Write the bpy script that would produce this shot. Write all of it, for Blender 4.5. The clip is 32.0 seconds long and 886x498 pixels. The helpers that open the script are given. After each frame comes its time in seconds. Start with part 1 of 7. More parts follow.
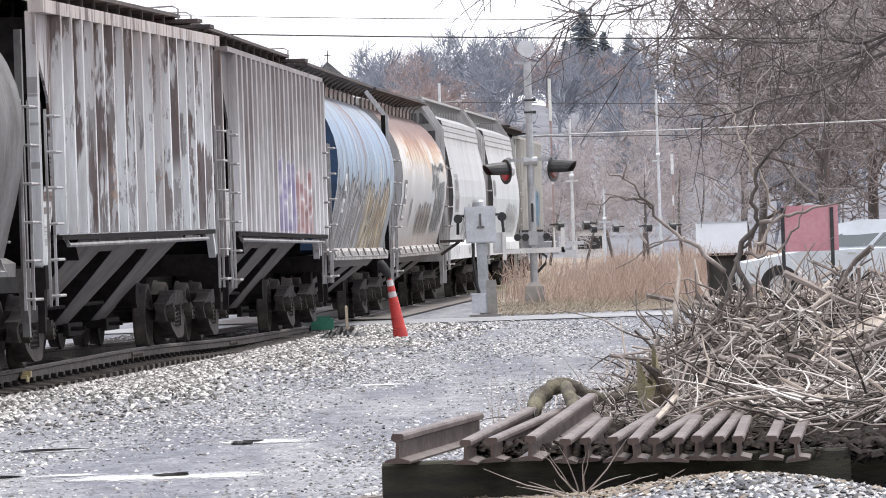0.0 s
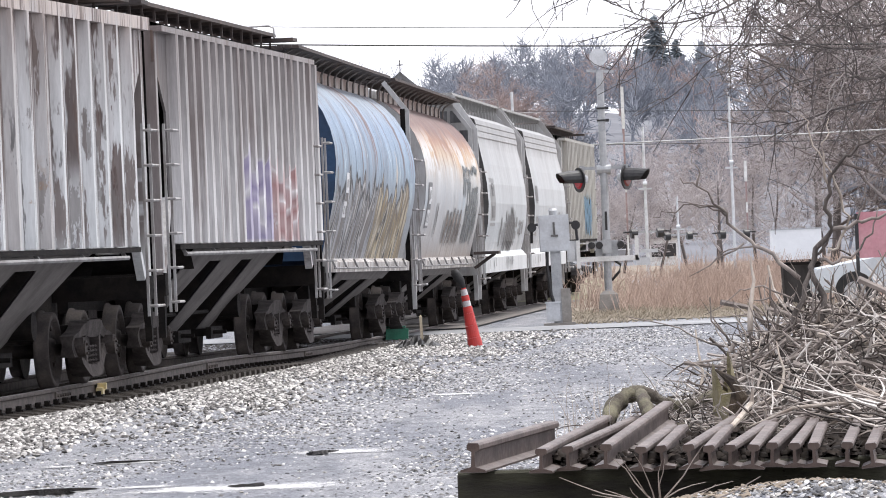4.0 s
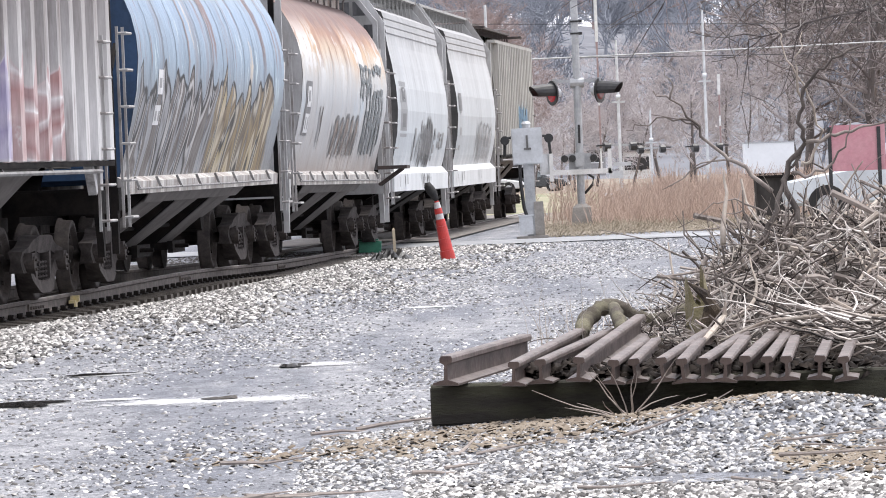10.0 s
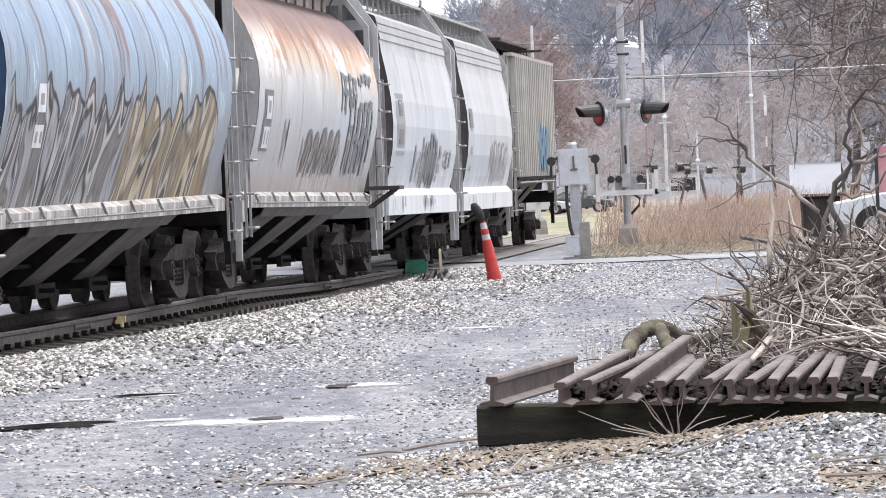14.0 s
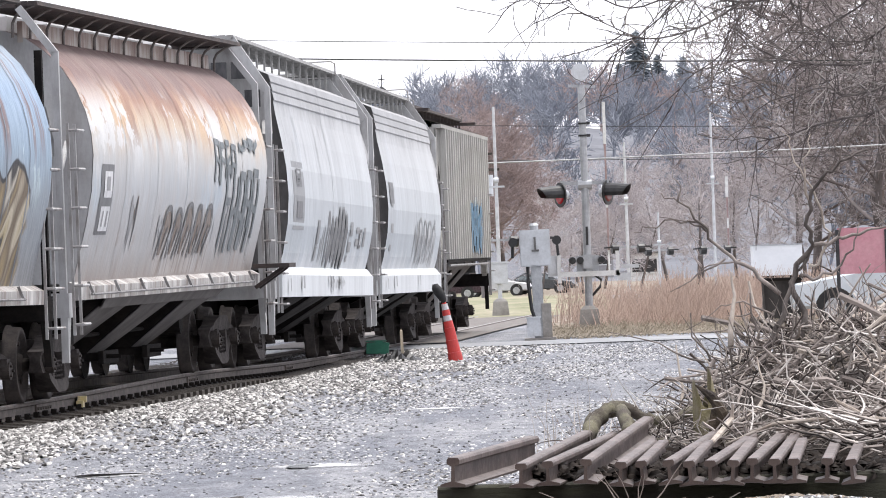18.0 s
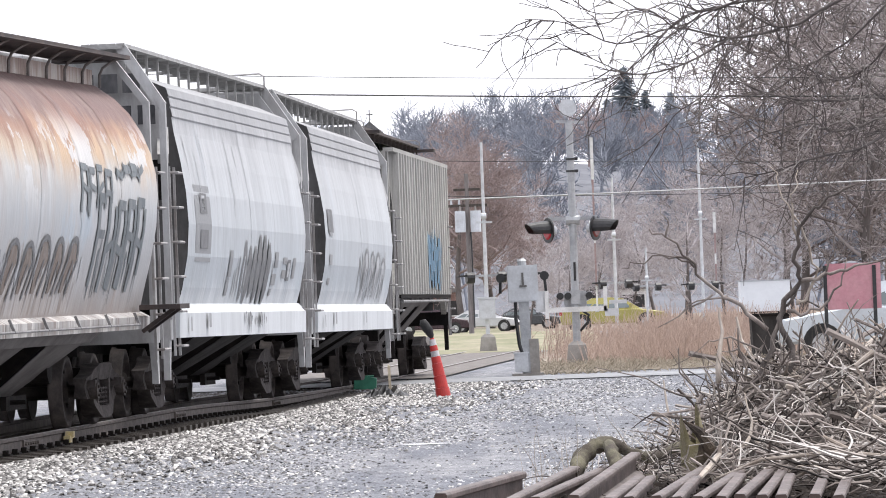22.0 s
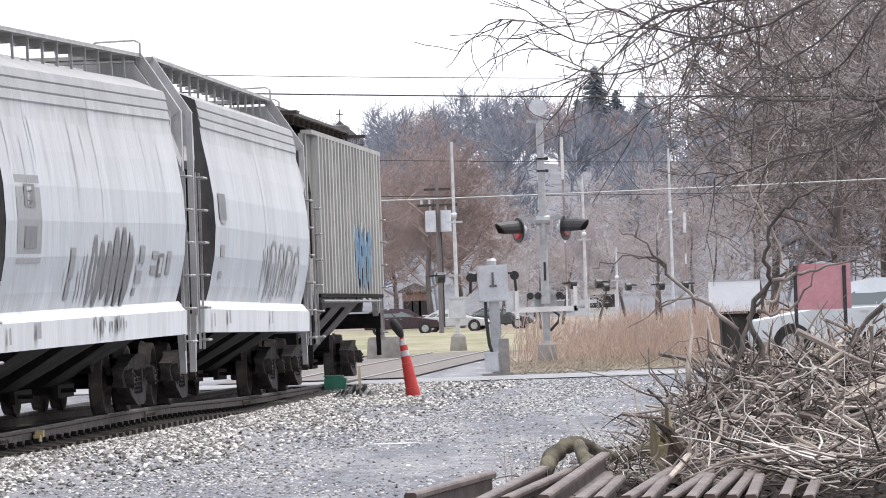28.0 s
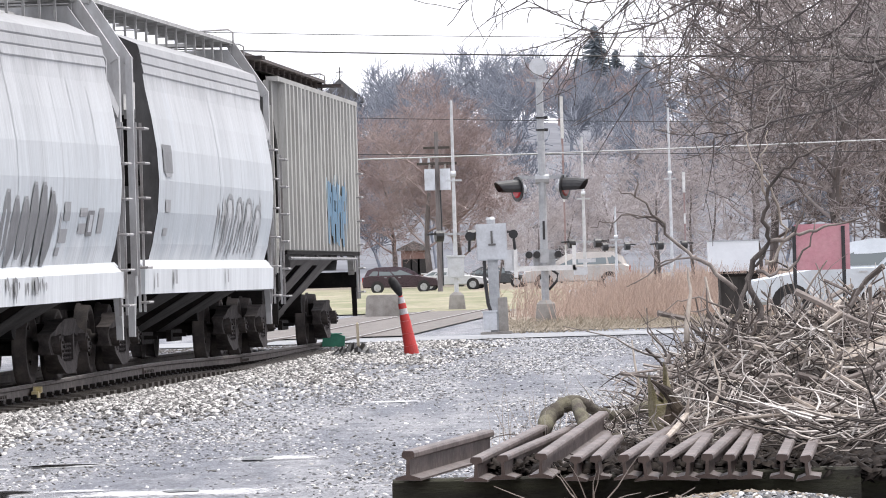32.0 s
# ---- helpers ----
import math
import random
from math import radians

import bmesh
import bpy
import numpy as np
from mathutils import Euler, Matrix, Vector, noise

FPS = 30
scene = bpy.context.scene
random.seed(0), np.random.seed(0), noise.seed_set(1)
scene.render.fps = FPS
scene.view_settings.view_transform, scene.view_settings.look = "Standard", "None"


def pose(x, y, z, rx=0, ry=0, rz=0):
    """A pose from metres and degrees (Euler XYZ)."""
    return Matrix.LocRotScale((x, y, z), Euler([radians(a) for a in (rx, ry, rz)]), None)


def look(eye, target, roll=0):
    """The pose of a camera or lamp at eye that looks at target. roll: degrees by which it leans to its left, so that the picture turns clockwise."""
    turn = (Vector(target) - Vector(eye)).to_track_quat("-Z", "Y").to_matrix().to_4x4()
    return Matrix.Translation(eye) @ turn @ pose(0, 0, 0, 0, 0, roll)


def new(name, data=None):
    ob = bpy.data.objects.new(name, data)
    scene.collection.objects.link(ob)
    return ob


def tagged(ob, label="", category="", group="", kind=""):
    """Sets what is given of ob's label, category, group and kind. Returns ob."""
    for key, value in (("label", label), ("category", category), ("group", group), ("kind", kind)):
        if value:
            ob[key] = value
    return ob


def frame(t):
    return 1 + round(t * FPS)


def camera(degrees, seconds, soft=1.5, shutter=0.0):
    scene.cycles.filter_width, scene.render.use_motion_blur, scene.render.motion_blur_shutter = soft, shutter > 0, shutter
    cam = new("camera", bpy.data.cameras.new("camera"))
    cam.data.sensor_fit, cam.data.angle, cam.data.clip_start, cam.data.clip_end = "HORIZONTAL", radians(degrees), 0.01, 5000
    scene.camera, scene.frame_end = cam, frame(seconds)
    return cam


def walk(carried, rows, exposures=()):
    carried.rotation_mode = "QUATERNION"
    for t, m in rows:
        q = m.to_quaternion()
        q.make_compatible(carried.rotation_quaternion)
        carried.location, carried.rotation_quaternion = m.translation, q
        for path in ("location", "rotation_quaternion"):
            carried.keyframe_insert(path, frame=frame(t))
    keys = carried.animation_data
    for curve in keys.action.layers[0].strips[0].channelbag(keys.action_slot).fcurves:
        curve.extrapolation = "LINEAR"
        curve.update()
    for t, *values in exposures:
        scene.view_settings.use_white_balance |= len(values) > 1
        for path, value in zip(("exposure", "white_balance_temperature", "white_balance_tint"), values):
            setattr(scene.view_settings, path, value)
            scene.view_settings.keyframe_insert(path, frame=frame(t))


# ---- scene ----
# camera: hand-held, long lens, standing still beside the siding
EYE = (0.0, 0.0, 1.68)
cam = camera(2 * math.degrees(math.atan(784 / 10909)), 32.0, soft=1.0)
# seconds, where it looks at 100 m (across, height), lean
AIM = [(0.0, 0.602, 1.381, -1.92), (0.5, 0.712, 1.541, -1.89), (1.0, 0.636, 1.637, -1.84), (1.5, 0.455, 1.7, -1.74),
        (2.0, 0.161, 1.649, -1.82), (2.5, -0.122, 1.644, -1.97), (3.0, -0.364, 1.603, -2.11), (3.5, -0.53, 1.605, -2.24),
        (5.5, -0.521, 1.247, -2.64), (6.0, -0.473, 1.104, -2.59), (6.5, -0.304, 0.968, -2.44), (7.0, -0.026, 0.806, -2.31),
        (7.5, 0.277, 0.644, -2.16), (8.0, 0.368, 0.423, -2.07), (8.5, 0.236, 0.24, -2.07), (9.0, -0.023, 0.039, -2.14),
        (9.5, -0.201, -0.006, -2.22), (10.0, -0.21, 0.145, -2.31), (10.5, -0.16, 0.394, -2.32), (11.0, -0.229, 0.65, -2.25),
        (11.5, -0.435, 0.777, -2.3), (12.0, -0.72, 0.732, -2.38), (12.5, -1.001, 0.631, -2.44), (13.0, -1.154, 0.554, -2.45),
        (13.5, -1.093, 0.488, -2.35), (14.0, -0.948, 0.51, -2.27), (14.5, -0.723, 0.61, -2.15), (15.0, -0.48, 0.878, -2.09),
        (15.5, -0.379, 1.152, -2.12), (17.5, -0.285, 1.714, -2.23), (18.0, -0.271, 1.796, -2.14), (18.5, -0.254, 1.868, -2.07),
        (19.0, -0.298, 1.999, -2.01), (19.5, -0.371, 2.123, -2.05), (20.0, -0.397, 2.179, -2.05), (20.5, -0.345, 2.047, -2.12),
        (21.0, -0.2, 1.884, -2.11), (21.5, -0.081, 1.964, -2.11), (22.0, -0.051, 2.364, -2.11), (22.5, -0.03, 2.897, -2.29),
        (23.0, 0.11, 3.029, -2.31), (23.5, 0.401, 2.842, -2.4), (24.0, 0.721, 2.394, -2.41), (24.5, 0.865, 2.198, -2.46),
        (25.0, 0.8, 2.314, -2.51), (25.5, 0.645, 2.572, -2.44), (27.5, 0.322, 2.576, -2.17), (28.0, 0.432, 2.341, -2.02),
        (28.5, 0.573, 2.122, -1.79), (29.0, 0.66, 1.878, -1.63), (29.5, 0.737, 1.728, -1.61), (30.0, 0.819, 1.633, -1.58),
        (30.5, 0.907, 1.639, -1.65), (31.0, 0.922, 1.622, -1.62), (31.5, 0.774, 1.582, -1.66), (32.0, 0.427, 1.666, -1.7)]
walk(cam, [(t, look(EYE, (x, 100.0, z), roll)) for t, x, z, roll in AIM], exposures=[(0.0, 0.84), (4.0, 0.84), (8.0, 0.95), (14.0, 0.96), (19.0, 0.88), (22.0, 0.80), (24.0, 0.64), (25.0, 0.76), (28.0, 0.74), (32.0, 0.86)])

# ---- light: bright overcast ----
world = bpy.data.worlds.new("sky")
scene.world = world
world.use_nodes = True
wn = world.node_tree
bg = wn.nodes["Background"]
sky = wn.nodes.new("ShaderNodeTexSky")
sky.sky_type, sky.sun_disc = "NISHITA", False
sky.sun_elevation, sky.sun_rotation = radians(69), radians(59)
sky.air_density, sky.dust_density, sky.ozone_density = 1.0, 3.0, 1.0
cloud = wn.nodes.new("ShaderNodeMix")
cloud.data_type = "RGBA"
cloud.inputs["Factor"].default_value = 0.9
cloud.inputs["B"].default_value = (8.3, 8.32, 9.15, 1)
wn.links.new(sky.outputs[0], cloud.inputs["A"])
wn.links.new(cloud.outputs["Result"], bg.inputs["Color"])
bg.inputs["Strength"].default_value = 0.105
sun = new("sun", bpy.data.lights.new("sun", "SUN"))
sun.data.energy, sun.data.angle, sun.data.color = 2.0, radians(20), (1.0, 0.97, 0.93)
sun.matrix_world = look((20, 42, 60), (0, 30, 0))


# ---- building helpers ----
class Shape:
    """Vertices and faces gathered piece by piece."""

    def __init__(self):
        self.v, self.f = [], []

    def add(self, verts, faces):
        n = len(self.v)
        self.v += [tuple(p) for p in verts]
        self.f += [tuple(i + n for i in q) for q in faces]
        return self

    def box(self, x0, x1, y0, y1, z0, z1, m=None):
        p = [(x, y, z) for z in (z0, z1) for y in (y0, y1) for x in (x0, x1)]
        if m is not None:
            p = [m @ Vector(q) for q in p]
        return self.add(p, [(0, 2, 3, 1), (4, 5, 7, 6), (0, 1, 5, 4), (2, 6, 7, 3), (0, 4, 6, 2), (1, 3, 7, 5)])

    def bar(self, a, b, w, h=None, up=(0, 0, 1)):
        """A square bar from a to b."""
        a, b = Vector(a), Vector(b)
        d = (b - a).normalized()
        s = d.cross(Vector(up))
        s = s.normalized() if s.length > 1e-4 else Vector((1, 0, 0))
        u = s.cross(d)
        h = h or w
        p = [q + s * i * w / 2 + u * j * h / 2 for q in (a, b) for i, j in ((-1, -1), (1, -1), (1, 1), (-1, 1))]
        return self.add(p, [(3, 2, 1, 0), (4, 5, 6, 7)] + [(i, (i + 1) % 4, (i + 1) % 4 + 4, i + 4) for i in range(4)])

    def tube(self, pts, r, n=8, cap=True):
        """A round tube along pts; r is one radius or one for each point."""
        pts = [Vector(p) for p in pts]
        rs = r if isinstance(r, (list, tuple)) else [r] * len(pts)
        rings = []
        for i, p in enumerate(pts):
            d = (pts[min(i + 1, len(pts) - 1)] - pts[max(i - 1, 0)]).normalized()
            s = d.cross(Vector((0.02, 0.03, 1)))
            s = s.normalized() if s.length > 1e-4 else Vector((1, 0, 0))
            u = s.cross(d)
            rings += [p + (s * math.cos(k * math.tau / n) + u * math.sin(k * math.tau / n)) * rs[i] for k in range(n)]
        faces = [(i * n + k, i * n + (k + 1) % n, (i + 1) * n + (k + 1) % n, (i + 1) * n + k) for i in range(len(pts) - 1) for k in range(n)]
        if cap:
            faces += [tuple(reversed(range(n))), tuple(range((len(pts) - 1) * n, len(pts) * n))]
        return self.add(rings, faces)

    def disc(self, c, axis, r, depth, n=20, r2=None):
        c, a = Vector(c), Vector(axis).normalized()
        return self.tube([c - a * depth / 2, c + a * depth / 2], [r, r if r2 is None else r2], n)

    def loft(self, sections, close=False, cap=False):
        """Skin between sections of equal length."""
        n = len(sections[0])
        pts = [p for s in sections for p in s]
        m = n if close else n - 1
        faces = [(i * n + k, i * n + (k + 1) % n, (i + 1) * n + (k + 1) % n, (i + 1) * n + k) for i in range(len(sections) - 1) for k in range(m)]
        if cap:
            faces += [tuple(reversed(range(n))), tuple(range((len(sections) - 1) * n, len(sections) * n))]
        return self.add(pts, faces)

    def prism(self, outline, y0, y1, m=None):
        """An outline of (x, z) drawn out along y."""
        s = [[(x, y, z) for x, z in outline] for y in (y0, y1)]
        if m is not None:
            s = [[m @ Vector(p) for p in q] for q in s]
        return self.loft(s, True, True)

    def mesh(self, name, smooth=False):
        me = bpy.data.meshes.new(name)
        me.from_pydata(self.v, [], self.f)
        if smooth:
            me.polygons.foreach_set("use_smooth", [True] * len(me.polygons))
        me.update()
        return me


def part(name, shape, mat, parent=None, label="", smooth=False, at=None):
    ob = new(name, shape.mesh(name, smooth) if isinstance(shape, Shape) else shape)
    if not ob.data.materials:
        ob.data.materials.append(mat)
    ob.parent = parent
    if at is not None:
        ob.matrix_basis = at
    if label:
        tagged(ob, label)
    return ob


def thing(name, m, label, category, group="", kind=""):
    ob = new(name)
    ob.empty_display_size = 0.3
    ob.matrix_basis = m
    return tagged(ob, label, category, group, kind)


def structure(name, shape, mat, label="", kind="structure", smooth=False):
    return tagged(part(name, shape, mat, smooth=smooth), label or name.replace("_", " "), name.replace("_", " "), kind=kind)


# ---- materials ----
def material(name, base, rough=0.7, metal=0.0):
    m = bpy.data.materials.new(name)
    m.use_nodes = True
    b = m.node_tree.nodes["Principled BSDF"]
    b.inputs["Base Color"].default_value = (*base, 1)
    b.inputs["Roughness"].default_value = rough
    b.inputs["Metallic"].default_value = metal
    return m


def coords(m, scale=(1, 1, 1), space="Object"):
    nt = m.node_tree
    tc, mp = nt.nodes.new("ShaderNodeTexCoord"), nt.nodes.new("ShaderNodeMapping")
    mp.inputs["Scale"].default_value = scale
    nt.links.new(tc.outputs[space], mp.inputs["Vector"])
    return mp.outputs["Vector"]


def noise_of(m, scale, stretch=(1, 1, 1), detail=4, rough=0.6, space="Object", shift=(0, 0, 0)):
    nt = m.node_tree
    n = nt.nodes.new("ShaderNodeTexNoise")
    n.inputs["Scale"].default_value, n.inputs["Detail"].default_value, n.inputs["Roughness"].default_value = scale, detail, rough
    vec = coords(m, stretch, space)
    vec.node.inputs["Location"].default_value = shift
    nt.links.new(vec, n.inputs["Vector"])
    return n.outputs["Fac"]


def ramp(m, fac, stops):
    nt = m.node_tree
    r = nt.nodes.new("ShaderNodeValToRGB")
    els = r.color_ramp.elements
    while len(els) < len(stops):
        els.new(0.5)
    for e, (p, c) in zip(els, stops):
        e.position = p
        e.color = (*c, 1) if isinstance(c, tuple) else (c, c, c, 1)
    nt.links.new(fac, r.inputs["Fac"])
    return r.outputs["Color"]


def mix(m, fac, a, b, how="MIX"):
    nt = m.node_tree
    x = nt.nodes.new("ShaderNodeMix")
    x.data_type, x.blend_type = "RGBA", how
    for key, val in (("Factor", fac), ("A", a), ("B", b)):
        s = [i for i in x.inputs if i.name == key and i.enabled][0]
        if isinstance(val, (int, float)):
            s.default_value = val if key == "Factor" else (val, val, val, 1)
        elif isinstance(val, tuple):
            s.default_value = (*val, 1)
        else:
            nt.links.new(val, s)
    return [o for o in x.outputs if o.enabled][0]


def math_of(m, how, a, b=0.0):
    nt = m.node_tree
    x = nt.nodes.new("ShaderNodeMath")
    x.operation = how
    for i, val in enumerate((a, b)):
        if isinstance(val, (int, float)):
            x.inputs[i].default_value = val
        else:
            nt.links.new(val, x.inputs[i])
    return x.outputs[0]


def axis_of(m, axis, space="Object"):
    nt = m.node_tree
    s = nt.nodes.new("ShaderNodeSeparateXYZ")
    nt.links.new(coords(m, (1, 1, 1), space), s.inputs[0])
    return s.outputs[axis]


def finish(m, color=None, rough=None, bump=None, strength=0.3, dist=0.02):
    nt = m.node_tree
    b = nt.nodes["Principled BSDF"]
    if color is not None:
        nt.links.new(color, b.inputs["Base Color"])
    if rough is not None:
        nt.links.new(rough, b.inputs["Roughness"])
    if bump is not None:
        n = nt.nodes.new("ShaderNodeBump")
        n.inputs["Strength"].default_value, n.inputs["Distance"].default_value = strength, dist
        nt.links.new(bump, n.inputs["Height"])
        nt.links.new(n.outputs[0], b.inputs["Normal"])
    return m


def worn(name, base, other, scale=3.0, stretch=(1, 1, 1), lo=0.4, hi=0.65, rough=0.7, metal=0.0, fine=0.25, bump=0.15, spec=0.5):
    """A surface of one colour that another shows through, with fine grain over both."""
    m = material(name, base, rough, metal)
    m.node_tree.nodes["Principled BSDF"].inputs["Specular IOR Level"].default_value = spec
    c = mix(m, ramp(m, noise_of(m, scale, stretch, 6), [(lo, 0.0), (hi, 1.0)]), base, other)
    g = noise_of(m, scale * 9, stretch, 5, 0.7)
    c = mix(m, fine, c, ramp(m, g, [(0.3, 0.25), (0.7, 1.0)]), "MULTIPLY")
    r = ramp(m, g, [(0.2, min(1, rough + 0.15)), (0.8, max(0.05, rough - 0.15))])
    return finish(m, c, r, g, bump)
# black of grimy steel, also used as painted shade under the wagons
steel_dark = worn("grimy_shade_black_steel", (0.012, 0.011, 0.011), (0.024, 0.02, 0.018), 5, rough=0.85, spec=0.1)
steel_grey = worn("dirty_grey_paint", (0.17, 0.168, 0.165), (0.085, 0.075, 0.068), 2.5, (1, 1, 0.4), rough=0.7)
slope_grey = worn("dusty_light_grey_sheet", (0.15, 0.138, 0.13), (0.085, 0.075, 0.07), 2.0, (1, 1, 0.5), rough=0.8)
rust_rail = worn("rusty_rail_steel", (0.085, 0.074, 0.068), (0.15, 0.128, 0.115), 7, rough=0.8, spec=0.3)
rail_top = worn("polished_rail_head", (0.42, 0.41, 0.40), (0.28, 0.245, 0.225), 4, rough=0.42, metal=0.6)
tie_wood = worn("weathered_tie_wood", (0.05, 0.041, 0.034), (0.10, 0.085, 0.07), 4, (6, 0.6, 3), rough=0.9, bump=0.5)
galv = worn("galvanised_steel", (0.46, 0.47, 0.48), (0.34, 0.35, 0.36), 6, rough=0.5, metal=0.35)
box_grey = worn("pale_grey_enamel", (0.62, 0.64, 0.66), (0.50, 0.51, 0.52), 3, rough=0.45)
pipe_grey = worn("dull_pipe_steel", (0.26, 0.255, 0.25), (0.13, 0.12, 0.115), 4, rough=0.6)
black_paint = worn("black_paint", (0.012, 0.012, 0.013), (0.03, 0.028, 0.028), 6, rough=0.45)
concrete = worn("weathered_concrete", (0.36, 0.34, 0.31), (0.24, 0.22, 0.20), 3, rough=0.9, bump=0.4)
alu = worn("bright_aluminium", (0.66, 0.67, 0.68), (0.52, 0.53, 0.54), 6, rough=0.5, metal=0.15)
post_grey = worn("light_grey_wagon_frame", (0.48, 0.48, 0.48), (0.34, 0.33, 0.32), 2.0, (1, 1, 0.4), rough=0.65)
slope_dark = worn("dark_grey_sheet", (0.06, 0.056, 0.054), (0.03, 0.028, 0.027), 2.0, (1, 1, 0.5), rough=0.85, spec=0.15)
white_paint = worn("white_paint", (0.78, 0.78, 0.77), (0.6, 0.6, 0.58), 4, rough=0.5)


# ---- the line of the track ----
def track_x(d):
    """Across, at d metres ahead of the camera, of the near rail."""
    if d < 55.0:
        return -6.9455 + 0.1572 * (d - 55.0)
    if d > 180.0:
        return 2.987 + 0.0634 * (d - 180.0)
    k = d - 100.0
    return -2.3 + 0.068621 * k - 3.218e-4 * k ** 2 + 7.6698e-6 * k ** 3 - 5.0479e-8 * k ** 4


def rail_z(d):
    z = 0.18 - 0.0038 * (d - 85.0) + 0.06 * math.exp(-(((d - 83.0) / 8.0) ** 2)) - 0.07 * math.exp(-(((d - 62.0) / 9.0) ** 2))
    return z if z > 0.05 else 0.05


STEP = 0.25
LINE_D = [-120.0 + STEP * i for i in range(int(340 / STEP))]
LINE_X = [track_x(d) for d in LINE_D]
LINE_S = [0.0]
for i in range(1, len(LINE_D)):
    LINE_S.append(LINE_S[-1] + math.hypot(STEP, LINE_X[i] - LINE_X[i - 1]))
S_100 = float(np.interp(100.0, LINE_D, LINE_S))
CENTRE = -0.753  # from the near rail to the middle of the track


def on_track(s):
    """Place and heading on the middle line, s metres along it from the mark at 100 m."""
    d = float(np.interp(s + S_100, LINE_S, LINE_D))
    x = track_x(d)
    a = math.atan2(track_x(d + 0.5) - track_x(d - 0.5), 1.0)
    return Vector((x + CENTRE * math.cos(a), d - CENTRE * math.sin(a), rail_z(d))), a


RAIL = [(-0.075, 0), (0.075, 0), (0.075, 0.012), (0.012, 0.03), (0.010, 0.12), (0.037, 0.134), (0.037, 0.158), (0.028, 0.171), (-0.028, 0.171), (-0.037, 0.158), (-0.037, 0.134), (-0.010, 0.12), (-0.012, 0.03), (-0.075, 0.012)]


def rail_line(offset, d0, d1, dz=0.0):
    body, top = Shape(), Shape()
    secs, heads = [], []
    d = d0
    while d <= d1:
        a = math.atan2(track_x(d + 0.5) - track_x(d - 0.5), 1.0)
        ox, oy = math.cos(a), -math.sin(a)
        bx, by, bz = track_x(d) + offset * ox, d + offset * oy, rail_z(d) - 0.171 + dz
        secs.append([(bx + x * ox, by + x * oy, bz + z) for x, z in RAIL])
        heads.append([(bx + x * ox, by + x * oy, bz + z) for x, z in ((-0.026, 0.168), (-0.026, 0.174), (0.026, 0.174), (0.026, 0.168))])
        d += 1.5
    body.loft(secs, True, True)
    top.loft(heads, True, True)
    return body, top


track = thing("railway_track", pose(0, 0, 0), "curving railway track with rusty rails on dark timber ties in pale ballast", "track", kind="structure")
for off in (0.0, 2 * CENTRE):
    body, top = rail_line(off, 20.0, 210.0)
    r = part("rail", body, rust_rail, track, "rust-brown steel rail")
    part("rail_head", top, rail_top, r, "worn bright running surface")

# ---- ground ----
def gravel_material():
    m = material("wet_gravel", (0.3, 0.3, 0.3), 0.8)
    big = noise_of(m, 0.8, (1, 0.09, 1), 4, 0.6)
    mid = noise_of(m, 3.5, (1, 0.4, 1), 6, 0.75)
    fine = noise_of(m, 26, (1, 0.45, 1), 5, 0.75)
    c = ramp(m, fine, [(0.30, (0.11, 0.112, 0.12)), (0.47, (0.25, 0.254, 0.27)), (0.60, (0.38, 0.385, 0.40)), (0.74, (0.64, 0.64, 0.645))])
    wet = ramp(m, big, [(0.42, 0.0), (0.58, 1.0)])
    c = mix(m, wet, c, mix(m, 1.0, c, (0.55, 0.57, 0.62), "MULTIPLY"))
    c = mix(m, 0.75, c, ramp(m, mid, [(0.36, (0.42, 0.42, 0.44)), (0.5, (0.85, 0.85, 0.86)), (0.64, (1.25, 1.22, 1.18))]), "MULTIPLY")
    r = mix(m, wet, 0.85, 0.62)
    m.node_tree.nodes["Principled BSDF"].inputs["Specular IOR Level"].default_value = 0.25
    return finish(m, c, r, fine, 0.8, 0.03)


gravel = gravel_material()
dry_grass = worn("dry_winter_grass_ground", (0.36, 0.32, 0.225), (0.22, 0.225, 0.12), 0.45, (1, 0.4, 1), 0.35, 0.6, rough=0.95, fine=0.5)
asphalt = worn("pale_worn_asphalt", (0.20, 0.205, 0.215), (0.33, 0.335, 0.345), 1.2, (0.3, 1, 1), rough=0.6)

def ground_z(d):
    """The yard is level; past the crossing the land falls away a little."""
    return float(np.interp(d, [165, 215, 265, 380, 900], [0, -0.2, -0.3, -1.0, -1.2]))


g = Shape()
rows = [-300, 0, 60, 100, 140, 165, 190, 215, 240, 265, 320, 380, 500, 900, 3000]
cols = [-2000, -300, -60, -20, 0, 20, 60, 300, 2000]
g.loft([[(x, d, ground_z(d)) for x in cols] for d in rows])
structure("ground", g, gravel, "grey wet gravel yard with puddles")


def sheet(name, x0, x1, d0, d1, lift, mat, label, wave=0.0, seed=0):
    """A flat stretch of ground of another kind, its edges a little uneven."""
    rnd = random.Random(seed)
    s = Shape()
    n = 24
    near = [d0 + rnd.uniform(-wave, wave) for _ in range(n + 1)]
    far = [d1 + rnd.uniform(-wave, wave) for _ in range(n + 1)]
    s.loft([[(x0 + (x1 - x0) * i / n, near[i] + (far[i] - near[i]) * k, ground_z(near[i] + (far[i] - near[i]) * k) + lift) for i in range(n + 1)] for k in (0.0, 0.25, 0.5, 0.75, 1.0)])
    return structure(name, s, mat, label)


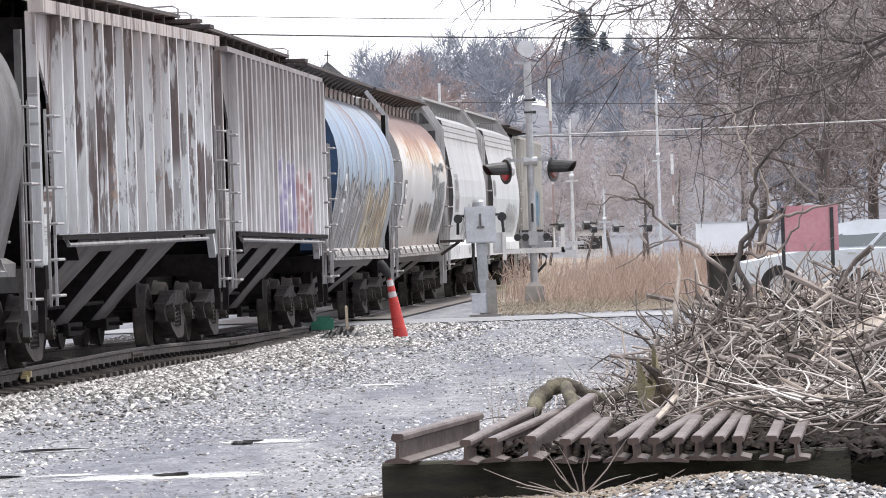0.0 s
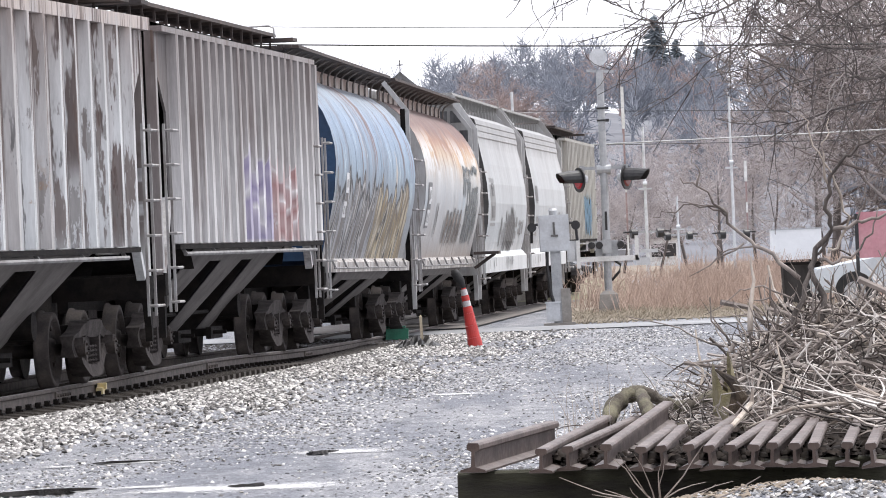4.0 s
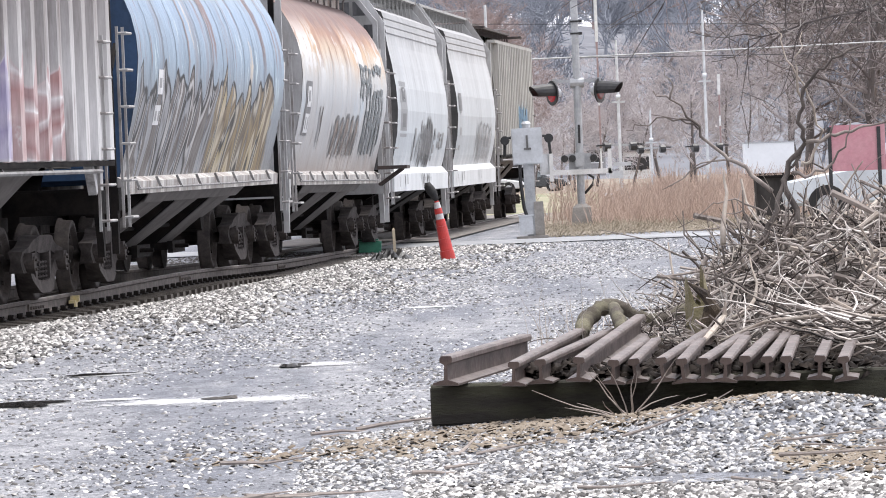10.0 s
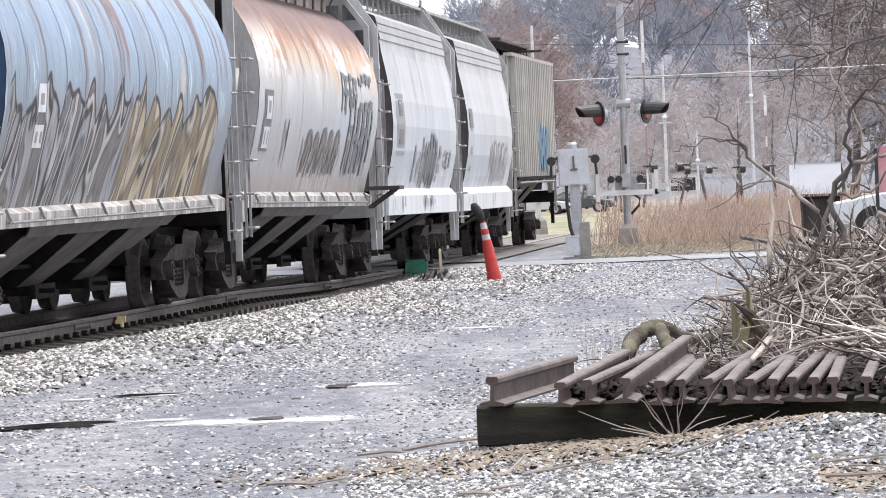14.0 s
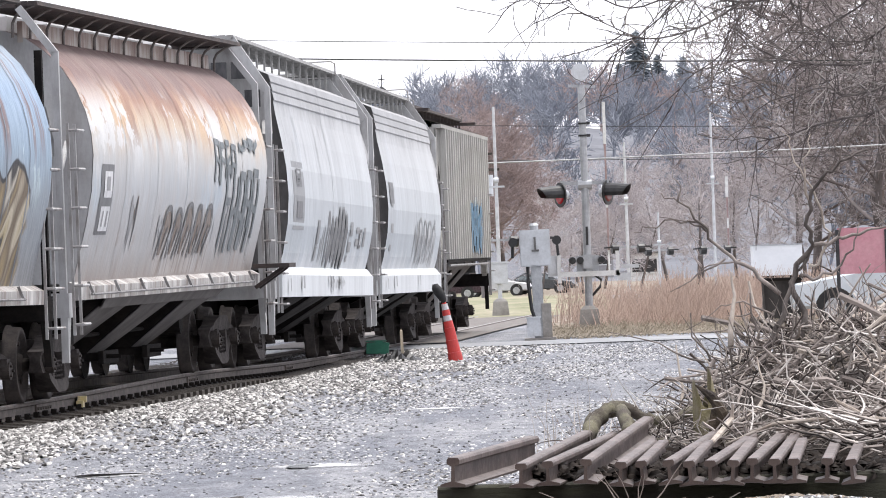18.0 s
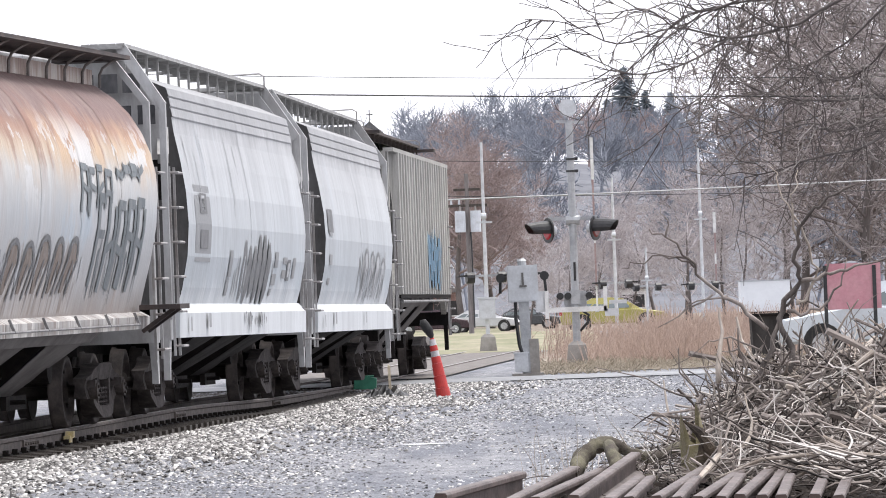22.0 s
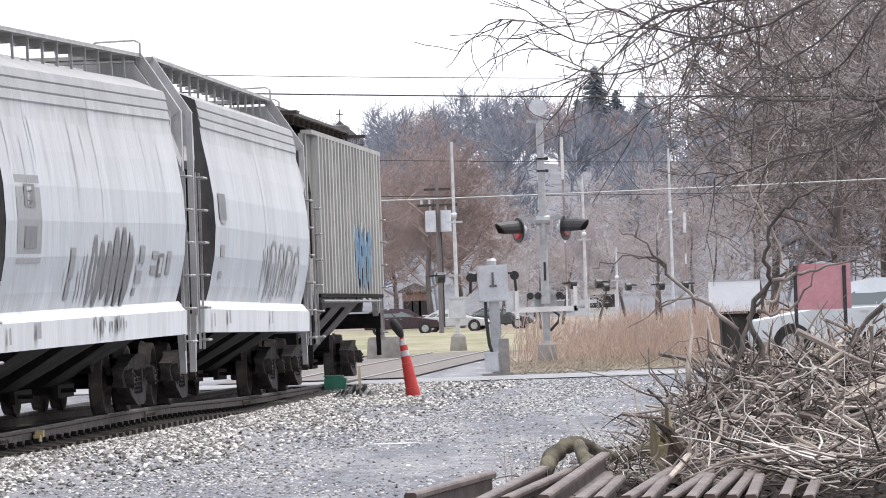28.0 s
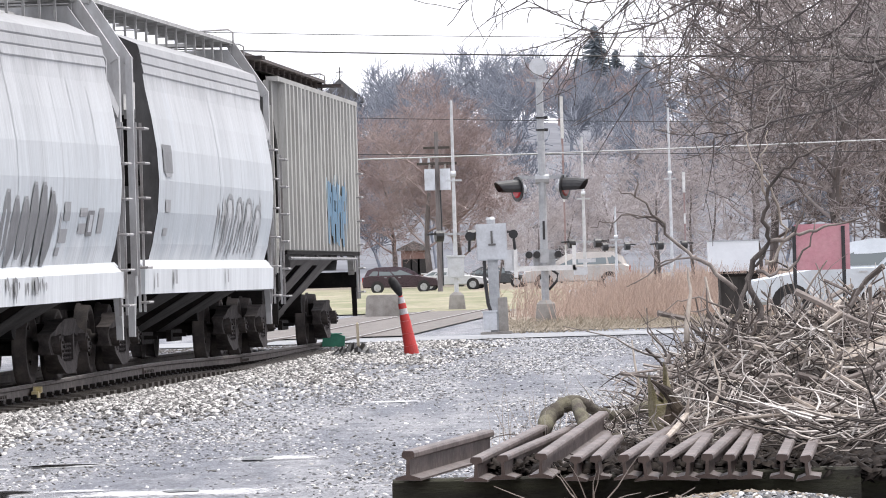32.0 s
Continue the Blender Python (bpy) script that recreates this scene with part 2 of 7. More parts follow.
def patch(name, cx, cy, rx, ry, z, mat, label, rough=0.25, n=40, seed=1, category="", kind="structure"):
    rnd = random.Random(seed)
    ph = [rnd.uniform(0, math.tau) for _ in range(6)]
    pts = [(cx, cy, z)]
    for i in range(n):
        a = i * math.tau / n
        k = 1 + rough * sum(math.sin((j + 2) * a + ph[j]) / (j + 1.5) for j in range(6))
        pts.append((cx + rx * k * math.cos(a), cy + ry * k * math.sin(a), z))
    s = Shape().add(pts, [(0, 1 + i, 1 + (i + 1) % n) for i in range(n)])
    ob = part(name, s, mat)
    return tagged(ob, label, category or name.replace("_", " "), kind=kind)
water = material("puddle_water", (0.035, 0.034, 0.034), 0.05)
water.node_tree.nodes["Principled BSDF"].inputs["IOR"].default_value = 1.33
finish(water, None, None, noise_of(water, 6, (1, 0.4, 1), 2), 0.05, 0.01)


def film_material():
    """A thin film of water, the sky's reflection painted in as white, broken up by the stones and thinning out towards
    its edge.
    """
    # near-white base colour stands in for reflected sky
    m = material("sky_white_wet_film", (0.66, 0.67, 0.69), 0.25)
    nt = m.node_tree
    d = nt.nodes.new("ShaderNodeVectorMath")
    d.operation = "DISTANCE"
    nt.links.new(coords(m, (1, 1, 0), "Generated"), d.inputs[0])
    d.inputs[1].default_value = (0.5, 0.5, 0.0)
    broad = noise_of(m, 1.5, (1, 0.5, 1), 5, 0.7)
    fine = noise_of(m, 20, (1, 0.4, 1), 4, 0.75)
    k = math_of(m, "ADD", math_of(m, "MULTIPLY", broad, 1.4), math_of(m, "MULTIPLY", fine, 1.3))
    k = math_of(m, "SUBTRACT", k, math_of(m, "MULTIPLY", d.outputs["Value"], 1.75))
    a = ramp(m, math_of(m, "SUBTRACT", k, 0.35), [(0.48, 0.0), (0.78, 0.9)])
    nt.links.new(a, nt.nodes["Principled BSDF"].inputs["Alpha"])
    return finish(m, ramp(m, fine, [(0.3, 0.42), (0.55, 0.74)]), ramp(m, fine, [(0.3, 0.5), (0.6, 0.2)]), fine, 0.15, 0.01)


wet_film = film_material()
litter = worn("brown_leaf_litter", (0.20, 0.155, 0.115), (0.31, 0.26, 0.20), 0.8, (1, 0.4, 1), 0.35, 0.6, rough=0.95, fine=0.5)
def bank(d):
    """The lawn rises a little towards the road behind it and drops to it."""
    return float(np.interp(d, [158, 162, 178, 198, 203.5, 204.5], [0.012, 0.04, 0.17, 0.27, 0.25, -0.25]))


lawn = Shape()
lawn.loft([[(x, d + (1.2 * math.sin(x * 0.9) if d < 166 else 0.0), bank(d)) for x in (-60, -20, -8, -4, -3, -2, -1, 0, 1, 2, 3, 4, 4.6)] for d in (161, 164, 168, 173, 178, 188, 198, 203.5, 204.5)])
structure("grass_verge", lawn, dry_grass, "patchy winter lawn, green and straw-coloured")
sheet("grass_verge", -60, 3.4, 271, 430, 0.012, dry_grass, "winter lawn beyond the road", 0.0, 1)
sheet("leaf_litter", 3.4, 90, 271, 430, 0.012, litter, "brown leaf litter under the trees beyond the road", 0.0, 6)
sheet("leaf_litter", -90, 120, 430, 600, 0.012, litter, "brown leaf litter at the foot of the wooded hill", 0.0, 5)
sheet("leaf_litter", 1.6, 60, 119, 200, 0.016, litter, "brown leaf litter and dead grass beyond the yard", 1.2, 2)
sheet("road", -60, 60, 111.5, 116.8, 0.020, asphalt, "pale wet asphalt strip across the yard", 0.25, 3)
sheet("road", -220, 220, 205, 270, 0.024, asphalt, "asphalt road behind the crossing", 0.0, 4)

FILMS = [(-1.75, 43.5, 0.80, 1.1), (-3.2, 44.3, 0.65, 0.9), (-2.55, 44.5, 0.40, 0.35), (-2.85, 49.9, 0.52, 0.6), (-1.2, 50.4, 0.44, 0.8), (-3.5, 49.5, 0.35, 0.30), (-0.3, 67.8, 0.40, 0.7)]
POOLS = [(-3.28, 44.1, 0.46, 0.50), (-1.71, 43.9, 0.11, 0.32), (-2.95, 49.95, 0.27, 0.22), (-1.36, 50.3, 0.12, 0.40)]
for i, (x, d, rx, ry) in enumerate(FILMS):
    patch("wet_patch", x, d, rx * 1.35, ry * 1.35, 0.006 + 0.0006 * i, wet_film, "wet film on the gravel, white with painted sky reflection", 0.15, seed=60 + i, category="wet patch")
for i, (x, d, rx, ry) in enumerate(POOLS):
    patch("puddle", x, d, rx, ry, 0.012 + i * 0.0005, water, "dark shallow puddle of rainwater on the gravel", 0.35, seed=20 + i, category="puddle")


def dry(p):
    """Which places lie outside the puddles."""
    ok = np.ones(len(p), bool)
    for x, d, rx, ry in FILMS + POOLS:
        ok &= ((p[:, 0] - x) / (rx * 0.95)) ** 2 + ((p[:, 1] - d) / (ry * 0.95)) ** 2 > np.random.default_rng(3).uniform(0.15, 1.0, len(p))
    return p[ok]


# ---- loose stones ----
def stone_material(name, stops):
    m = material(name, (0.5, 0.5, 0.5), 0.85)
    geo = m.node_tree.nodes.new("ShaderNodeNewGeometry")
    pick = ramp(m, geo.outputs["Random Per Island"], stops)
    grain = noise_of(m, 60, detail=3)
    return finish(m, mix(m, 0.3, pick, ramp(m, grain, [(0.3, 0.4), (0.7, 1.0)]), "MULTIPLY"), None, grain, 0.3, 0.01)


stone_mat = stone_material("crushed_limestone", [(0.0, (0.06, 0.056, 0.054)), (0.3, (0.15, 0.142, 0.137)), (0.55, (0.31, 0.298, 0.288)), (0.8, (0.55, 0.53, 0.51)), (1.0, (0.82, 0.80, 0.77))])
yard_stone = stone_material("grey_yard_stone", [(0.0, (0.05, 0.05, 0.056)), (0.3, (0.13, 0.132, 0.142)), (0.6, (0.28, 0.284, 0.30)), (0.85, (0.46, 0.46, 0.47)), (1.0, (0.66, 0.65, 0.645))])
STONE = np.array([(-1, -1, -0.5), (1, -1, -0.5), (1, 1, -0.5), (-1, 1, -0.5), (-0.6, -0.7, 0.6), (0.7, -0.5, 0.7), (0.5, 0.7, 0.5), (-0.7, 0.6, 0.65)]) * 0.5
STONE_F = np.array([(4, 5, 6, 7), (0, 1, 5, 4), (1, 2, 6, 5), (2, 3, 7, 6), (3, 0, 4, 7)])


def stones(name, places, sizes, label, mat=stone_mat, flat=0.7):
    """Loose stones, strewn: one object, each stone turned and shaped at random."""
    n = len(places)
    rng = np.random.default_rng(len(name) + n)
    v = STONE[None] * rng.uniform(0.6, 1.25, (n, 8, 3)) * np.asarray(sizes)[:, None, None]
    v[:, :, 2] *= flat
    a = rng.uniform(0, math.tau, n)
    tilt = rng.uniform(-0.5, 0.5, (n, 2))
    v[:, :, 2] += v[:, :, 0] * tilt[:, :1] + v[:, :, 1] * tilt[:, 1:]
    c, s = np.cos(a)[:, None], np.sin(a)[:, None]
    v = np.stack([v[:, :, 0] * c - v[:, :, 1] * s, v[:, :, 0] * s + v[:, :, 1] * c, v[:, :, 2]], -1) + np.asarray(places)[:, None, :]
    f = STONE_F[None] + 8 * np.arange(n)[:, None, None]
    me = bpy.data.meshes.new(name)
    me.vertices.add(n * 8)
    me.vertices.foreach_set("co", v.reshape(-1))
    me.loops.add(n * 20)
    me.loops.foreach_set("vertex_index", f.reshape(-1))
    me.polygons.add(n * 5)
    me.polygons.foreach_set("loop_start", np.arange(0, n * 20, 4))
    me.update(calc_edges=True)
    me.materials.append(mat)
    return tagged(new(name, me), label, "gravel", kind="stuff")


rng = np.random.default_rng(7)
# ballast and bed coloured dark to deepen the shade below the wagons
dark_stone = worn("shade_dark_ballast", (0.075, 0.068, 0.063), (0.13, 0.118, 0.11), 9, rough=0.9, spec=0.2)
dark_bed = worn("shade_dark_track_bed", (0.045, 0.04, 0.037), (0.085, 0.076, 0.07), 4, rough=0.95, spec=0.15)


def strewn(n, d0, d1, left, right, keep=None):
    """Places on the yard, thicker near the camera, between two lines given by their places across at d."""
    d = d0 * (d1 / d0) ** rng.random(n)
    x = left(d) + (right(d) - left(d)) * rng.random(n)
    return np.stack([x, d, np.full(n, 0.004)], 1)


near_rail = np.vectorize(track_x)
# the pale shoulder beside the track
p = strewn(48000, 40, 112, lambda d: near_rail(d) + 0.62, lambda d: near_rail(d) + 3.6)
off = p[:, 0] - near_rail(p[:, 1])
p = dry(p[rng.random(len(p)) < np.clip(1.15 - 0.36 * off + 0.25 * np.sin(p[:, 1] * 0.5 + off * 2), 0.08, 0.9)])
p[:, 2] = 0.01
stones("ballast", p, rng.uniform(0.022, 0.06, len(p)), "pale crushed-stone ballast beside the track")
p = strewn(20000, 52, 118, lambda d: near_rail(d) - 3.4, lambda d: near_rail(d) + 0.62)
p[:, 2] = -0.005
stones("ballast", p, rng.uniform(0.03, 0.06, len(p)), "ballast between and beside the rails, darkened as shade under the train", dark_stone)
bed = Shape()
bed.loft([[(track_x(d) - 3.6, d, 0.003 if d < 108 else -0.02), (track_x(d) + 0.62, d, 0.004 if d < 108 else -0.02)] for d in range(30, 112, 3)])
structure("track_bed", bed, dark_bed, "bed under the rails, darkened as shade under the train")
bed = Shape()
bed.loft([[(track_x(d) - 2.9, d, 0.03), (track_x(d) + 0.9, d, 0.03)] for d in range(118, 168, 3)])
structure("track_bed", bed, worn("brown_grey_track_bed", (0.13, 0.115, 0.105), (0.22, 0.20, 0.185), 3, rough=0.95), "brown-grey ballast bed beyond the crossing")


def lane_of(p):
    """Streaks along the yard: high where stones lie loose, low in the smooth wheel tracks."""
    u = p[:, 0] - near_rail(p[:, 1])
    return np.sin(u * 1.75 + 0.9 * np.sin(p[:, 1] * 0.11)) + 0.7 * np.sin(p[:, 1] * 0.29 + p[:, 0] * 1.3) + 0.4 * np.sin(p[:, 1] * 0.83 - p[:, 0] * 2.1)


# the yard: streaks of loose stones between smooth worn wheel tracks
p = strewn(90000, 27, 112, lambda d: near_rail(d) + 2.0, lambda d: 0.075 * d)
p = dry(p[rng.random(len(p)) < np.clip(0.46 + 0.36 * lane_of(p), 0.12, 1.0)])
p[:, 2] = 0.0
stones("loose_gravel", p, rng.uniform(0.010, 0.032, len(p)) * (0.7 + p[:, 1] / 110), "loose grey stones on the worn yard", yard_stone, 0.55)
p = strewn(26000, 30, 108, lambda d: near_rail(d) + 2.0, lambda d: 0.075 * d)
p = dry(p[rng.random(len(p)) < np.clip(0.3 + 0.35 * lane_of(p), 0.06, 0.9)])
stones("loose_gravel", p, rng.uniform(0.012, 0.04, len(p)), "pale loose stones strewn over the yard", stone_mat, 0.6)
p = strewn(15000, 27, 40, lambda d: -0.3 - 0.0 * d, lambda d: 0.08 * d)
p = dry(p)
stones("loose_gravel", p, rng.uniform(0.015, 0.045, len(p)), "light grey stones in front of the rail stack")

# a low heap of stone in front of the rail stack
heap = Shape()
def heap_z(x, d):
    return 0.11 * math.exp(-(((x - 1.1) / 1.7) ** 4) - (((d - 36.0) / 1.9) ** 4)) + 0.20 * math.exp(-(((x - 1.9) / 1.0) ** 2) - (((d - 34.2) / 1.0) ** 2)) + 0.06 * math.exp(-(((x - 1.2) / 0.9) ** 2) - (((d - 32.5) / 1.6) ** 2))
heap.loft([[(-1.0 + 0.12 * i, 30.5 + 0.25 * k, heap_z(-1.0 + 0.12 * i, 30.5 + 0.25 * k) - 0.004) for i in range(42)] for k in range(32)])
structure("gravel_heap", heap, gravel, "low heap of crushed grey stone")
for n, mat, lab in ((12000, yard_stone, "dark grey crushed stone of the low heap"), (9000, stone_mat, "pale crushed stone of the low heap")):
    p = np.stack([rng.uniform(-0.9, 3.9, n), rng.uniform(31.0, 36.6, n), np.zeros(n)], 1)
    p[:, 2] = [heap_z(x, d) for x, d, _ in p]
    stones("heap_stone", p, rng.uniform(0.014, 0.040, n), lab, mat)
# ---- ties and fastenings of the track ----
TIE = Shape().box(-0.55, 2.05, -0.11, 0.11, -0.17, 0.0).mesh("tie")
TIE.materials.append(tie_wood)
PLATE = Shape().box(-0.10, 0.16, -0.09, 0.09, 0.0, 0.02).box(0.075, 0.12, -0.07, -0.03, 0.0, 0.06).box(0.075, 0.12, 0.03, 0.07, 0.0, 0.06).box(0.09, 0.14, -0.1, -0.075, 0.0, 0.05)
PLATE = PLATE.mesh("tie_plate")
PLATE.materials.append(steel_dark)
d = 52.0
while d < 150.0:
    a = math.atan2(track_x(d + 0.5) - track_x(d - 0.5), 1.0)
    z = rail_z(d) - 0.175
    part("tie", TIE, None, track, at=pose(track_x(d) - 1.5 * math.cos(a), d + 1.5 * math.sin(a), z, 0, 0, -math.degrees(a)))
    part("tie_plate", PLATE, None, track, at=pose(track_x(d), d, z, 0, 0, -math.degrees(a)))
    d += 0.55
JOINT = Shape().box(0.014, 0.035, -0.45, 0.45, 0.035, 0.125)
for k in range(6):
    JOINT.disc((0.045, -0.38 + 0.15 * k, 0.08), (1, 0, 0), 0.02, 0.03, 6)
JOINT = JOINT.mesh("joint_bar")
JOINT.materials.append(rust_rail)
for d in (58.5, 70.4, 82.3, 94.2):
    a = math.degrees(math.atan2(track_x(d + 0.5) - track_x(d - 0.5), 1.0))
    part("joint_bar", JOINT, None, track, at=pose(track_x(d), d, rail_z(d) - 0.171, 0, 0, -a))

# small things by the rail
mark_yellow = worn("chipped_yellow_paint", (0.62, 0.50, 0.22), (0.5, 0.42, 0.3), 12, rough=0.7)
green_plastic = worn("green_plastic", (0.02, 0.15, 0.09), (0.03, 0.2, 0.12), 6, rough=0.45)
d = 72.75
m = thing("rail_clamp", pose(track_x(d), d, rail_z(d) - 0.171), "chipped yellow clamp on the foot of the rail", "clamp")
part("jaw", Shape().box(0.02, 0.10, -0.35, 0.35, 0.0, 0.09), mark_yellow, m)
part("wedge", Shape().box(0.03, 0.13, -0.18, 0.0, 0.07, 0.14), mark_yellow, m)
d = 108.4
m = thing("rail_lubricator", pose(track_x(d) + 0.22, d, 0.0) @ Matrix.Scale(0.85, 4), "small green plastic box on the edge of the track", "trackside box")
part("tank", Shape().prism([(-0.22, 0.02), (0.24, 0.0), (0.26, 0.22), (0.10, 0.27), (-0.20, 0.24)], -0.3, 0.3), green_plastic, m)
part("lid", Shape().box(-0.22, 0.2, -0.31, 0.31, 0.265, 0.285), green_plastic, m)
m = thing("marker_stake", pose(-0.98, 99.3, 0.0, 0, -1.5, 0), "pale wooden survey stake stuck in the gravel", "stake")
pale_wood = worn("pale_sawn_wood", (0.62, 0.53, 0.38), (0.48, 0.40, 0.30), 5, (4, 4, 0.5), rough=0.8)
part("shaft", Shape().box(-0.022, 0.022, -0.02, 0.02, -0.1, 0.5), pale_wood, m)
part("point", Shape().loft([[(-0.022, -0.02, 0.5), (0.022, -0.02, 0.5), (0.022, 0.02, 0.5), (-0.022, 0.02, 0.5)], [(-0.004, -0.004, 0.53), (0.004, -0.004, 0.53), (0.004, 0.004, 0.53), (-0.004, 0.004, 0.53)]], True, True), pale_wood, m)
rag = Shape()
rag.loft([[(-0.36 + 0.06 * i, -0.3 + 0.1 * k, 0.012 + max(0.0, 0.15 * math.cos((i - 6) / 6.5 * 1.5) * math.cos((k - 3) / 3.2 * 1.4) * (1 + 0.5 * math.sin(i * 1.9 + k * 1.2)))) for i in range(13)] for k in range(7)])
tagged(part("plastic_sheet", rag, black_paint, at=pose(-1.05, 99.2, 0)), "crumpled black plastic sheeting on the gravel", "plastic sheet")

# traffic cone: tall channelizer, leaning
cone_red = worn("orange_red_plastic", (0.55, 0.04, 0.032), (0.42, 0.035, 0.03), 7, rough=0.5, fine=0.15)
cone_white = worn("dirty_reflective_white", (0.62, 0.60, 0.60), (0.42, 0.40, 0.40), 9, rough=0.5)
rubber = worn("black_rubber", (0.02, 0.02, 0.021), (0.04, 0.038, 0.036), 8, rough=0.8)
m = thing("traffic_cone", pose(-0.125, 98.4, 0.0, 0, -9.5, 0), "tall leaning red-orange traffic cone with white bands", "traffic cone")
def cone_ring(z0, z1, r0, r1):
    return Shape().tube([(0, 0, z0), (0, 0, z1)], [r0, r1], 20)
for z0, z1, r0, r1, mat in ((0.0, 0.14, 0.118, 0.112, cone_red), (0.143, 0.34, 0.104, 0.096, cone_red), (0.343, 0.54, 0.092, 0.084, cone_red), (0.543, 0.65, 0.080, 0.074, cone_red), (0.653, 0.74, 0.068, 0.063, cone_white), (0.743, 0.83, 0.066, 0.060, cone_red), (0.833, 0.93, 0.056, 0.050, cone_white)):
    part("band", cone_ring(z0, z1, r0, r1), mat, m, "red-orange ring" if mat is cone_red else "white reflective ring")
part("handle", Shape().tube([(0, 0, 0.93), (0, 0, 0.97)], [0.035, 0.03], 14), cone_red, m)
bag = Shape().loft([[(0.068 * (1 + 0.25 * math.sin(3 * a + z * 9)) * r * math.cos(a) - 0.06 * (z - 0.95) / 0.25, 0.1 * r * math.sin(a), z) for a in [k * math.tau / 12 for k in range(12)]] for z, r in ((0.95, 0.35), (1.0, 0.75), (1.1, 1.15), (1.2, 1.05), (1.27, 0.6))], True, True)
part("bag", bag, rubber, m, "dark crumpled bag caught on the top", smooth=True)

# ---- crossing signals ----
red_lens = material("lit_red_lens", (0.22, 0.012, 0.016), 0.25)
red_lens.node_tree.nodes["Principled BSDF"].inputs["Emission Color"].default_value = (1.0, 0.03, 0.05, 1)
red_lens.node_tree.nodes["Principled BSDF"].inputs["Emission Strength"].default_value = 0.07
red_dark = material("unlit_red_lens", (0.20, 0.05, 0.05), 0.25)


def flasher(parent, x, z, turn, lens):
    """A round flasher: back plate, lens, long hood; turned about the mast."""
    m = Matrix.Translation((x, 0, z)) @ Matrix.Rotation(radians(turn), 4, "Z")
    s = Shape().tube([m @ Vector((0, -0.03, 0)), m @ Vector((0, 0.0, 0))], [0.27, 0.27], 22)
    p = part("back_plate", s, black_paint, parent, "round black back plate")
    part("lens", Shape().tube([m @ Vector((0, -0.06, 0)), m @ Vector((0, -0.035, 0))], [0.16, 0.20], 20), lens, p)
    hood = []
    for y, r in ((-0.03, 0.205), (-0.30, 0.185), (-0.45, 0.15)):
        hood.append([m @ Vector((r * math.cos(a), y - (0.0 if y > -0.4 else 0.10 * math.sin(a)), r * math.sin(a))) for a in [radians(-20 + 220 * k / 10) for k in range(11)]])
    hs = Shape().loft(hood)
    hs.loft([[v * 1.0 + Vector((0, 0, 0.008)) for v in q] for q in hood])
    part("hood", hs, black_paint, p)
    part("housing", Shape().tube([m @ Vector((0, 0.0, 0)), m @ Vector((0, 0.16, 0))], [0.13, 0.09], 14), box_grey, p, "pale grey lamp housing")
    return p


def signal_mast(x, d, label, main=True, height=5.25):
    m = thing("crossing_signal", pose(x, d, ground_z(d)), label, "crossing signal", "railway crossing signals")
    part("mast", Shape().tube([(0, 0, 0.3), (0, 0, height)], [0.085, 0.078] if main else [0.06, 0.035], 14), galv if main else alu, m)
    part("base", Shape().loft([[(sx * w, sy * w, z) for sx, sy in ((-1, -1), (1, -1), (1, 1), (-1, 1))] for z, w in ((-0.05, 0.24), (0.42, 0.19), (0.5, 0.10))], True, True), concrete, m, "concrete foundation")
    return m


mast = signal_mast(2.74, 132.6, "grey steel crossing signal mast with flashers and round plate on top")
part("round_plate", Shape().tube([(-0.02, -0.03, 5.52), (-0.02, 0.0, 5.52)], 0.19, 24), box_grey, mast, "round white plate on top")
part("top_bar", Shape().bar((-0.28, 0, 5.24), (0.30, 0, 5.20), 0.06), galv, mast)
for z in (4.42, 4.16):
    part("band", Shape().tube([(0, 0, z - 0.02), (0, 0, z + 0.02)], 0.105, 14).box(0.08, 0.16, -0.04, 0.04, z - 0.03, z + 0.03), black_paint, mast, "black clamp band")
part("cross_arm", Shape().bar((-0.48, 0, 3.14), (0.48, 0, 3.14), 0.07).tube([(-0.15, 0, 3.10), (0.15, 0, 3.10)], 0.11, 10).box(-0.52, -0.42, -0.06, 0.06, 3.08, 3.2).box(0.42, 0.52, -0.06, 0.06, 3.08, 3.2), galv, mast)
flasher(mast, -0.52, 2.90, -64, red_lens)
flasher(mast, 0.47, 2.92, 64, red_dark)
part("bell_housing", Shape().tube([(0.35, -0.02, 2.96), (0.5, -0.02, 2.96)], [0.13, 0.09], 14), box_grey, mast)
gate = part("gate_mechanism", Shape().box(-0.24, 0.24, 0.05, 0.25, 1.22, 1.58).box(-0.10, 0.10, -0.12, -0.04, 1.3, 1.6), galv, mast, "grey gate machine")
part("gate_plate", Shape().box(-0.58, 0.66, -0.16, -0.10, 1.13, 1.24).box(-0.66, -0.58, -0.16, -0.09, 1.0, 1.62).box(0.60, 0.68, -0.16, -0.09, 1.13, 1.66), white_paint, gate)
for x in (-0.33, -0.16, 0.30):
    part("gate_lamp", Shape().tube([(x, -0.16, 1.48), (x, -0.04, 1.48)], [0.075, 0.085], 12), black_paint, gate)
part("counterweight", Shape().box(0.62, 0.92, -0.16, -0.1, 1.02, 1.18).box(0.72, 1.1, -0.14, -0.1, 1.28, 1.36), box_grey, gate)
part("conduit", Shape().tube([(0.08, 0, 1.2), (0.28, -0.05, 1.05), (0.25, -0.05, 0.9), (0.08, 0, 0.72)], 0.03, 8), black_paint, mast)
part("side_case", Shape().box(-0.86, -0.66, -0.1, 0.1, 1.15, 1.6).box(-0.83, -0.69, -0.12, -0.1, 1.2, 1.55), box_grey, mast)
part("plaque", Shape().box(-0.02, 0.03, -0.09, -0.08, 1.8, 2.2), black_paint, mast)

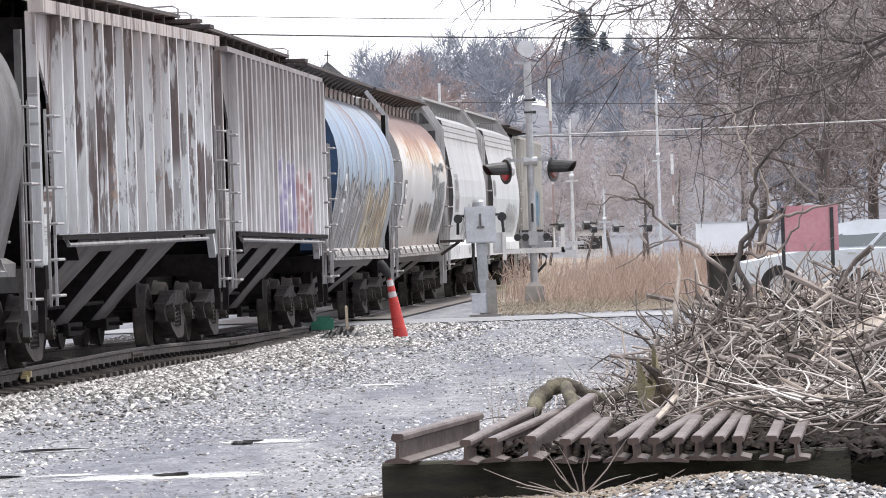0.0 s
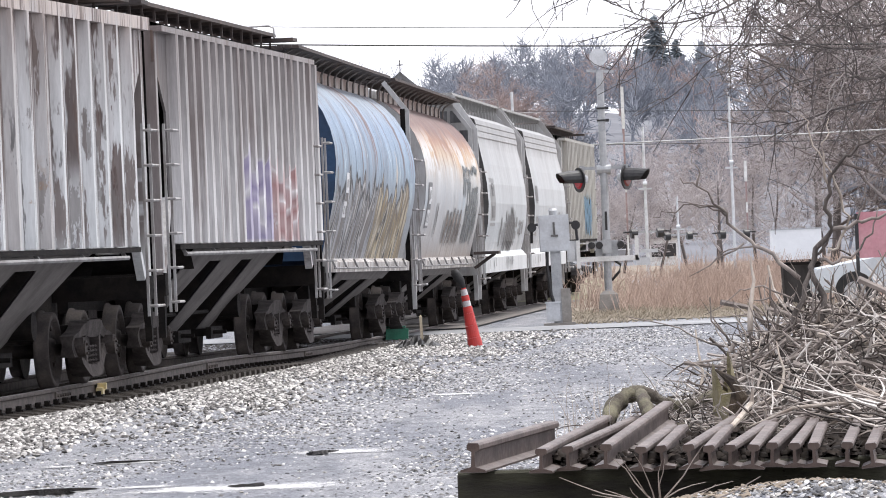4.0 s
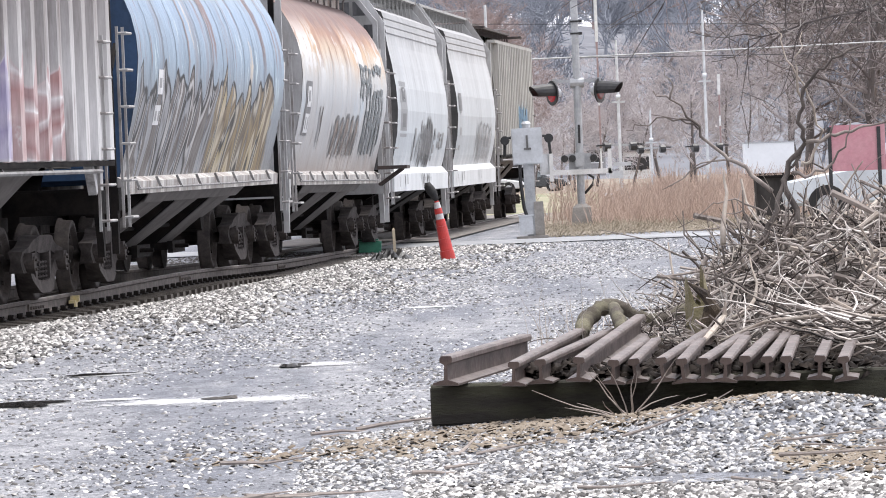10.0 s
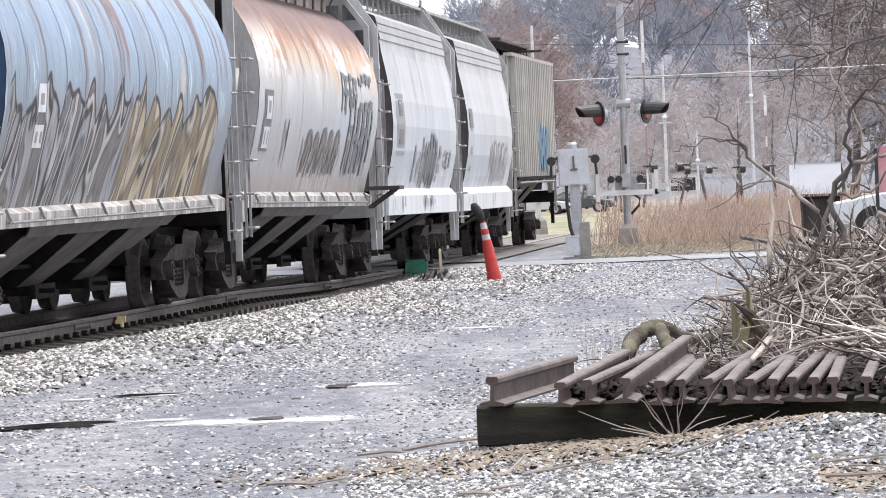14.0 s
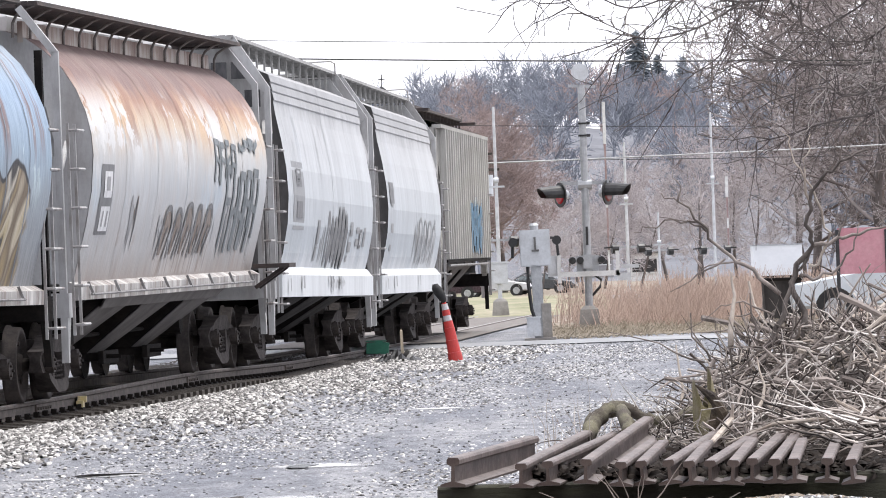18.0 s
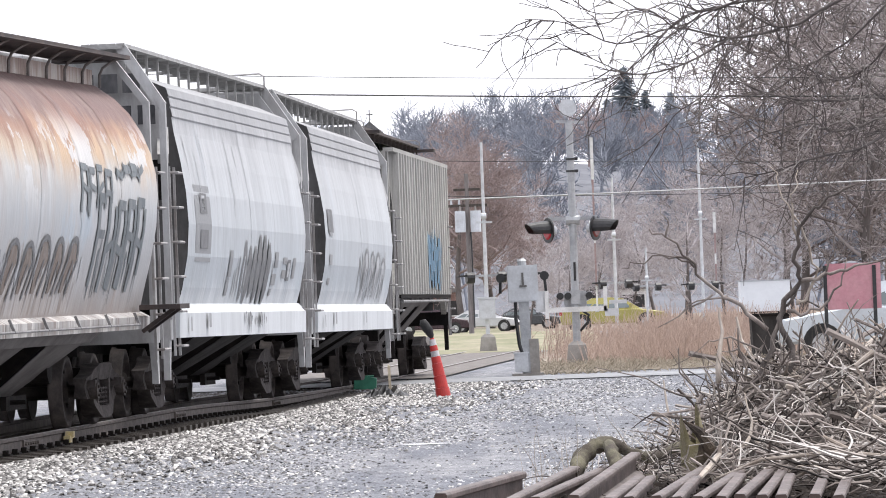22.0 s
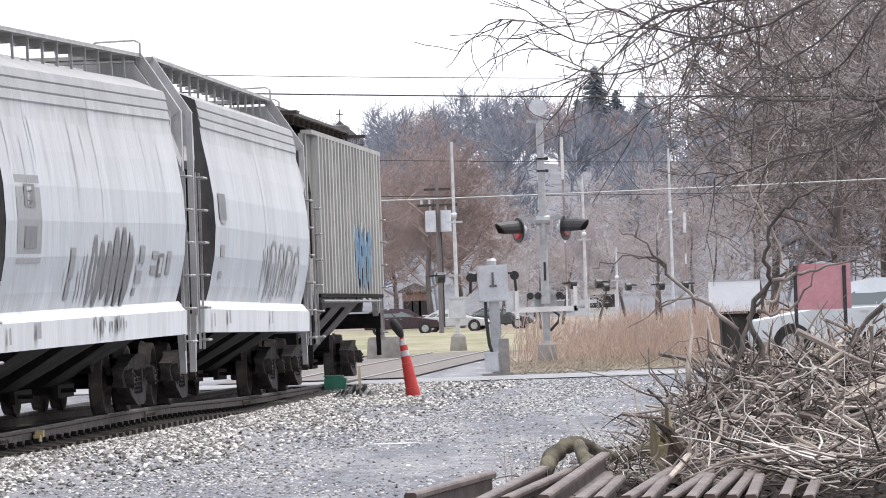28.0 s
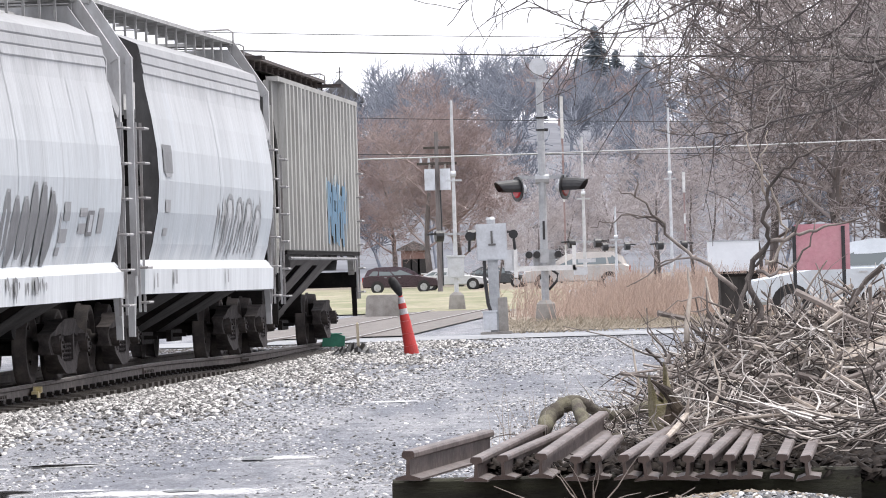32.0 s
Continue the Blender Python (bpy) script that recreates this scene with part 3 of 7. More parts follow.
# control box on its post
m = thing("control_box", pose(1.48, 118.2, 0.0, 0, -1.2, 0), "pale grey steel control box on a post with black cable", "control box")
part("post", Shape().box(-0.10, 0.10, -0.08, 0.08, 0.0, 1.5), galv, m)
case = part("case", Shape().box(-0.29, 0.29, -0.14, 0.14, 1.42, 2.12), box_grey, m)
part("case_door", Shape().box(-0.275, 0.275, -0.165, -0.145, 1.44, 2.10), box_grey, case)
part("latch", Shape().box(-0.02, 0.02, -0.185, -0.165, 1.72, 1.98).box(-0.07, 0.07, -0.19, -0.165, 1.70, 1.74), steel_grey, case)
part("vent_cap", Shape().tube([(0, 0, 2.12), (0, 0, 2.20)], 0.08, 12).tube([(0, 0, 2.2), (0, 0, 2.25)], [0.1, 0.06], 12), galv, m)
part("cable", Shape().tube([(-0.16, -0.05, 1.42), (-0.17, -0.08, 1.1), (-0.13, -0.08, 0.6), (-0.05, -0.1, 0.3)], 0.035, 8), black_paint, m)
part("foot_box", Shape().box(-0.24, 0.02, -0.16, 0.0, 0.08, 0.45).box(-0.26, 0.04, -0.18, 0.02, 0.43, 0.46), box_grey, m)
part("foot", Shape().box(-0.3, 0.3, -0.25, 0.25, -0.05, 0.05).box(0.06, 0.24, -0.1, 0.1, 0.0, 0.7), concrete, m)
for sx in (-1, 1):
    s = Shape().tube([(sx * 0.30, 0.1, 1.95), (sx * 0.42, 0.1, 1.95), (sx * 0.44, 0.1, 1.6)], 0.03, 8)
    s.tube([(sx * 0.42, -0.05, 1.9), (sx * 0.42, 0.12, 1.9)], [0.09, 0.07], 10)
    part("horn", s, black_paint, m, "small dark horn")


def far_signal(x, d, top, lamp_z, label, box=None, arm=None):
    m = signal_mast(x, d, label, False, top)
    g = -ground_z(d)
    part("cross_arm", Shape().bar((-0.42, 0, lamp_z + g), (0.42, 0, lamp_z + g), 0.06), galv, m)
    for sx in (-1, 1):
        p = part("flasher", Shape().tube([(sx * 0.42 - 0.1, -0.05, lamp_z - 0.05 + g), (sx * 0.42 + 0.1, 0.0, lamp_z - 0.05 + g)], 0.15, 12), black_paint, m)
        part("hood", Shape().bar((sx * 0.45, 0, lamp_z + g + 0.02), (sx * 0.75, -0.1, lamp_z + g), 0.12, 0.05), black_paint, p)
    part("collar", Shape().bar((-0.22, -0.04, top * 0.62), (0.22, -0.04, top * 0.62), 0.05).tube([(-0.07, -0.06, top * 0.65), (0.07, -0.06, top * 0.65)], 0.08, 10), box_grey, m)
    if box:
        p = part("case", Shape().box(-0.22, 0.22, -0.12, 0.12, box, box + 0.55).box(-0.26, 0.26, -0.16, 0.16, box + 0.55, box + 0.6), box_grey, m, "pale grey case on the mast")
        part("case_door", Shape().box(-0.19, 0.19, -0.14, -0.12, box + 0.03, box + 0.52), box_grey, p)
    if arm:
        ax, z0, z1 = arm
        n = 8
        for k in range(n):
            a, b = z0 + (z1 - z0) * k / n, z0 + (z1 - z0) * (k + 1) / n - 0.01
            w = 0.05 if k >= n - 2 else 0.03
            part("gate_arm", Shape().box(ax - w, ax + w, -0.03, 0.0, a + g, b + g), white_paint if k >= n - 2 or k % 3 == 0 else arm_red, m, "white stripe" if k >= n - 2 or k % 3 == 0 else "faded brown-red stripe")
    return m


arm_red = worn("faded_red_stripe", (0.30, 0.20, 0.19), (0.36, 0.28, 0.27), 5, rough=0.6)
far_signal(1.03, 164.0, 5.6, 2.05, "far crossing signal mast with pale case", box=0.88)
far_signal(5.45, 200.0, 5.3, 1.75, "slim far crossing signal mast with raised gate arm", arm=(-0.62, 1.0, 6.5))
far_signal(8.9, 215.0, 6.55, 1.6, "slim far crossing signal mast beyond the dry grass", arm=(0.48, 1.2, 4.1))
far_signal(7.6, 235.0, 3.3, 1.6, "short far crossing signal mast beyond the dry grass")

# concrete block by the lawn
tagged(part("concrete_block", Shape().loft([[(sx * w, sy * 0.3, z) for sx, sy in ((-1, -1), (1, -1), (1, 1), (-1, 1))] for z, w in ((0, 0.48), (0.5, 0.44), (0.56, 0.40))], True, True), concrete, at=pose(-0.85, 153.6, 0)), "weathered concrete block beside the lawn", "concrete block")
# ---- covered hopper wagons ----
def side_noise(m, lean, fy, fz, detail=2, rough=0.5, seed=0.0):
    """Noise over the wagon's side alone: fy, fz waves a metre along it and up it, leaning with height."""
    nt = m.node_tree
    y = math_of(m, "SUBTRACT", axis_of(m, "Y"), math_of(m, "MULTIPLY", axis_of(m, "Z"), lean))
    co = nt.nodes.new("ShaderNodeCombineXYZ")
    co.inputs[0].default_value = seed
    nt.links.new(math_of(m, "MULTIPLY", y, fy), co.inputs[1])
    nt.links.new(math_of(m, "MULTIPLY", axis_of(m, "Z"), fz), co.inputs[2])
    n = nt.nodes.new("ShaderNodeTexNoise")
    n.inputs["Scale"].default_value, n.inputs["Detail"].default_value, n.inputs["Roughness"].default_value = 1.0, detail, rough
    nt.links.new(co.outputs[0], n.inputs["Vector"])
    return n.outputs["Fac"]


def step_up(m, value, lo, hi):
    nt = m.node_tree
    r = nt.nodes.new("ShaderNodeMapRange")
    r.interpolation_type = "SMOOTHSTEP"
    r.inputs["From Min"].default_value, r.inputs["From Max"].default_value = lo, hi
    nt.links.new(value, r.inputs["Value"])
    return r.outputs["Result"]


def times(m, *vals):
    out = vals[0]
    for v in vals[1:]:
        out = math_of(m, "MULTIPLY", out, v)
    return out


def sprayed(m, c, y0, y1, z0, z1, palette, seed, lean=0.35, fy=1.5, fz=0.55, rings=7, tooth=0.35, amount=1.0, rim=(0.02, 0.02, 0.022), rim_w=0.07, jag=1.1):
    """Spray paint between y0 and y1: flowing strokes in the palette's colours, a jagged top edge with a dark rim."""
    y, z = axis_of(m, "Y"), axis_of(m, "Z")
    flow = math_of(m, "FRACT", math_of(m, "MULTIPLY", side_noise(m, lean, fy, fz, 1.6, 0.5, seed), rings))
    col = ramp(m, flow, palette)
    edge = math_of(m, "PINGPONG", side_noise(m, lean * 0.6, jag, 0.12, 1.5, 0.6, seed + 9), 0.09)
    h = math_of(m, "SUBTRACT", math_of(m, "ADD", math_of(m, "MULTIPLY", math_of(m, "SUBTRACT", edge, 0.045), tooth * 22), z1), z)
    wob = math_of(m, "ADD", y, math_of(m, "MULTIPLY", math_of(m, "SUBTRACT", side_noise(m, 0, 0.4, 2.5, 3, 0.6, seed + 4), 0.5), 0.9))
    inside = times(m, step_up(m, h, -0.02, 0.02), step_up(m, wob, y0 - 0.12, y0 + 0.12), math_of(m, "SUBTRACT", 1.0, step_up(m, wob, y1 - 0.12, y1 + 0.12)), step_up(m, z, z0 - 0.02, z0 + 0.04))
    dark = math_of(m, "SUBTRACT", 1.0, step_up(m, h, rim_w - 0.02, rim_w + 0.02))
    col = mix(m, dark, col, rim)
    chip = step_up(m, side_noise(m, 0, 5.0, 1.2, 5, 0.7, seed + 2), 0.30, 0.40)
    return mix(m, times(m, inside, chip, amount), c, col)


def streaked(name, stops, streak=(0.16, 0.09, 0.06), amount=0.5, scale=1.3, rough=0.62, fade=1.2, bands=0.3, edge=(0.48, 0.62), grit=0.5, sprays=(), patches=()):
    """Weathered wagon paint: colours by height above the rail, run together in drips, broad bands along the wagon, streaks of rust."""
    m = material(name, (0.5, 0.5, 0.5), rough)
    wob = noise_of(m, 1.1, (1, 1.6, 0.10), 6, 0.7)
    z = math_of(m, "ADD", axis_of(m, "Z"), math_of(m, "MULTIPLY", math_of(m, "SUBTRACT", wob, 0.5), fade))
    c = ramp(m, math_of(m, "DIVIDE", z, 5.0), [(p / 5.0, col) for p, col in stops])
    band = noise_of(m, 0.8, (0.05, 1, 0.01), 3, 0.6, shift=(1, 5, 2))
    c = mix(m, bands, c, ramp(m, band, [(0.35, 0.30), (0.5, 0.75), (0.65, 1.0)]), "MULTIPLY")
    st = noise_of(m, scale, (1, 2.2, 0.10), 6, 0.7)
    c = mix(m, ramp(m, st, [(edge[0], 0.0), (edge[1], amount)]), c, streak)
    for lo, hi, fy, fz, z0, z1, col, k, sd in patches:
        z = axis_of(m, "Z")
        fall = times(m, step_up(m, z, z0 - 0.25, z0 + 0.35), math_of(m, "SUBTRACT", 1.0, step_up(m, z, z1 - 0.3, z1 + 0.3)), k)
        c = mix(m, times(m, step_up(m, side_noise(m, 0, fy, fz, 6, 0.68, sd), lo, hi), fall), c, col)
    for args in sprays:
        c = sprayed(m, c, *args[:-1], **args[-1])
    fine = noise_of(m, 9, (1, 2.5, 0.16), 5, 0.75)
    c = mix(m, grit, c, ramp(m, fine, [(0.32, 0.35), (0.62, 1.0)]), "MULTIPLY")
    return finish(m, c, ramp(m, fine, [(0.2, 0.75), (0.8, 0.5)]), fine, 0.1, 0.01)


CHOC, WHITE_P = (0.075, 0.042, 0.034), (0.74, 0.75, 0.76)
RUST_RUNS = ((0.56, 0.59, 2.2, 0.16, 2.3, 4.6, CHOC, 0.9, 1.0), (0.56, 0.58, 7.0, 0.35, 1.5, 4.4, (0.12, 0.08, 0.065), 0.8, 5.0), (0.57, 0.585, 3.6, 0.14, 1.5, 4.4, (0.10, 0.06, 0.05), 0.85, 11.0), (0.58, 0.595, 9.0, 0.8, 1.4, 3.6, (0.20, 0.18, 0.17), 0.7, 15.0), (0.60, 0.64, 4.0, 1.2, 1.5, 2.4, (0.36, 0.24, 0.16), 0.7, 3.0), (0.60, 0.63, 5.0, 0.35, 1.5, 3.0, (0.10, 0.095, 0.095), 0.8, 8.0))
paint_a = streaked("rust_streaked_white_paint", [(1.5, (0.64, 0.655, 0.66)), (2.8, (0.66, 0.665, 0.665)), (3.6, (0.56, 0.55, 0.54)), (4.0, (0.48, 0.445, 0.43)), (4.2, (0.52, 0.45, 0.41))], streak=(0.30, 0.25, 0.23), amount=0.5, scale=0.9, fade=1.6, edge=(0.50, 0.62), bands=0.15, grit=0.4, patches=RUST_RUNS)
VIOLET = [(0.0, (0.22, 0.18, 0.36)), (0.24, (0.42, 0.38, 0.52)), (0.46, (0.30, 0.25, 0.45)), (0.62, (0.62, 0.60, 0.62)), (0.70, (0.80, 0.79, 0.80)), (0.76, (0.50, 0.46, 0.55)), (1.0, (0.22, 0.18, 0.36))]
DULL_RED = [(0.0, (0.36, 0.14, 0.13)), (0.24, (0.48, 0.33, 0.32)), (0.46, (0.30, 0.13, 0.13)), (0.62, (0.60, 0.54, 0.54)), (0.68, (0.80, 0.78, 0.78)), (0.74, (0.55, 0.40, 0.40)), (1.0, (0.36, 0.14, 0.13))]
CAR_B = ((-0.5, 2.3, 1.58, 2.62, VIOLET, 21.0, dict(lean=0.05, fy=0.9, fz=0.7, rings=5, tooth=0.3, amount=0.72, rim=(0.55, 0.52, 0.56), rim_w=0.03)), (2.2, 5.3, 1.56, 2.5, DULL_RED, 27.0, dict(lean=0.05, fy=0.9, fz=0.9, rings=5, tooth=0.3, amount=0.75, rim=(0.6, 0.5, 0.5), rim_w=0.03)))
paint_b = streaked("grimy_grey_white_paint", [(1.5, (0.68, 0.67, 0.67)), (2.4, (0.58, 0.565, 0.56)), (3.2, (0.41, 0.385, 0.375)), (4.1, (0.29, 0.26, 0.25))], streak=(0.15, 0.11, 0.10), amount=0.7, fade=2.2, edge=(0.5, 0.6), bands=0.25, sprays=CAR_B, patches=((0.60, 0.64, 2.4, 0.15, 2.0, 4.2, (0.13, 0.075, 0.06), 0.75, 4.0), (0.55, 0.62, 0.5, 0.2, 2.6, 4.4, (0.26, 0.235, 0.225), 0.5, 6.0)))
SILVER = [(0.0, (0.02, 0.02, 0.02)), (0.10, (0.035, 0.032, 0.03)), (0.17, (0.27, 0.275, 0.285)), (0.36, (0.34, 0.345, 0.355)), (0.46, (0.11, 0.09, 0.08)), (0.60, (0.20, 0.185, 0.175)), (0.78, (0.10, 0.082, 0.07)), (0.86, (0.50, 0.49, 0.48)), (0.93, (0.40, 0.39, 0.38)), (1.0, (0.025, 0.022, 0.02))]
GOLD = [(0.0, (0.025, 0.022, 0.02)), (0.10, (0.05, 0.04, 0.032)), (0.17, (0.40, 0.325, 0.18)), (0.36, (0.52, 0.455, 0.34)), (0.46, (0.15, 0.11, 0.07)), (0.62, (0.30, 0.225, 0.115)), (0.80, (0.11, 0.088, 0.065)), (0.90, (0.50, 0.46, 0.38)), (1.0, (0.025, 0.022, 0.02))]
BLUE_RUNS = ((0.56, 0.60, 0.55, 0.05, 2.7, 4.5, (0.19, 0.115, 0.10), 0.85, 13.3), (0.60, 0.64, 2.2, 0.14, 2.5, 4.3, (0.24, 0.15, 0.12), 0.8, 2.0), (0.58, 0.63, 1.4, 0.5, 2.3, 3.2, (0.58, 0.70, 0.72), 0.8, 3.0), (0.62, 0.65, 1.2, 0.3, 2.4, 3.6, (0.62, 0.52, 0.40), 0.75, 6.0))
CAR_BLUE = ((-6.7, 0.5, 1.30, 2.50, SILVER, 31.0, dict(lean=0.55, fy=0.85, fz=0.42, rings=6, tooth=0.26, jag=0.5)), (0.3, 6.5, 1.30, 2.50, GOLD, 37.0, dict(lean=0.55, fy=0.75, fz=0.36, rings=6, tooth=0.30, jag=0.42)))
paint_blue = streaked("faded_blue_paint", [(1.45, (0.28, 0.285, 0.29)), (2.35, (0.30, 0.345, 0.385)), (2.75, (0.30, 0.39, 0.48)), (3.4, (0.28, 0.37, 0.49)), (3.8, (0.31, 0.375, 0.45)), (4.2, (0.30, 0.32, 0.34))], streak=(0.22, 0.17, 0.15), amount=0.45, scale=0.7, fade=0.7, bands=0.25, edge=(0.55, 0.64), sprays=CAR_BLUE, patches=BLUE_RUNS)
TAN_LOW = [(0.0, (0.20, 0.155, 0.125)), (0.12, (0.30, 0.25, 0.21)), (0.3, (0.50, 0.46, 0.43)), (0.55, (0.42, 0.37, 0.33)), (0.8, (0.55, 0.53, 0.52)), (1.0, (0.20, 0.155, 0.125))]
TAN_RUNS = ((0.44, 0.56, 0.55, 0.5, 2.85, 3.5, (0.56, 0.38, 0.23), 0.75, 1.0), (0.50, 0.58, 1.1, 0.4, 2.9, 3.75, (0.27, 0.135, 0.09), 0.75, 4.0), (0.54, 0.56, 0.42, 0.5, 2.6, 3.45, (0.63, 0.625, 0.615), 0.9, 7.0), (0.56, 0.62, 1.2, 0.5, 1.3, 1.9, (0.34, 0.27, 0.23), 0.6, 9.0), (0.55, 0.66, 0.7, 0.6, 2.0, 2.7, (0.44, 0.52, 0.58), 0.6, 12.0))
paint_tan = streaked("rusted_cream_paint", [(1.35, (0.35, 0.31, 0.285)), (1.65, (0.45, 0.445, 0.44)), (2.5, (0.50, 0.515, 0.525)), (2.95, (0.58, 0.57, 0.545)), (3.2, (0.56, 0.45, 0.34)), (3.45, (0.34, 0.19, 0.13)), (3.65, (0.20, 0.12, 0.105)), (4.1, (0.165, 0.105, 0.095))], streak=(0.42, 0.34, 0.28), amount=0.2, fade=0.55, bands=0.1, grit=0.3, patches=TAN_RUNS, sprays=((-1.6, 3.0, 1.36, 1.95, TAN_LOW, 41.0, dict(lean=0.25, fy=1.8, fz=0.35, rings=4, tooth=0.25, amount=0.6, rim=(0.40, 0.36, 0.33), rim_w=0.03)),))
WHITE_RUNS = ((0.60, 0.63, 1.6, 0.12, 1.6, 3.6, (0.36, 0.37, 0.38), 0.55, 2.0), (0.54, 0.62, 0.35, 0.12, 1.3, 4.0, (0.50, 0.53, 0.56), 0.5, 5.0), (0.58, 0.64, 3.0, 0.5, 1.3, 1.9, (0.33, 0.33, 0.33), 0.45, 7.0))
paint_white = streaked("chalky_white_paint", [(1.0, (0.66, 0.68, 0.69)), (1.42, (0.66, 0.68, 0.69)), (1.7, (0.50, 0.54, 0.565)), (3.0, (0.535, 0.55, 0.56)), (3.6, (0.50, 0.505, 0.51)), (3.8, (0.38, 0.38, 0.385)), (4.2, (0.33, 0.33, 0.335))], streak=(0.38, 0.39, 0.40), amount=0.35, bands=0.2, grit=0.3, patches=WHITE_RUNS)
curb_pale = streaked("rust_stained_cream_kerb", [(4.0, (0.50, 0.44, 0.39)), (4.15, (0.46, 0.40, 0.35)), (4.3, (0.30, 0.21, 0.17))], streak=(0.20, 0.115, 0.085), amount=0.8, scale=1.5, edge=(0.5, 0.58), bands=0.2)
ladder_steel = worn("pale_worn_ladder_steel", (0.42, 0.415, 0.41), (0.20, 0.175, 0.16), 3, (1, 1, 0.6), rough=0.6)
end_grey = worn("dark_grey_end_sheet", (0.11, 0.107, 0.105), (0.055, 0.052, 0.05), 1.5, (1, 1, 0.5), rough=0.85)
bracket_grey = worn("dull_bracket_steel", (0.24, 0.215, 0.20), (0.12, 0.10, 0.09), 4, rough=0.7)
paint_beige = streaked("dull_beige_grey_paint", [(1.5, (0.40, 0.39, 0.36)), (3.0, (0.47, 0.46, 0.42)), (4.2, (0.42, 0.41, 0.38))], streak=(0.3, 0.28, 0.25), amount=0.4)
sill_pale = streaked("dirty_pale_sill_paint", [(0.9, (0.27, 0.25, 0.23)), (1.25, (0.44, 0.425, 0.41)), (1.5, (0.38, 0.34, 0.31))], streak=(0.24, 0.18, 0.15), amount=0.6, scale=2.2, edge=(0.5, 0.6), bands=0.2, patches=((0.52, 0.56, 2.6, 0.2, 0.8, 1.6, (0.64, 0.62, 0.59), 0.85, 3.0), (0.56, 0.60, 3.4, 0.2, 0.8, 1.6, (0.16, 0.13, 0.115), 0.8, 6.0)))
seam_blue = worn("dark_blue_grey_seam", (0.14, 0.16, 0.19), (0.25, 0.29, 0.34), 2, (1, 1, 0.3), rough=0.7)
# panels between ribs: stains, plus groove shade painted in as a darker base
gap_a = streaked("rust_stained_shaded_panel", [(1.5, (0.58, 0.59, 0.595)), (2.8, (0.58, 0.58, 0.58)), (3.6, (0.46, 0.435, 0.425)), (4.1, (0.32, 0.27, 0.25))], streak=(0.16, 0.11, 0.095), amount=0.5, scale=0.9, fade=1.6, edge=(0.51, 0.60), bands=0.15, patches=RUST_RUNS)
gap_b = streaked("grimy_shaded_panel", [(1.5, (0.28, 0.268, 0.268)), (2.8, (0.22, 0.205, 0.20)), (4.0, (0.14, 0.12, 0.115))], amount=0.6, sprays=CAR_B)
gap_g = streaked("dull_shaded_panel", [(1.5, (0.19, 0.185, 0.165)), (3.0, (0.22, 0.215, 0.195)), (4.2, (0.20, 0.195, 0.18))], streak=(0.16, 0.145, 0.13), amount=0.4)
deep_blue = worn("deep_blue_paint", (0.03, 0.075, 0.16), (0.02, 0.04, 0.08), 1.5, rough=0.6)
roof_rust = worn("rusty_brown_steel_grating", (0.04, 0.032, 0.031), (0.08, 0.058, 0.05), 3, rough=0.85)
roof_galv = worn("weathered_galvanised_grating", (0.36, 0.36, 0.35), (0.25, 0.24, 0.23), 3, rough=0.6, metal=0.2)


def profile_x(prof, z):
    zs, xs = [p[1] for p in prof], [p[0] for p in prof]
    return float(np.interp(z, zs, xs))


ROUND = [(1.37, 1.32), (1.44, 1.6), (1.535, 1.95), (1.62, 2.35), (1.655, 2.75), (1.64, 3.0), (1.585, 3.25), (1.485, 3.5), (1.34, 3.74), (1.15, 3.94), (0.94, 4.09), (0.69, 4.19), (0.0, 4.25)]
BOWED = [(1.45, 1.36), (1.52, 1.6), (1.60, 2.0), (1.63, 2.4), (1.61, 2.8), (1.55, 3.2), (1.48, 3.55), (1.455, 3.74), (1.47, 3.76), (1.45, 3.86), (1.435, 3.87), (1.45, 3.89), (1.43, 3.99), (1.415, 4.0), (1.43, 4.02), (1.40, 4.12), (1.0, 4.30), (0.6, 4.37), (0.0, 4.40)]

WHEEL_R = 0.43


def wheelset_mesh():
    s = Shape()
    for sx in (-1, 1):
        c = sx * 0.753
        ring = [(c - sx * 0.10, 0.455), (c - sx * 0.065, 0.455), (c - sx * 0.06, WHEEL_R + 0.004), (c + sx * 0.06, WHEEL_R - 0.004), (c + sx * 0.062, 0.36), (c + sx * 0.02, 0.34), (c - sx * 0.02, 0.15), (c + sx * 0.06, 0.12), (c + sx * 0.08, 0.0)]
        n = 28
        s.loft([[(x, r * math.cos(k * math.tau / n), r * math.sin(k * math.tau / n)) for x, r in ring] for k in range(n + 1)])
        back = [(c - sx * 0.10, 0.455), (c - sx * 0.06, 0.36), (c - sx * 0.055, 0.12), (c - sx * 0.09, 0.08)]
        s.loft([[(x, r * math.cos(k * math.tau / n), r * math.sin(k * math.tau / n)) for x, r in back] for k in range(n + 1)])
        for k in range(6):
            a = k * math.tau / 6
            s.disc((c + sx * 0.012, 0.25 * math.cos(a), 0.25 * math.sin(a)), (1, 0, 0), 0.03, 0.02, 6)
    s.tube([(-1.08, 0, 0), (1.08, 0, 0)], 0.075, 10)
    me = s.mesh("wheelset", True)
    me.materials.append(wheel_steel)
    return me


wheel_steel = worn("brown_wheel_steel", (0.03, 0.026, 0.025), (0.07, 0.058, 0.052), 5, rough=0.75, spec=0.2)
WHEELSET = wheelset_mesh()


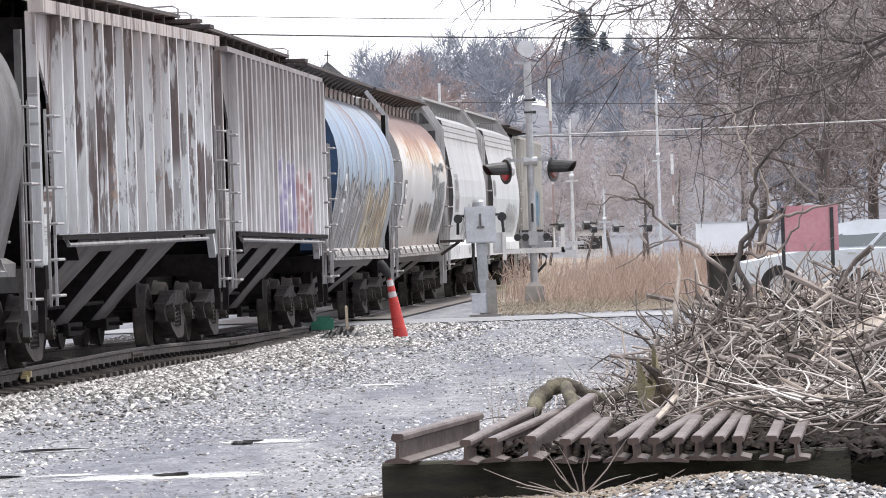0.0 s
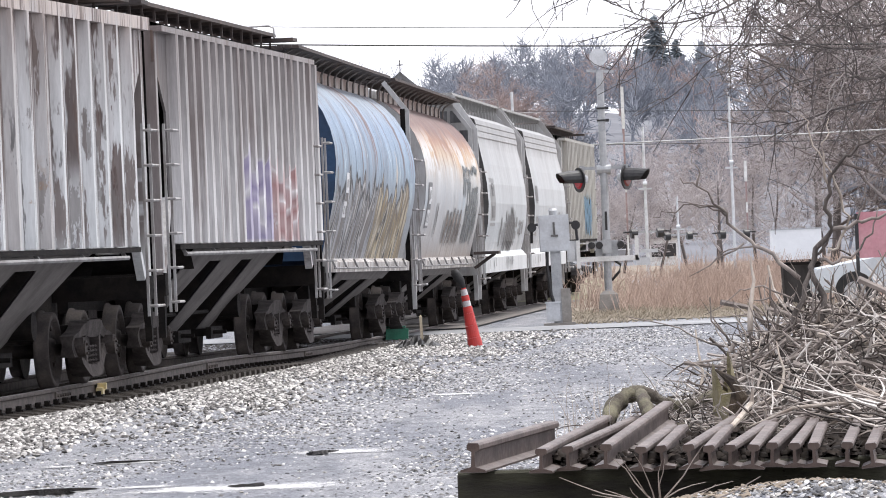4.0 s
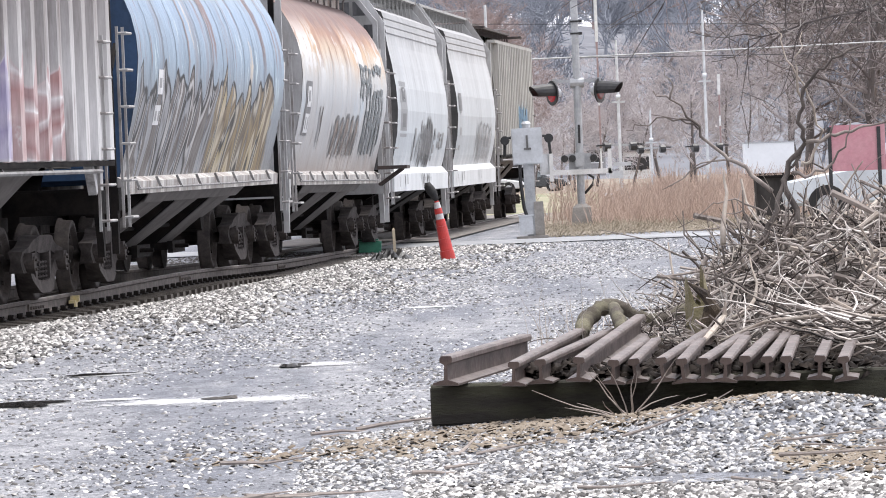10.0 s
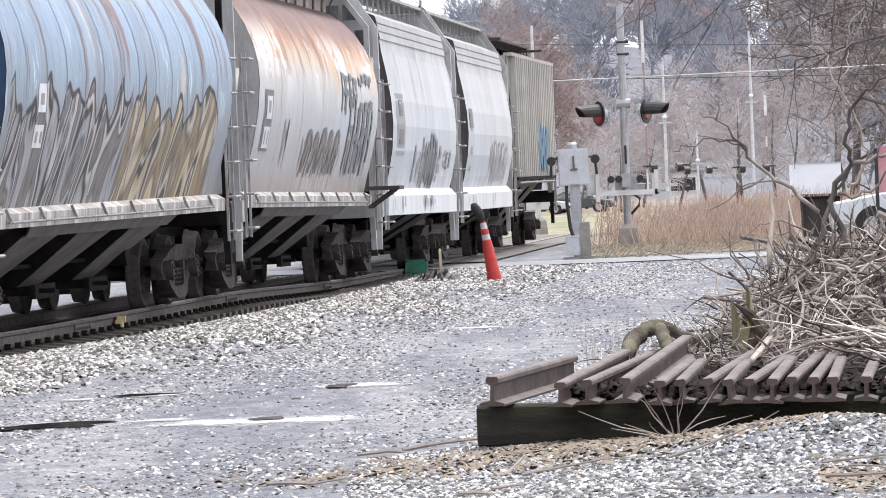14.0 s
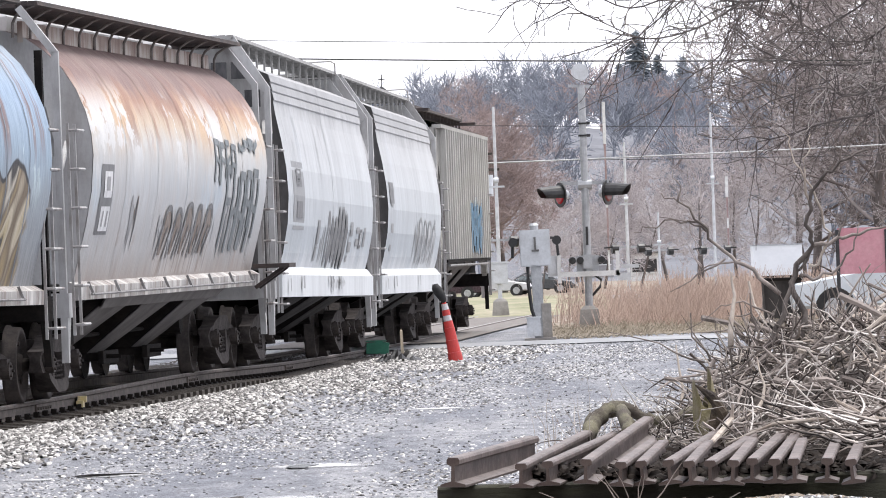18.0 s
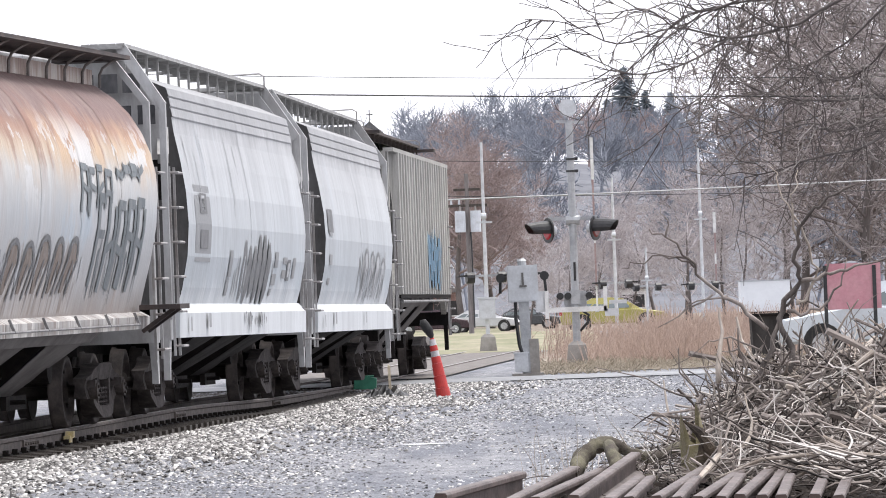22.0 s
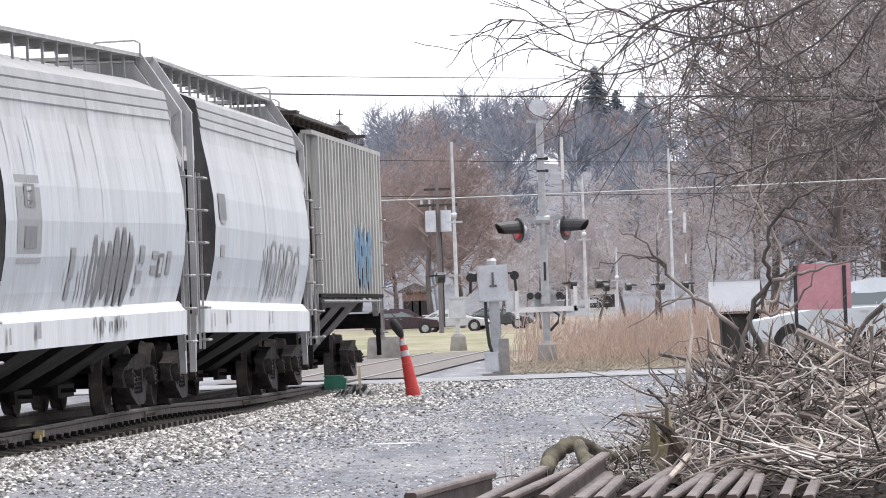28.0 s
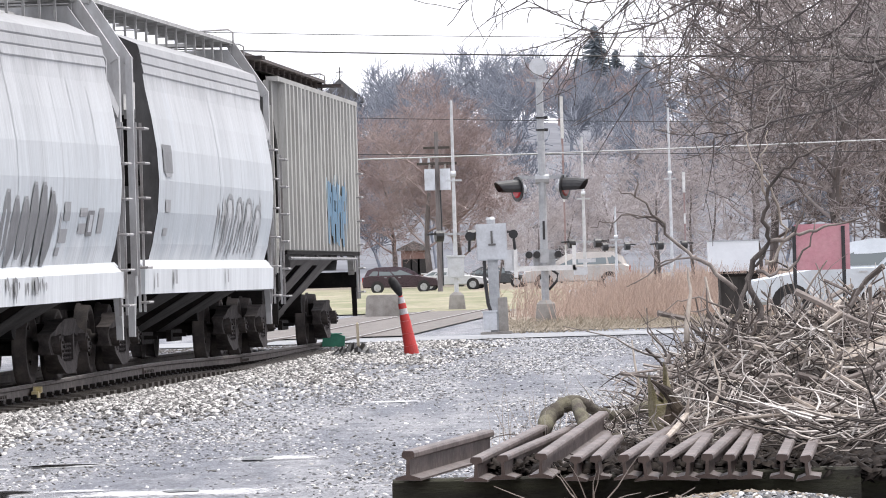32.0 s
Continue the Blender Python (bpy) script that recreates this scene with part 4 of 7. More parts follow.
def sideframe_mesh():
    """A cast side frame, one piece: arched top chord, bellied bottom chord, columns, pedestal jaws, windows between."""
    top = [(0.0, 0.75), (0.22, 0.75), (0.34, 0.745), (0.44, 0.73), (0.62, 0.68), (0.78, 0.63), (1.0, 0.60), (1.14, 0.58)]
    under = [(0.0, 0.55), (0.22, 0.55), (0.34, 0.57), (0.44, 0.58), (0.62, 0.56), (0.78, 0.53), (1.0, 0.53), (1.14, 0.50)]
    over = [(0.0, 0.24), (0.22, 0.24), (0.34, 0.26), (0.44, 0.27), (0.62, 0.38), (0.78, 0.47), (1.0, 0.45), (1.14, 0.44)]
    low = [(0.0, 0.10), (0.22, 0.10), (0.34, 0.12), (0.44, 0.15), (0.62, 0.25), (0.74, 0.34), (1.04, 0.34), (1.12, 0.34)]
    half = [list(zip(top, under, over, low))]
    cols = [[(-y, z) for y, z in c] for c in reversed(half[0][1:])] + [list(c) for c in half[0]]
    s = Shape()
    thick = lambda y, k: (0.085 if abs(y) < 0.5 else 0.06) + (0.025 if k in (0, 3) else 0.0)
    n = len(cols)
    for face in (1, -1):
        s.v += [(face * thick(y, k), y, z) for c in cols for k, (y, z) in enumerate(c)]
    at = lambda f, i, k: (0 if f > 0 else 4 * n) + 4 * i + k
    solid = set()
    for i in range(n - 1):
        y = abs((cols[i][0][0] + cols[i + 1][0][0]) / 2)
        solid |= {(i, 0), (i, 2)}
        if 0.3 < y < 0.46 or y > 1.0 or 0.7 < y < 0.8:
            solid.add((i, 1))
    for i, k in solid:
        s.f.append((at(1, i, k), at(1, i, k + 1), at(1, i + 1, k + 1), at(1, i + 1, k)))
        s.f.append((at(-1, i, k), at(-1, i + 1, k), at(-1, i + 1, k + 1), at(-1, i, k + 1)))
        for (j, l), (a, b) in (((i - 1, k), ((i, k), (i, k + 1))), ((i + 1, k), ((i + 1, k + 1), (i + 1, k))), ((i, k - 1), ((i + 1, k), (i, k))), ((i, k + 1), ((i, k + 1), (i + 1, k + 1)))):
            if (j, l) not in solid:
                s.f.append((at(1, *a), at(-1, *a), at(-1, *b), at(1, *b)))
    me = s.mesh("sideframe")
    me.materials.append(truck_steel)
    return me


truck_steel = worn("dusty_brown_truck_casting", (0.036, 0.031, 0.03), (0.085, 0.074, 0.07), 5, rough=0.9, spec=0.15)
SIDEFRAME = sideframe_mesh()
SPRINGS = Shape()
for y in (-0.16, 0.0, 0.16):
    pts = [(0.05 * math.cos(a), y + 0.055 * math.sin(a), 0.18 + 0.27 * a / (math.tau * 5)) for a in [math.tau * 5 * k / 40 for k in range(41)]]
    SPRINGS.tube(pts, 0.016, 5)
SPRINGS = SPRINGS.mesh("spring_set", True)
SPRINGS.materials.append(truck_steel)
CAP = Shape().disc((0, 0, 0), (1, 0, 0), 0.10, 0.10, 12)
for k in range(3):
    CAP.disc((0.06, 0.06 * math.cos(k * 2.1), 0.06 * math.sin(k * 2.1)), (1, 0, 0), 0.018, 0.03, 6)
CAP = CAP.mesh("bearing_cap")
ADAPTER = Shape().prism([(-0.09, 0.02), (-0.09, 0.13), (0.09, 0.13), (0.09, 0.02), (0.05, -0.07), (-0.05, -0.07)], -0.12, 0.12, Matrix.Rotation(radians(90), 4, "Z")).mesh("bearing_adapter")
ADAPTER.materials.append(truck_steel)
CAP.materials.append(wheel_steel)


def truck(car, y):
    t = part("truck", Shape().box(-1.0, 1.0, -0.22, 0.22, 0.42, 0.70).box(-0.35, 0.35, -0.35, 0.35, 0.68, 0.80), truck_steel, car, at=pose(0, y, 0))
    for sx in (-1, 1):
        part("sideframe", SIDEFRAME, None, t, at=pose(sx * 1.0, 0, 0))
        part("spring_set", SPRINGS, None, t, at=pose(sx * 1.03, 0, 0))
        for sy in (-1, 1):
            part("bearing_adapter", ADAPTER, None, t, at=pose(sx * 1.04, sy * 0.89, WHEEL_R))
            part("bearing_cap", CAP, None, t, at=pose(sx * 1.13, sy * 0.89, WHEEL_R, 0, 0, 0 if sx > 0 else 180))
    shoe = Shape()
    for sy in (-1, 1):
        shoe.box(-0.85, 0.85, sy * 0.36 - 0.05, sy * 0.36 + 0.05, 0.33, 0.45)
    part("brake_beam", shoe, truck_steel, t)
    return [part("wheelset", WHEELSET, None, car, at=pose(0, y + sy * 0.89, WHEEL_R)) for sy in (-1, 1)]


def ladder(car, mat, x, y, z0, z1, width=0.46, out=0.10, n=6):
    """A side ladder: two stiles along the wagon and rungs between them."""
    s = Shape()
    for sy in (-1, 1):
        s.bar((x, y + sy * width / 2, z0), (x, y + sy * width / 2, z1), 0.03, 0.03)
    p = part("ladder", s, mat, car)
    rung = Shape().tube([(x, y - width / 2, 0), (x + out, y - width / 2, 0), (x + out, y + width / 2, 0), (x, y + width / 2, 0)], 0.017, 5).mesh("rung")
    rung.materials.append(mat)
    for i in range(n):
        part("rung", rung, None, p, at=pose(0, 0, z0 + 0.12 + (z1 - z0 - 0.2) * i / (n - 1)))
    return p


def bay(car, y, half, z1, side_mat, zb=0.42, xt=1.42):
    """One discharge bay: dusty side sheets leaning inwards, slope sheets painted black as their shade, an outlet gate
    below.
    """
    b0, xb = 0.62, 0.42
    side, slope = Shape(), Shape()
    for sx in (-1, 1):
        for k in (0.0, 0.03):
            side.loft([[(sx * (xt - k), y - half, z1), (sx * (xt - k), y + half, z1)], [(sx * (xb - k), y - b0, zb), (sx * (xb - k), y + b0, zb)]])
    # slope sheets black: the shade between the bays put into their colour
    for sy in (-1, 1):
        slope.loft([[(-xt + 0.02, y + sy * half, z1), (xt - 0.02, y + sy * half, z1)], [(-xb + 0.01, y + sy * b0, zb), (xb - 0.01, y + sy * b0, zb)]])
    p = part("hopper_bay", side, side_mat, car, "grey sloping hopper side sheet")
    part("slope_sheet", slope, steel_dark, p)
    gate = Shape().box(-0.55, 0.55, y - 0.5, y + 0.5, zb - 0.10, zb).box(-0.62, -0.55, y - 0.6, y + 0.6, zb - 0.14, zb + 0.02).box(0.55, 0.62, y - 0.6, y + 0.6, zb - 0.14, zb + 0.02)
    gate.tube([(-0.8, y - 0.35, zb - 0.05), (0.8, y - 0.35, zb - 0.05)], 0.03, 6)
    part("outlet_gate", gate, steel_dark, p)


def coupler(car, y, sy):
    s = Shape().box(-0.09, 0.09, min(y, y - sy * 0.75), max(y, y - sy * 0.75), 0.78, 0.96)
    s.box(-0.17, 0.14, min(y - sy * 0.2, y + sy * 0.06), max(y - sy * 0.2, y + sy * 0.06), 0.73, 1.02)
    s.tube([(0.3, y - sy * 0.5, 0.82), (0.28, y - sy * 0.2, 0.55), (0.2, y, 0.45), (0.1, y + sy * 0.05, 0.5)], 0.03, 6)
    part("coupler", s, steel_dark, car)


def hopper(name, label, pitch, kind, body_mat, end_mat, frame_mat, board_mat, sill_mat, seed, gap_mat=None, bay_mat=None):
    rnd = random.Random(seed)
    car = thing(name, pose(0, 0, 0), label, "hopper wagon", "train of covered hopper wagons")
    h = pitch / 2 - 0.42          # half length over the end sills
    bogie = h - 1.75
    wheels = truck(car, -bogie) + truck(car, bogie)
    coupler(car, -pitch / 2, -1)
    coupler(car, pitch / 2, 1)
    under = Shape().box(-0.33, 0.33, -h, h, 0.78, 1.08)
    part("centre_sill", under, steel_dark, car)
    corr = kind == "ribbed"
    if corr:
        ze, zb, half_top, half_bot = 4.12, 1.56, h - 0.05, h - 1.15
        far_bot = half_bot if seed == 4 else h + 0.2 if seed == 5 else h - 0.25   # these two stand straight at the far end
        for sx in (-1, 1):
            s = Shape()
            x0, x1 = sx * 1.47, sx * 1.44
            knee = 3.15
            prof = [(max(half_top, far_bot), ze), (max(half_top, far_bot), 3.75), (max(far_bot, half_bot + 0.25), knee), (far_bot, zb), (-half_bot, zb), (-half_bot - 0.25, knee), (-half_top, 3.75), (-half_top, ze)]
            s.loft([[(x, y, z) for y, z in prof] for x in (x0, x1)], True, True)
            # recessed panel takes the darker paint, ribs the lighter
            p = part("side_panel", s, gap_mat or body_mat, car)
            n, rb, rt = (17, 0.10, 0.055) if seed == 4 else (21, 0.16, 0.11)
            for i in range(n):
                y = -half_bot + 0.15 + (far_bot + half_bot - 0.3) * i / (n - 1)
                rib = Shape().loft([[(sx * 1.471, y - rb, z), (sx * 1.585, y - rt, z), (sx * 1.585, y + rt, z), (sx * 1.471, y + rb, z)] for z in (zb + 0.01, ze - 0.02)], True, True)
                part("rib", rib, body_mat, p)
            s = Shape().box(min(sx * 1.40, sx * 1.58), max(sx * 1.40, sx * 1.58), -half_top, half_top, ze - 0.02, ze + (0.13 if seed == 4 else 0.05))
            part("eave_rail", s, frame_mat, car)
            s = Shape().box(min(sx * 1.38, sx * 1.56), max(sx * 1.38, sx * 1.56), -half_bot - 0.1, far_bot + 0.1, zb - 0.06, zb)
            part("side_sill", s, sill_mat, car)
            s = Shape().tube([(sx * 1.55, -half_bot + 0.4, zb - 0.12), (sx * 1.55, far_bot - 0.7, zb - 0.12)], 0.028, 6)
            for i in range(6):
                y = -half_bot + 0.5 + (far_bot + half_bot - 1.3) * i / 5
                s.bar((sx * 1.5, y, zb - 0.05), (sx * 1.55, y, zb - 0.13), 0.04)
            part("brake_pipe", s, pipe_grey, car, "dull galvanised brake pipe")
        roof = Shape().loft([[(x, y, z) for x, z in ((-1.45, ze + 0.1), (-0.9, ze + 0.24), (0, ze + 0.3), (0.9, ze + 0.24), (1.45, ze + 0.1))] for y in (-half_top, half_top)])
        part("roof", roof, frame_mat, car)
        inner = half_bot
        zsill = zb
    else:
        prof = ROUND if kind == "round" else BOWED
        inner = h - (0.95 if kind == "round" else 0.75)
        near, far = {6: (0.1, 0.4), 7: (0.25, 0.2), 8: (0.45, 0.0), 9: (0.9, 0.0)}.get(seed, (0.0, 0.0))   # how the bodies sit along their frames
        y_near, y_far = -inner + near, inner + far
        full = prof + [(-x, z) for x, z in reversed(prof[:-1])]
        s = Shape().loft([[(x, y, z) for x, z in full] for y in [y_near + (y_far - y_near) * i / 8 for i in range(9)]])
        part("body", s, body_mat, car, smooth=kind == "round")
        seam = Shape()
        nse = 13 if body_mat is paint_blue else 6 if kind == "round" else 2
        for i in range(1, nse):
            y = y_near + (y_far - y_near) * i / nse
            seam.loft([[(x * 1.0 + (0.003 if x > 0 else -0.003), y + dy, z + 0.002) for x, z in full] for dy in (-0.022, 0.022)])
        tagged(part("weld_seam", seam, seam_blue if body_mat is paint_blue else body_mat, car), kind="stuff")
        for sy in (-1, 1):
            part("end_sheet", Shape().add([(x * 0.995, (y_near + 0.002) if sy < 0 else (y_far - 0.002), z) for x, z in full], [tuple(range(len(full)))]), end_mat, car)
        zl, zh, over, xs = (1.13, 0.15, 0.15, 1.47) if kind == "round" else (0.97, 0.31, 0.25, 1.56)
        for sx in (-1, 1):
            s = Shape().loft([[(sx * x, y, z) for x, z in ((xs - 0.16, zl), (xs, zl), (xs + 0.01, zl + zh), (xs - 0.10, zl + zh + (0.06 if kind == "round" else 0.12)), (xs - 0.16, zl + zh + (0.06 if kind == "round" else 0.12)))] for y in (-inner - over + (0.4 * near if kind == "round" else 0.0), inner + over + far)], True, True)
            part("side_sill", s, sill_mat, car)
            if kind == "round":
                s = Shape().tube([(sx * 1.52, -inner + 0.6, zl + 0.06), (sx * 1.52, inner - 0.6, zl + 0.06)], 0.016, 6)
                for i in range(8):
                    y = -inner + 0.7 + (2 * inner - 1.4) * i / 7
                    s.bar((sx * 1.47, y, zl + 0.2), (sx * 1.53, y, zl + 0.05), 0.03)
                part("grab_rail", s, pipe_grey, car)
        ze = 4.15 if kind == "round" else 4.12
        zsill = zl + 0.05
        if kind == "round":
            for sx in (-1, 1):
                s = Shape()
                s.box(min(sx * 0.84, sx * 0.90), max(sx * 0.84, sx * 0.90), y_near, y_far, 4.05, 4.29)
                part("roof_curb", s, curb_pale, car, "pale rust-stained kerb under the roof walk")
    # end frames: corner posts, platform, end sill, slope sheet, ladders
    for sy in (-1, 1):
        ye = sy * (h - 0.06)
        s = Shape().box(-1.5, 1.5, min(ye, ye - sy * 0.25), max(ye, ye - sy * 0.25), 0.95, 1.22)
        part("end_sill", s, frame_mat if not corr else steel_dark, car)
        s = Shape()
        we = 1.25 if kind == "round" else 1.40
        s.loft([[(-we, sy * (h - 0.5), 3.3), (we, sy * (h - 0.5), 3.3)], [(-we, sy * (inner - 2.2), 1.25), (we, sy * (inner - 2.2), 1.25)]])
        # bowed wagons: black sheet paints the shade under the end slope
        part("end_slope", s, steel_dark if kind == "bowed" else end_mat, car)
        s = Shape().box(-1.40, 1.40, min(sy * (h - 0.5), sy * (h - 0.55)), max(sy * (h - 0.5), sy * (h - 0.55)), 3.2, ze - 0.05)
        if kind != "round":
            part("end_bulkhead", Shape().prism([(-1.44, 3.2), (1.44, 3.2), (1.44, 3.86), (0.98, 4.52), (-0.98, 4.52), (-1.44, 3.86)], min(sy * (h - 0.5), sy * (h - 0.55)), max(sy * (h - 0.5), sy * (h - 0.55))) if kind == "bowed" else s, post_grey if kind == "bowed" else end_mat, car)
        for sx in (-1, 1):
            s = Shape()
            if kind == "ribbed":
                s.box(min(sx * 1.36, sx * 1.48), max(sx * 1.36, sx * 1.48), min(ye, ye - sy * 0.16), max(ye, ye - sy * 0.16), 1.2, ze)
                s.bar((sx * 1.42, ye - sy * 0.3, 1.2), (sx * 1.42, sy * (inner + 0.1), 2.1), 0.1)
            elif kind == "round":
                s.box(min(sx * 1.40, sx * 1.48), max(sx * 1.40, sx * 1.48), min(ye, ye - sy * 0.08), max(ye, ye - sy * 0.08), 1.2, 3.9)
                if seed == 7:
                    s.bar((sx * 1.44, ye - sy * 0.04, 3.88), (sx * 1.05, ye - sy * 0.04, 4.40), 0.08, 0.08, (0, 1, 0))
                s.bar((sx * 1.46, ye - sy * 0.05, 2.6), (sx * 1.40, sy * inner, 2.9), 0.05)
            else:
                s.box(min(sx * 1.45, sx * 1.53), max(sx * 1.45, sx * 1.53), min(ye, ye - sy * 0.12), max(ye, ye - sy * 0.12), 1.2, 3.9)
                s.bar((sx * 1.48, ye - sy * 0.1, 3.85), (sx * 0.98, ye - sy * 0.1, 4.62), 0.13, 0.10, (0, 1, 0))
                s.bar((sx * 1.46, ye - sy * 0.2, 3.2), (sx * 1.40, sy * inner, 3.55), 0.14)
            part("corner_post", s, frame_mat, car)
            s = Shape().loft([[(sx * 1.40, ye, z), (sx * 1.48, ye, z), (sx * 1.48, ye - sy * w, z), (sx * 1.40, ye - sy * w, z)] for z, w in ((0.45, 0.08), (0.62, 0.10), (0.95, 0.24))], True, True)
            part("step_bracket", s, steel_dark if corr else frame_mat, car)
            ladder(car, ladder_steel, sx * 1.54, ye - sy * 0.32, 0.75, 3.0 if corr else 3.1)
        s = Shape()
        for i in range(5):
            z = 1.5 + i * 0.42
            s.tube([(-0.2, ye, z), (-0.2, ye + sy * 0.05, z), (1.1, ye + sy * 0.05, z), (1.1, ye, z)], 0.016, 5)
        part("grab_iron", s, ladder_steel, car)
        s = Shape()
        wp = 1.02 if kind != "ribbed" else 1.35
        zp = ze + 0.32 if corr else 4.40 if kind == "round" else 4.58
        s.box(-wp, wp, min(ye, ye - sy * 0.55), max(ye, ye - sy * 0.55), zp, zp + 0.05)
        part("end_platform", s, board_mat, car)
        if corr or (kind == "bowed" and sy > 0):
            part("hand_rail", Shape().tube([(0.35, ye, zp), (0.35, ye, zp + 0.20), (0.42, ye, zp + 0.24), (0.98, ye - sy * 0.3, zp + 0.24), (1.05, ye - sy * 0.3, zp + 0.20), (1.05, ye - sy * 0.3, zp)], 0.014, 6), ladder_steel, car, "thin pale hand rail")
    # roof walks on posts, hatches
    zw = 4.60 if kind == "bowed" else 4.42 if kind == "round" else ze + 0.40
    for sx in (-1, 1):
        n = 7 if kind == "round" else 5
        tops = [p for k in range(n) for p in ((0.50 + 0.11 * k, zw + 0.012), (0.505 + 0.11 * k, zw + 0.05), (0.60 + 0.11 * k, zw + 0.05), (0.605 + 0.11 * k, zw + 0.012))]
        s = Shape().prism([(sx * x, z) for x, z in [(0.50, zw)] + tops + [(0.50 + 0.11 * n, zw)]], -h + 0.1, h - 0.1)
        part("roof_walk", s, board_mat, car)
        s = Shape().bar((sx * 1.0, 0, ze - 0.02), (sx * 0.99, 0, zw + 0.02), 0.032).bar((sx * 0.45, 0, zw - 0.02), (sx * 1.0, 0, zw - 0.02), 0.04)
        if kind == "round":
            s = Shape().tube([(sx * 0.925, 0, 4.08), (sx * 0.93, 0, 4.24), (sx * 0.97, 0, 4.32), (sx * 1.10, 0, 4.40), (sx * 1.25, 0, 4.46)], 0.018, 6)
        me = s.mesh("walk_bracket")
        me.materials.append(bracket_grey if kind == "round" else board_mat)
        for i in range(15):
            part("walk_bracket", me, None, car, at=pose(0, -h + 0.4 + (2 * h - 0.8) * i / 14, 0))
    hatch = Shape().loft([[(sx * w, sy * l, z) for sx, sy in ((-1, -1), (1, -1), (1, 1), (-1, 1))] for z, w, l in ((ze + 0.10, 0.36, 0.98), (ze + 0.28, 0.38, 1.0), (ze + 0.34, 0.34, 0.96))], True, True).mesh("roof_hatch")
    hatch.materials.append(frame_mat)
    for i in range(6):
        part("roof_hatch", hatch, None, car, at=pose(0, -h + 1.4 + (2 * h - 2.8) * i / 5, 0))
    # discharge bays
    zt = zsill - 0.02 if not corr else zsill - 0.07
    pitch_bay = 2 * (bogie - 1.3) / 3.0
    for i in (-1, 0, 1):
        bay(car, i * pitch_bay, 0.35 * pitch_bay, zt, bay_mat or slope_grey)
    # added black sheets behind the bays, standing in for the shade in the gaps
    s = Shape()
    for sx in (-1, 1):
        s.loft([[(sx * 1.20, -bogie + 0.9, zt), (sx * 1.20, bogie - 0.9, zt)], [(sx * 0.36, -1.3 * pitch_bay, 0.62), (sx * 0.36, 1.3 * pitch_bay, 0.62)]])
    part("shade_sheet", s, steel_dark, car)
    if kind != "bowed":
        s = Shape()
        for sx in (-1, 1):
            for k in (0.0, 0.02):
                s.loft([[(sx * (1.43 - k), -1.42 * pitch_bay, zt + 0.02), (sx * (1.43 - k), 1.42 * pitch_bay, zt + 0.02)], [(sx * (1.28 - k), -1.33 * pitch_bay, zt - 0.15), (sx * (1.28 - k), 1.33 * pitch_bay, zt - 0.15)]])
        part("bay_header", s, bay_mat or slope_grey, car, "grey sheet joining the tops of the bays")
    brake = Shape().disc((0.7, bogie - 2.2, 0.72), (1, 0, 0), 0.17, 0.3, 12).box(0.4, 0.95, -bogie + 1.5, -bogie + 1.9, 0.6, 0.95)
    brake.tube([(0.6, -bogie, 0.66), (0.6, bogie, 0.66)], 0.025, 5)
    part("brake_gear", brake, steel_dark, car)
    return car, wheels


# gaps between the wagons, in metres along the line from the mark at the start
CARS = []


def add_car(s0, s1, *args):
    car, wheels = hopper(args[0], args[1], s1 - s0, *args[2:])
    CARS.append((car, wheels, (s0 + s1) / 2, s1 - s0))
    return car


car_lead = add_car(-48.2, -31.3, "covered_hopper", "grimy grey covered hopper wagon leading the visible train", "round", steel_grey, steel_dark, steel_grey, roof_rust, steel_grey, 3)
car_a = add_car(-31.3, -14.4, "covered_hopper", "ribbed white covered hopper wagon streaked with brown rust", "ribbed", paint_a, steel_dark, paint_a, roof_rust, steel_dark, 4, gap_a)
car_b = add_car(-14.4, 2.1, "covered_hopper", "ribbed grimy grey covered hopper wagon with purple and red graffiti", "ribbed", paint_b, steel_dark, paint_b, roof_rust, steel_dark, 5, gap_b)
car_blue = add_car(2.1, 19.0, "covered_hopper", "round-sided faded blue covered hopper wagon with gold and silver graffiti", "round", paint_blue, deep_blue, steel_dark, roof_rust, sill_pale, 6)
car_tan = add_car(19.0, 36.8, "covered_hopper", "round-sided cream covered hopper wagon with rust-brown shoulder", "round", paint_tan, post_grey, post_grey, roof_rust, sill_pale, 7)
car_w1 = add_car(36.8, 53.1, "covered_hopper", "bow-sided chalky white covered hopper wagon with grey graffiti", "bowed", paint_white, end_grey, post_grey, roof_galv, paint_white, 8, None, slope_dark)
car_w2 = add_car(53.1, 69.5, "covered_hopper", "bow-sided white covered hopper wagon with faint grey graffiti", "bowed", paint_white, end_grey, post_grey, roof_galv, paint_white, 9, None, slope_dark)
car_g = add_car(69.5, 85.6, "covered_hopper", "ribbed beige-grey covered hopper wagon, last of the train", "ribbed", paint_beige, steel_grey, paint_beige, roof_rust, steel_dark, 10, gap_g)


# ---- painted marks on the wagons ----
def flat_paint(name, base):
    return worn(name, base, tuple(0.6 * v + 0.12 for v in base), 4, (1, 2, 0.4), 0.45, 0.7, rough=0.6, bump=0.03)


ink = flat_paint("black_spray_paint", (0.035, 0.035, 0.04))
silver_ink = flat_paint("silver_spray_paint", (0.36, 0.36, 0.355))
brown_ink = flat_paint("brown_spray_paint", (0.20, 0.155, 0.125))
grey_ink = flat_paint("faded_grey_spray_paint", (0.30, 0.30, 0.305))
pale_ink = flat_paint("pale_grey_overpaint", (0.50, 0.51, 0.52))
blue_ink = flat_paint("blue_spray_paint", (0.05, 0.16, 0.26))
slate_ink = flat_paint("slate_grey_spray_paint", (0.15, 0.15, 0.155))
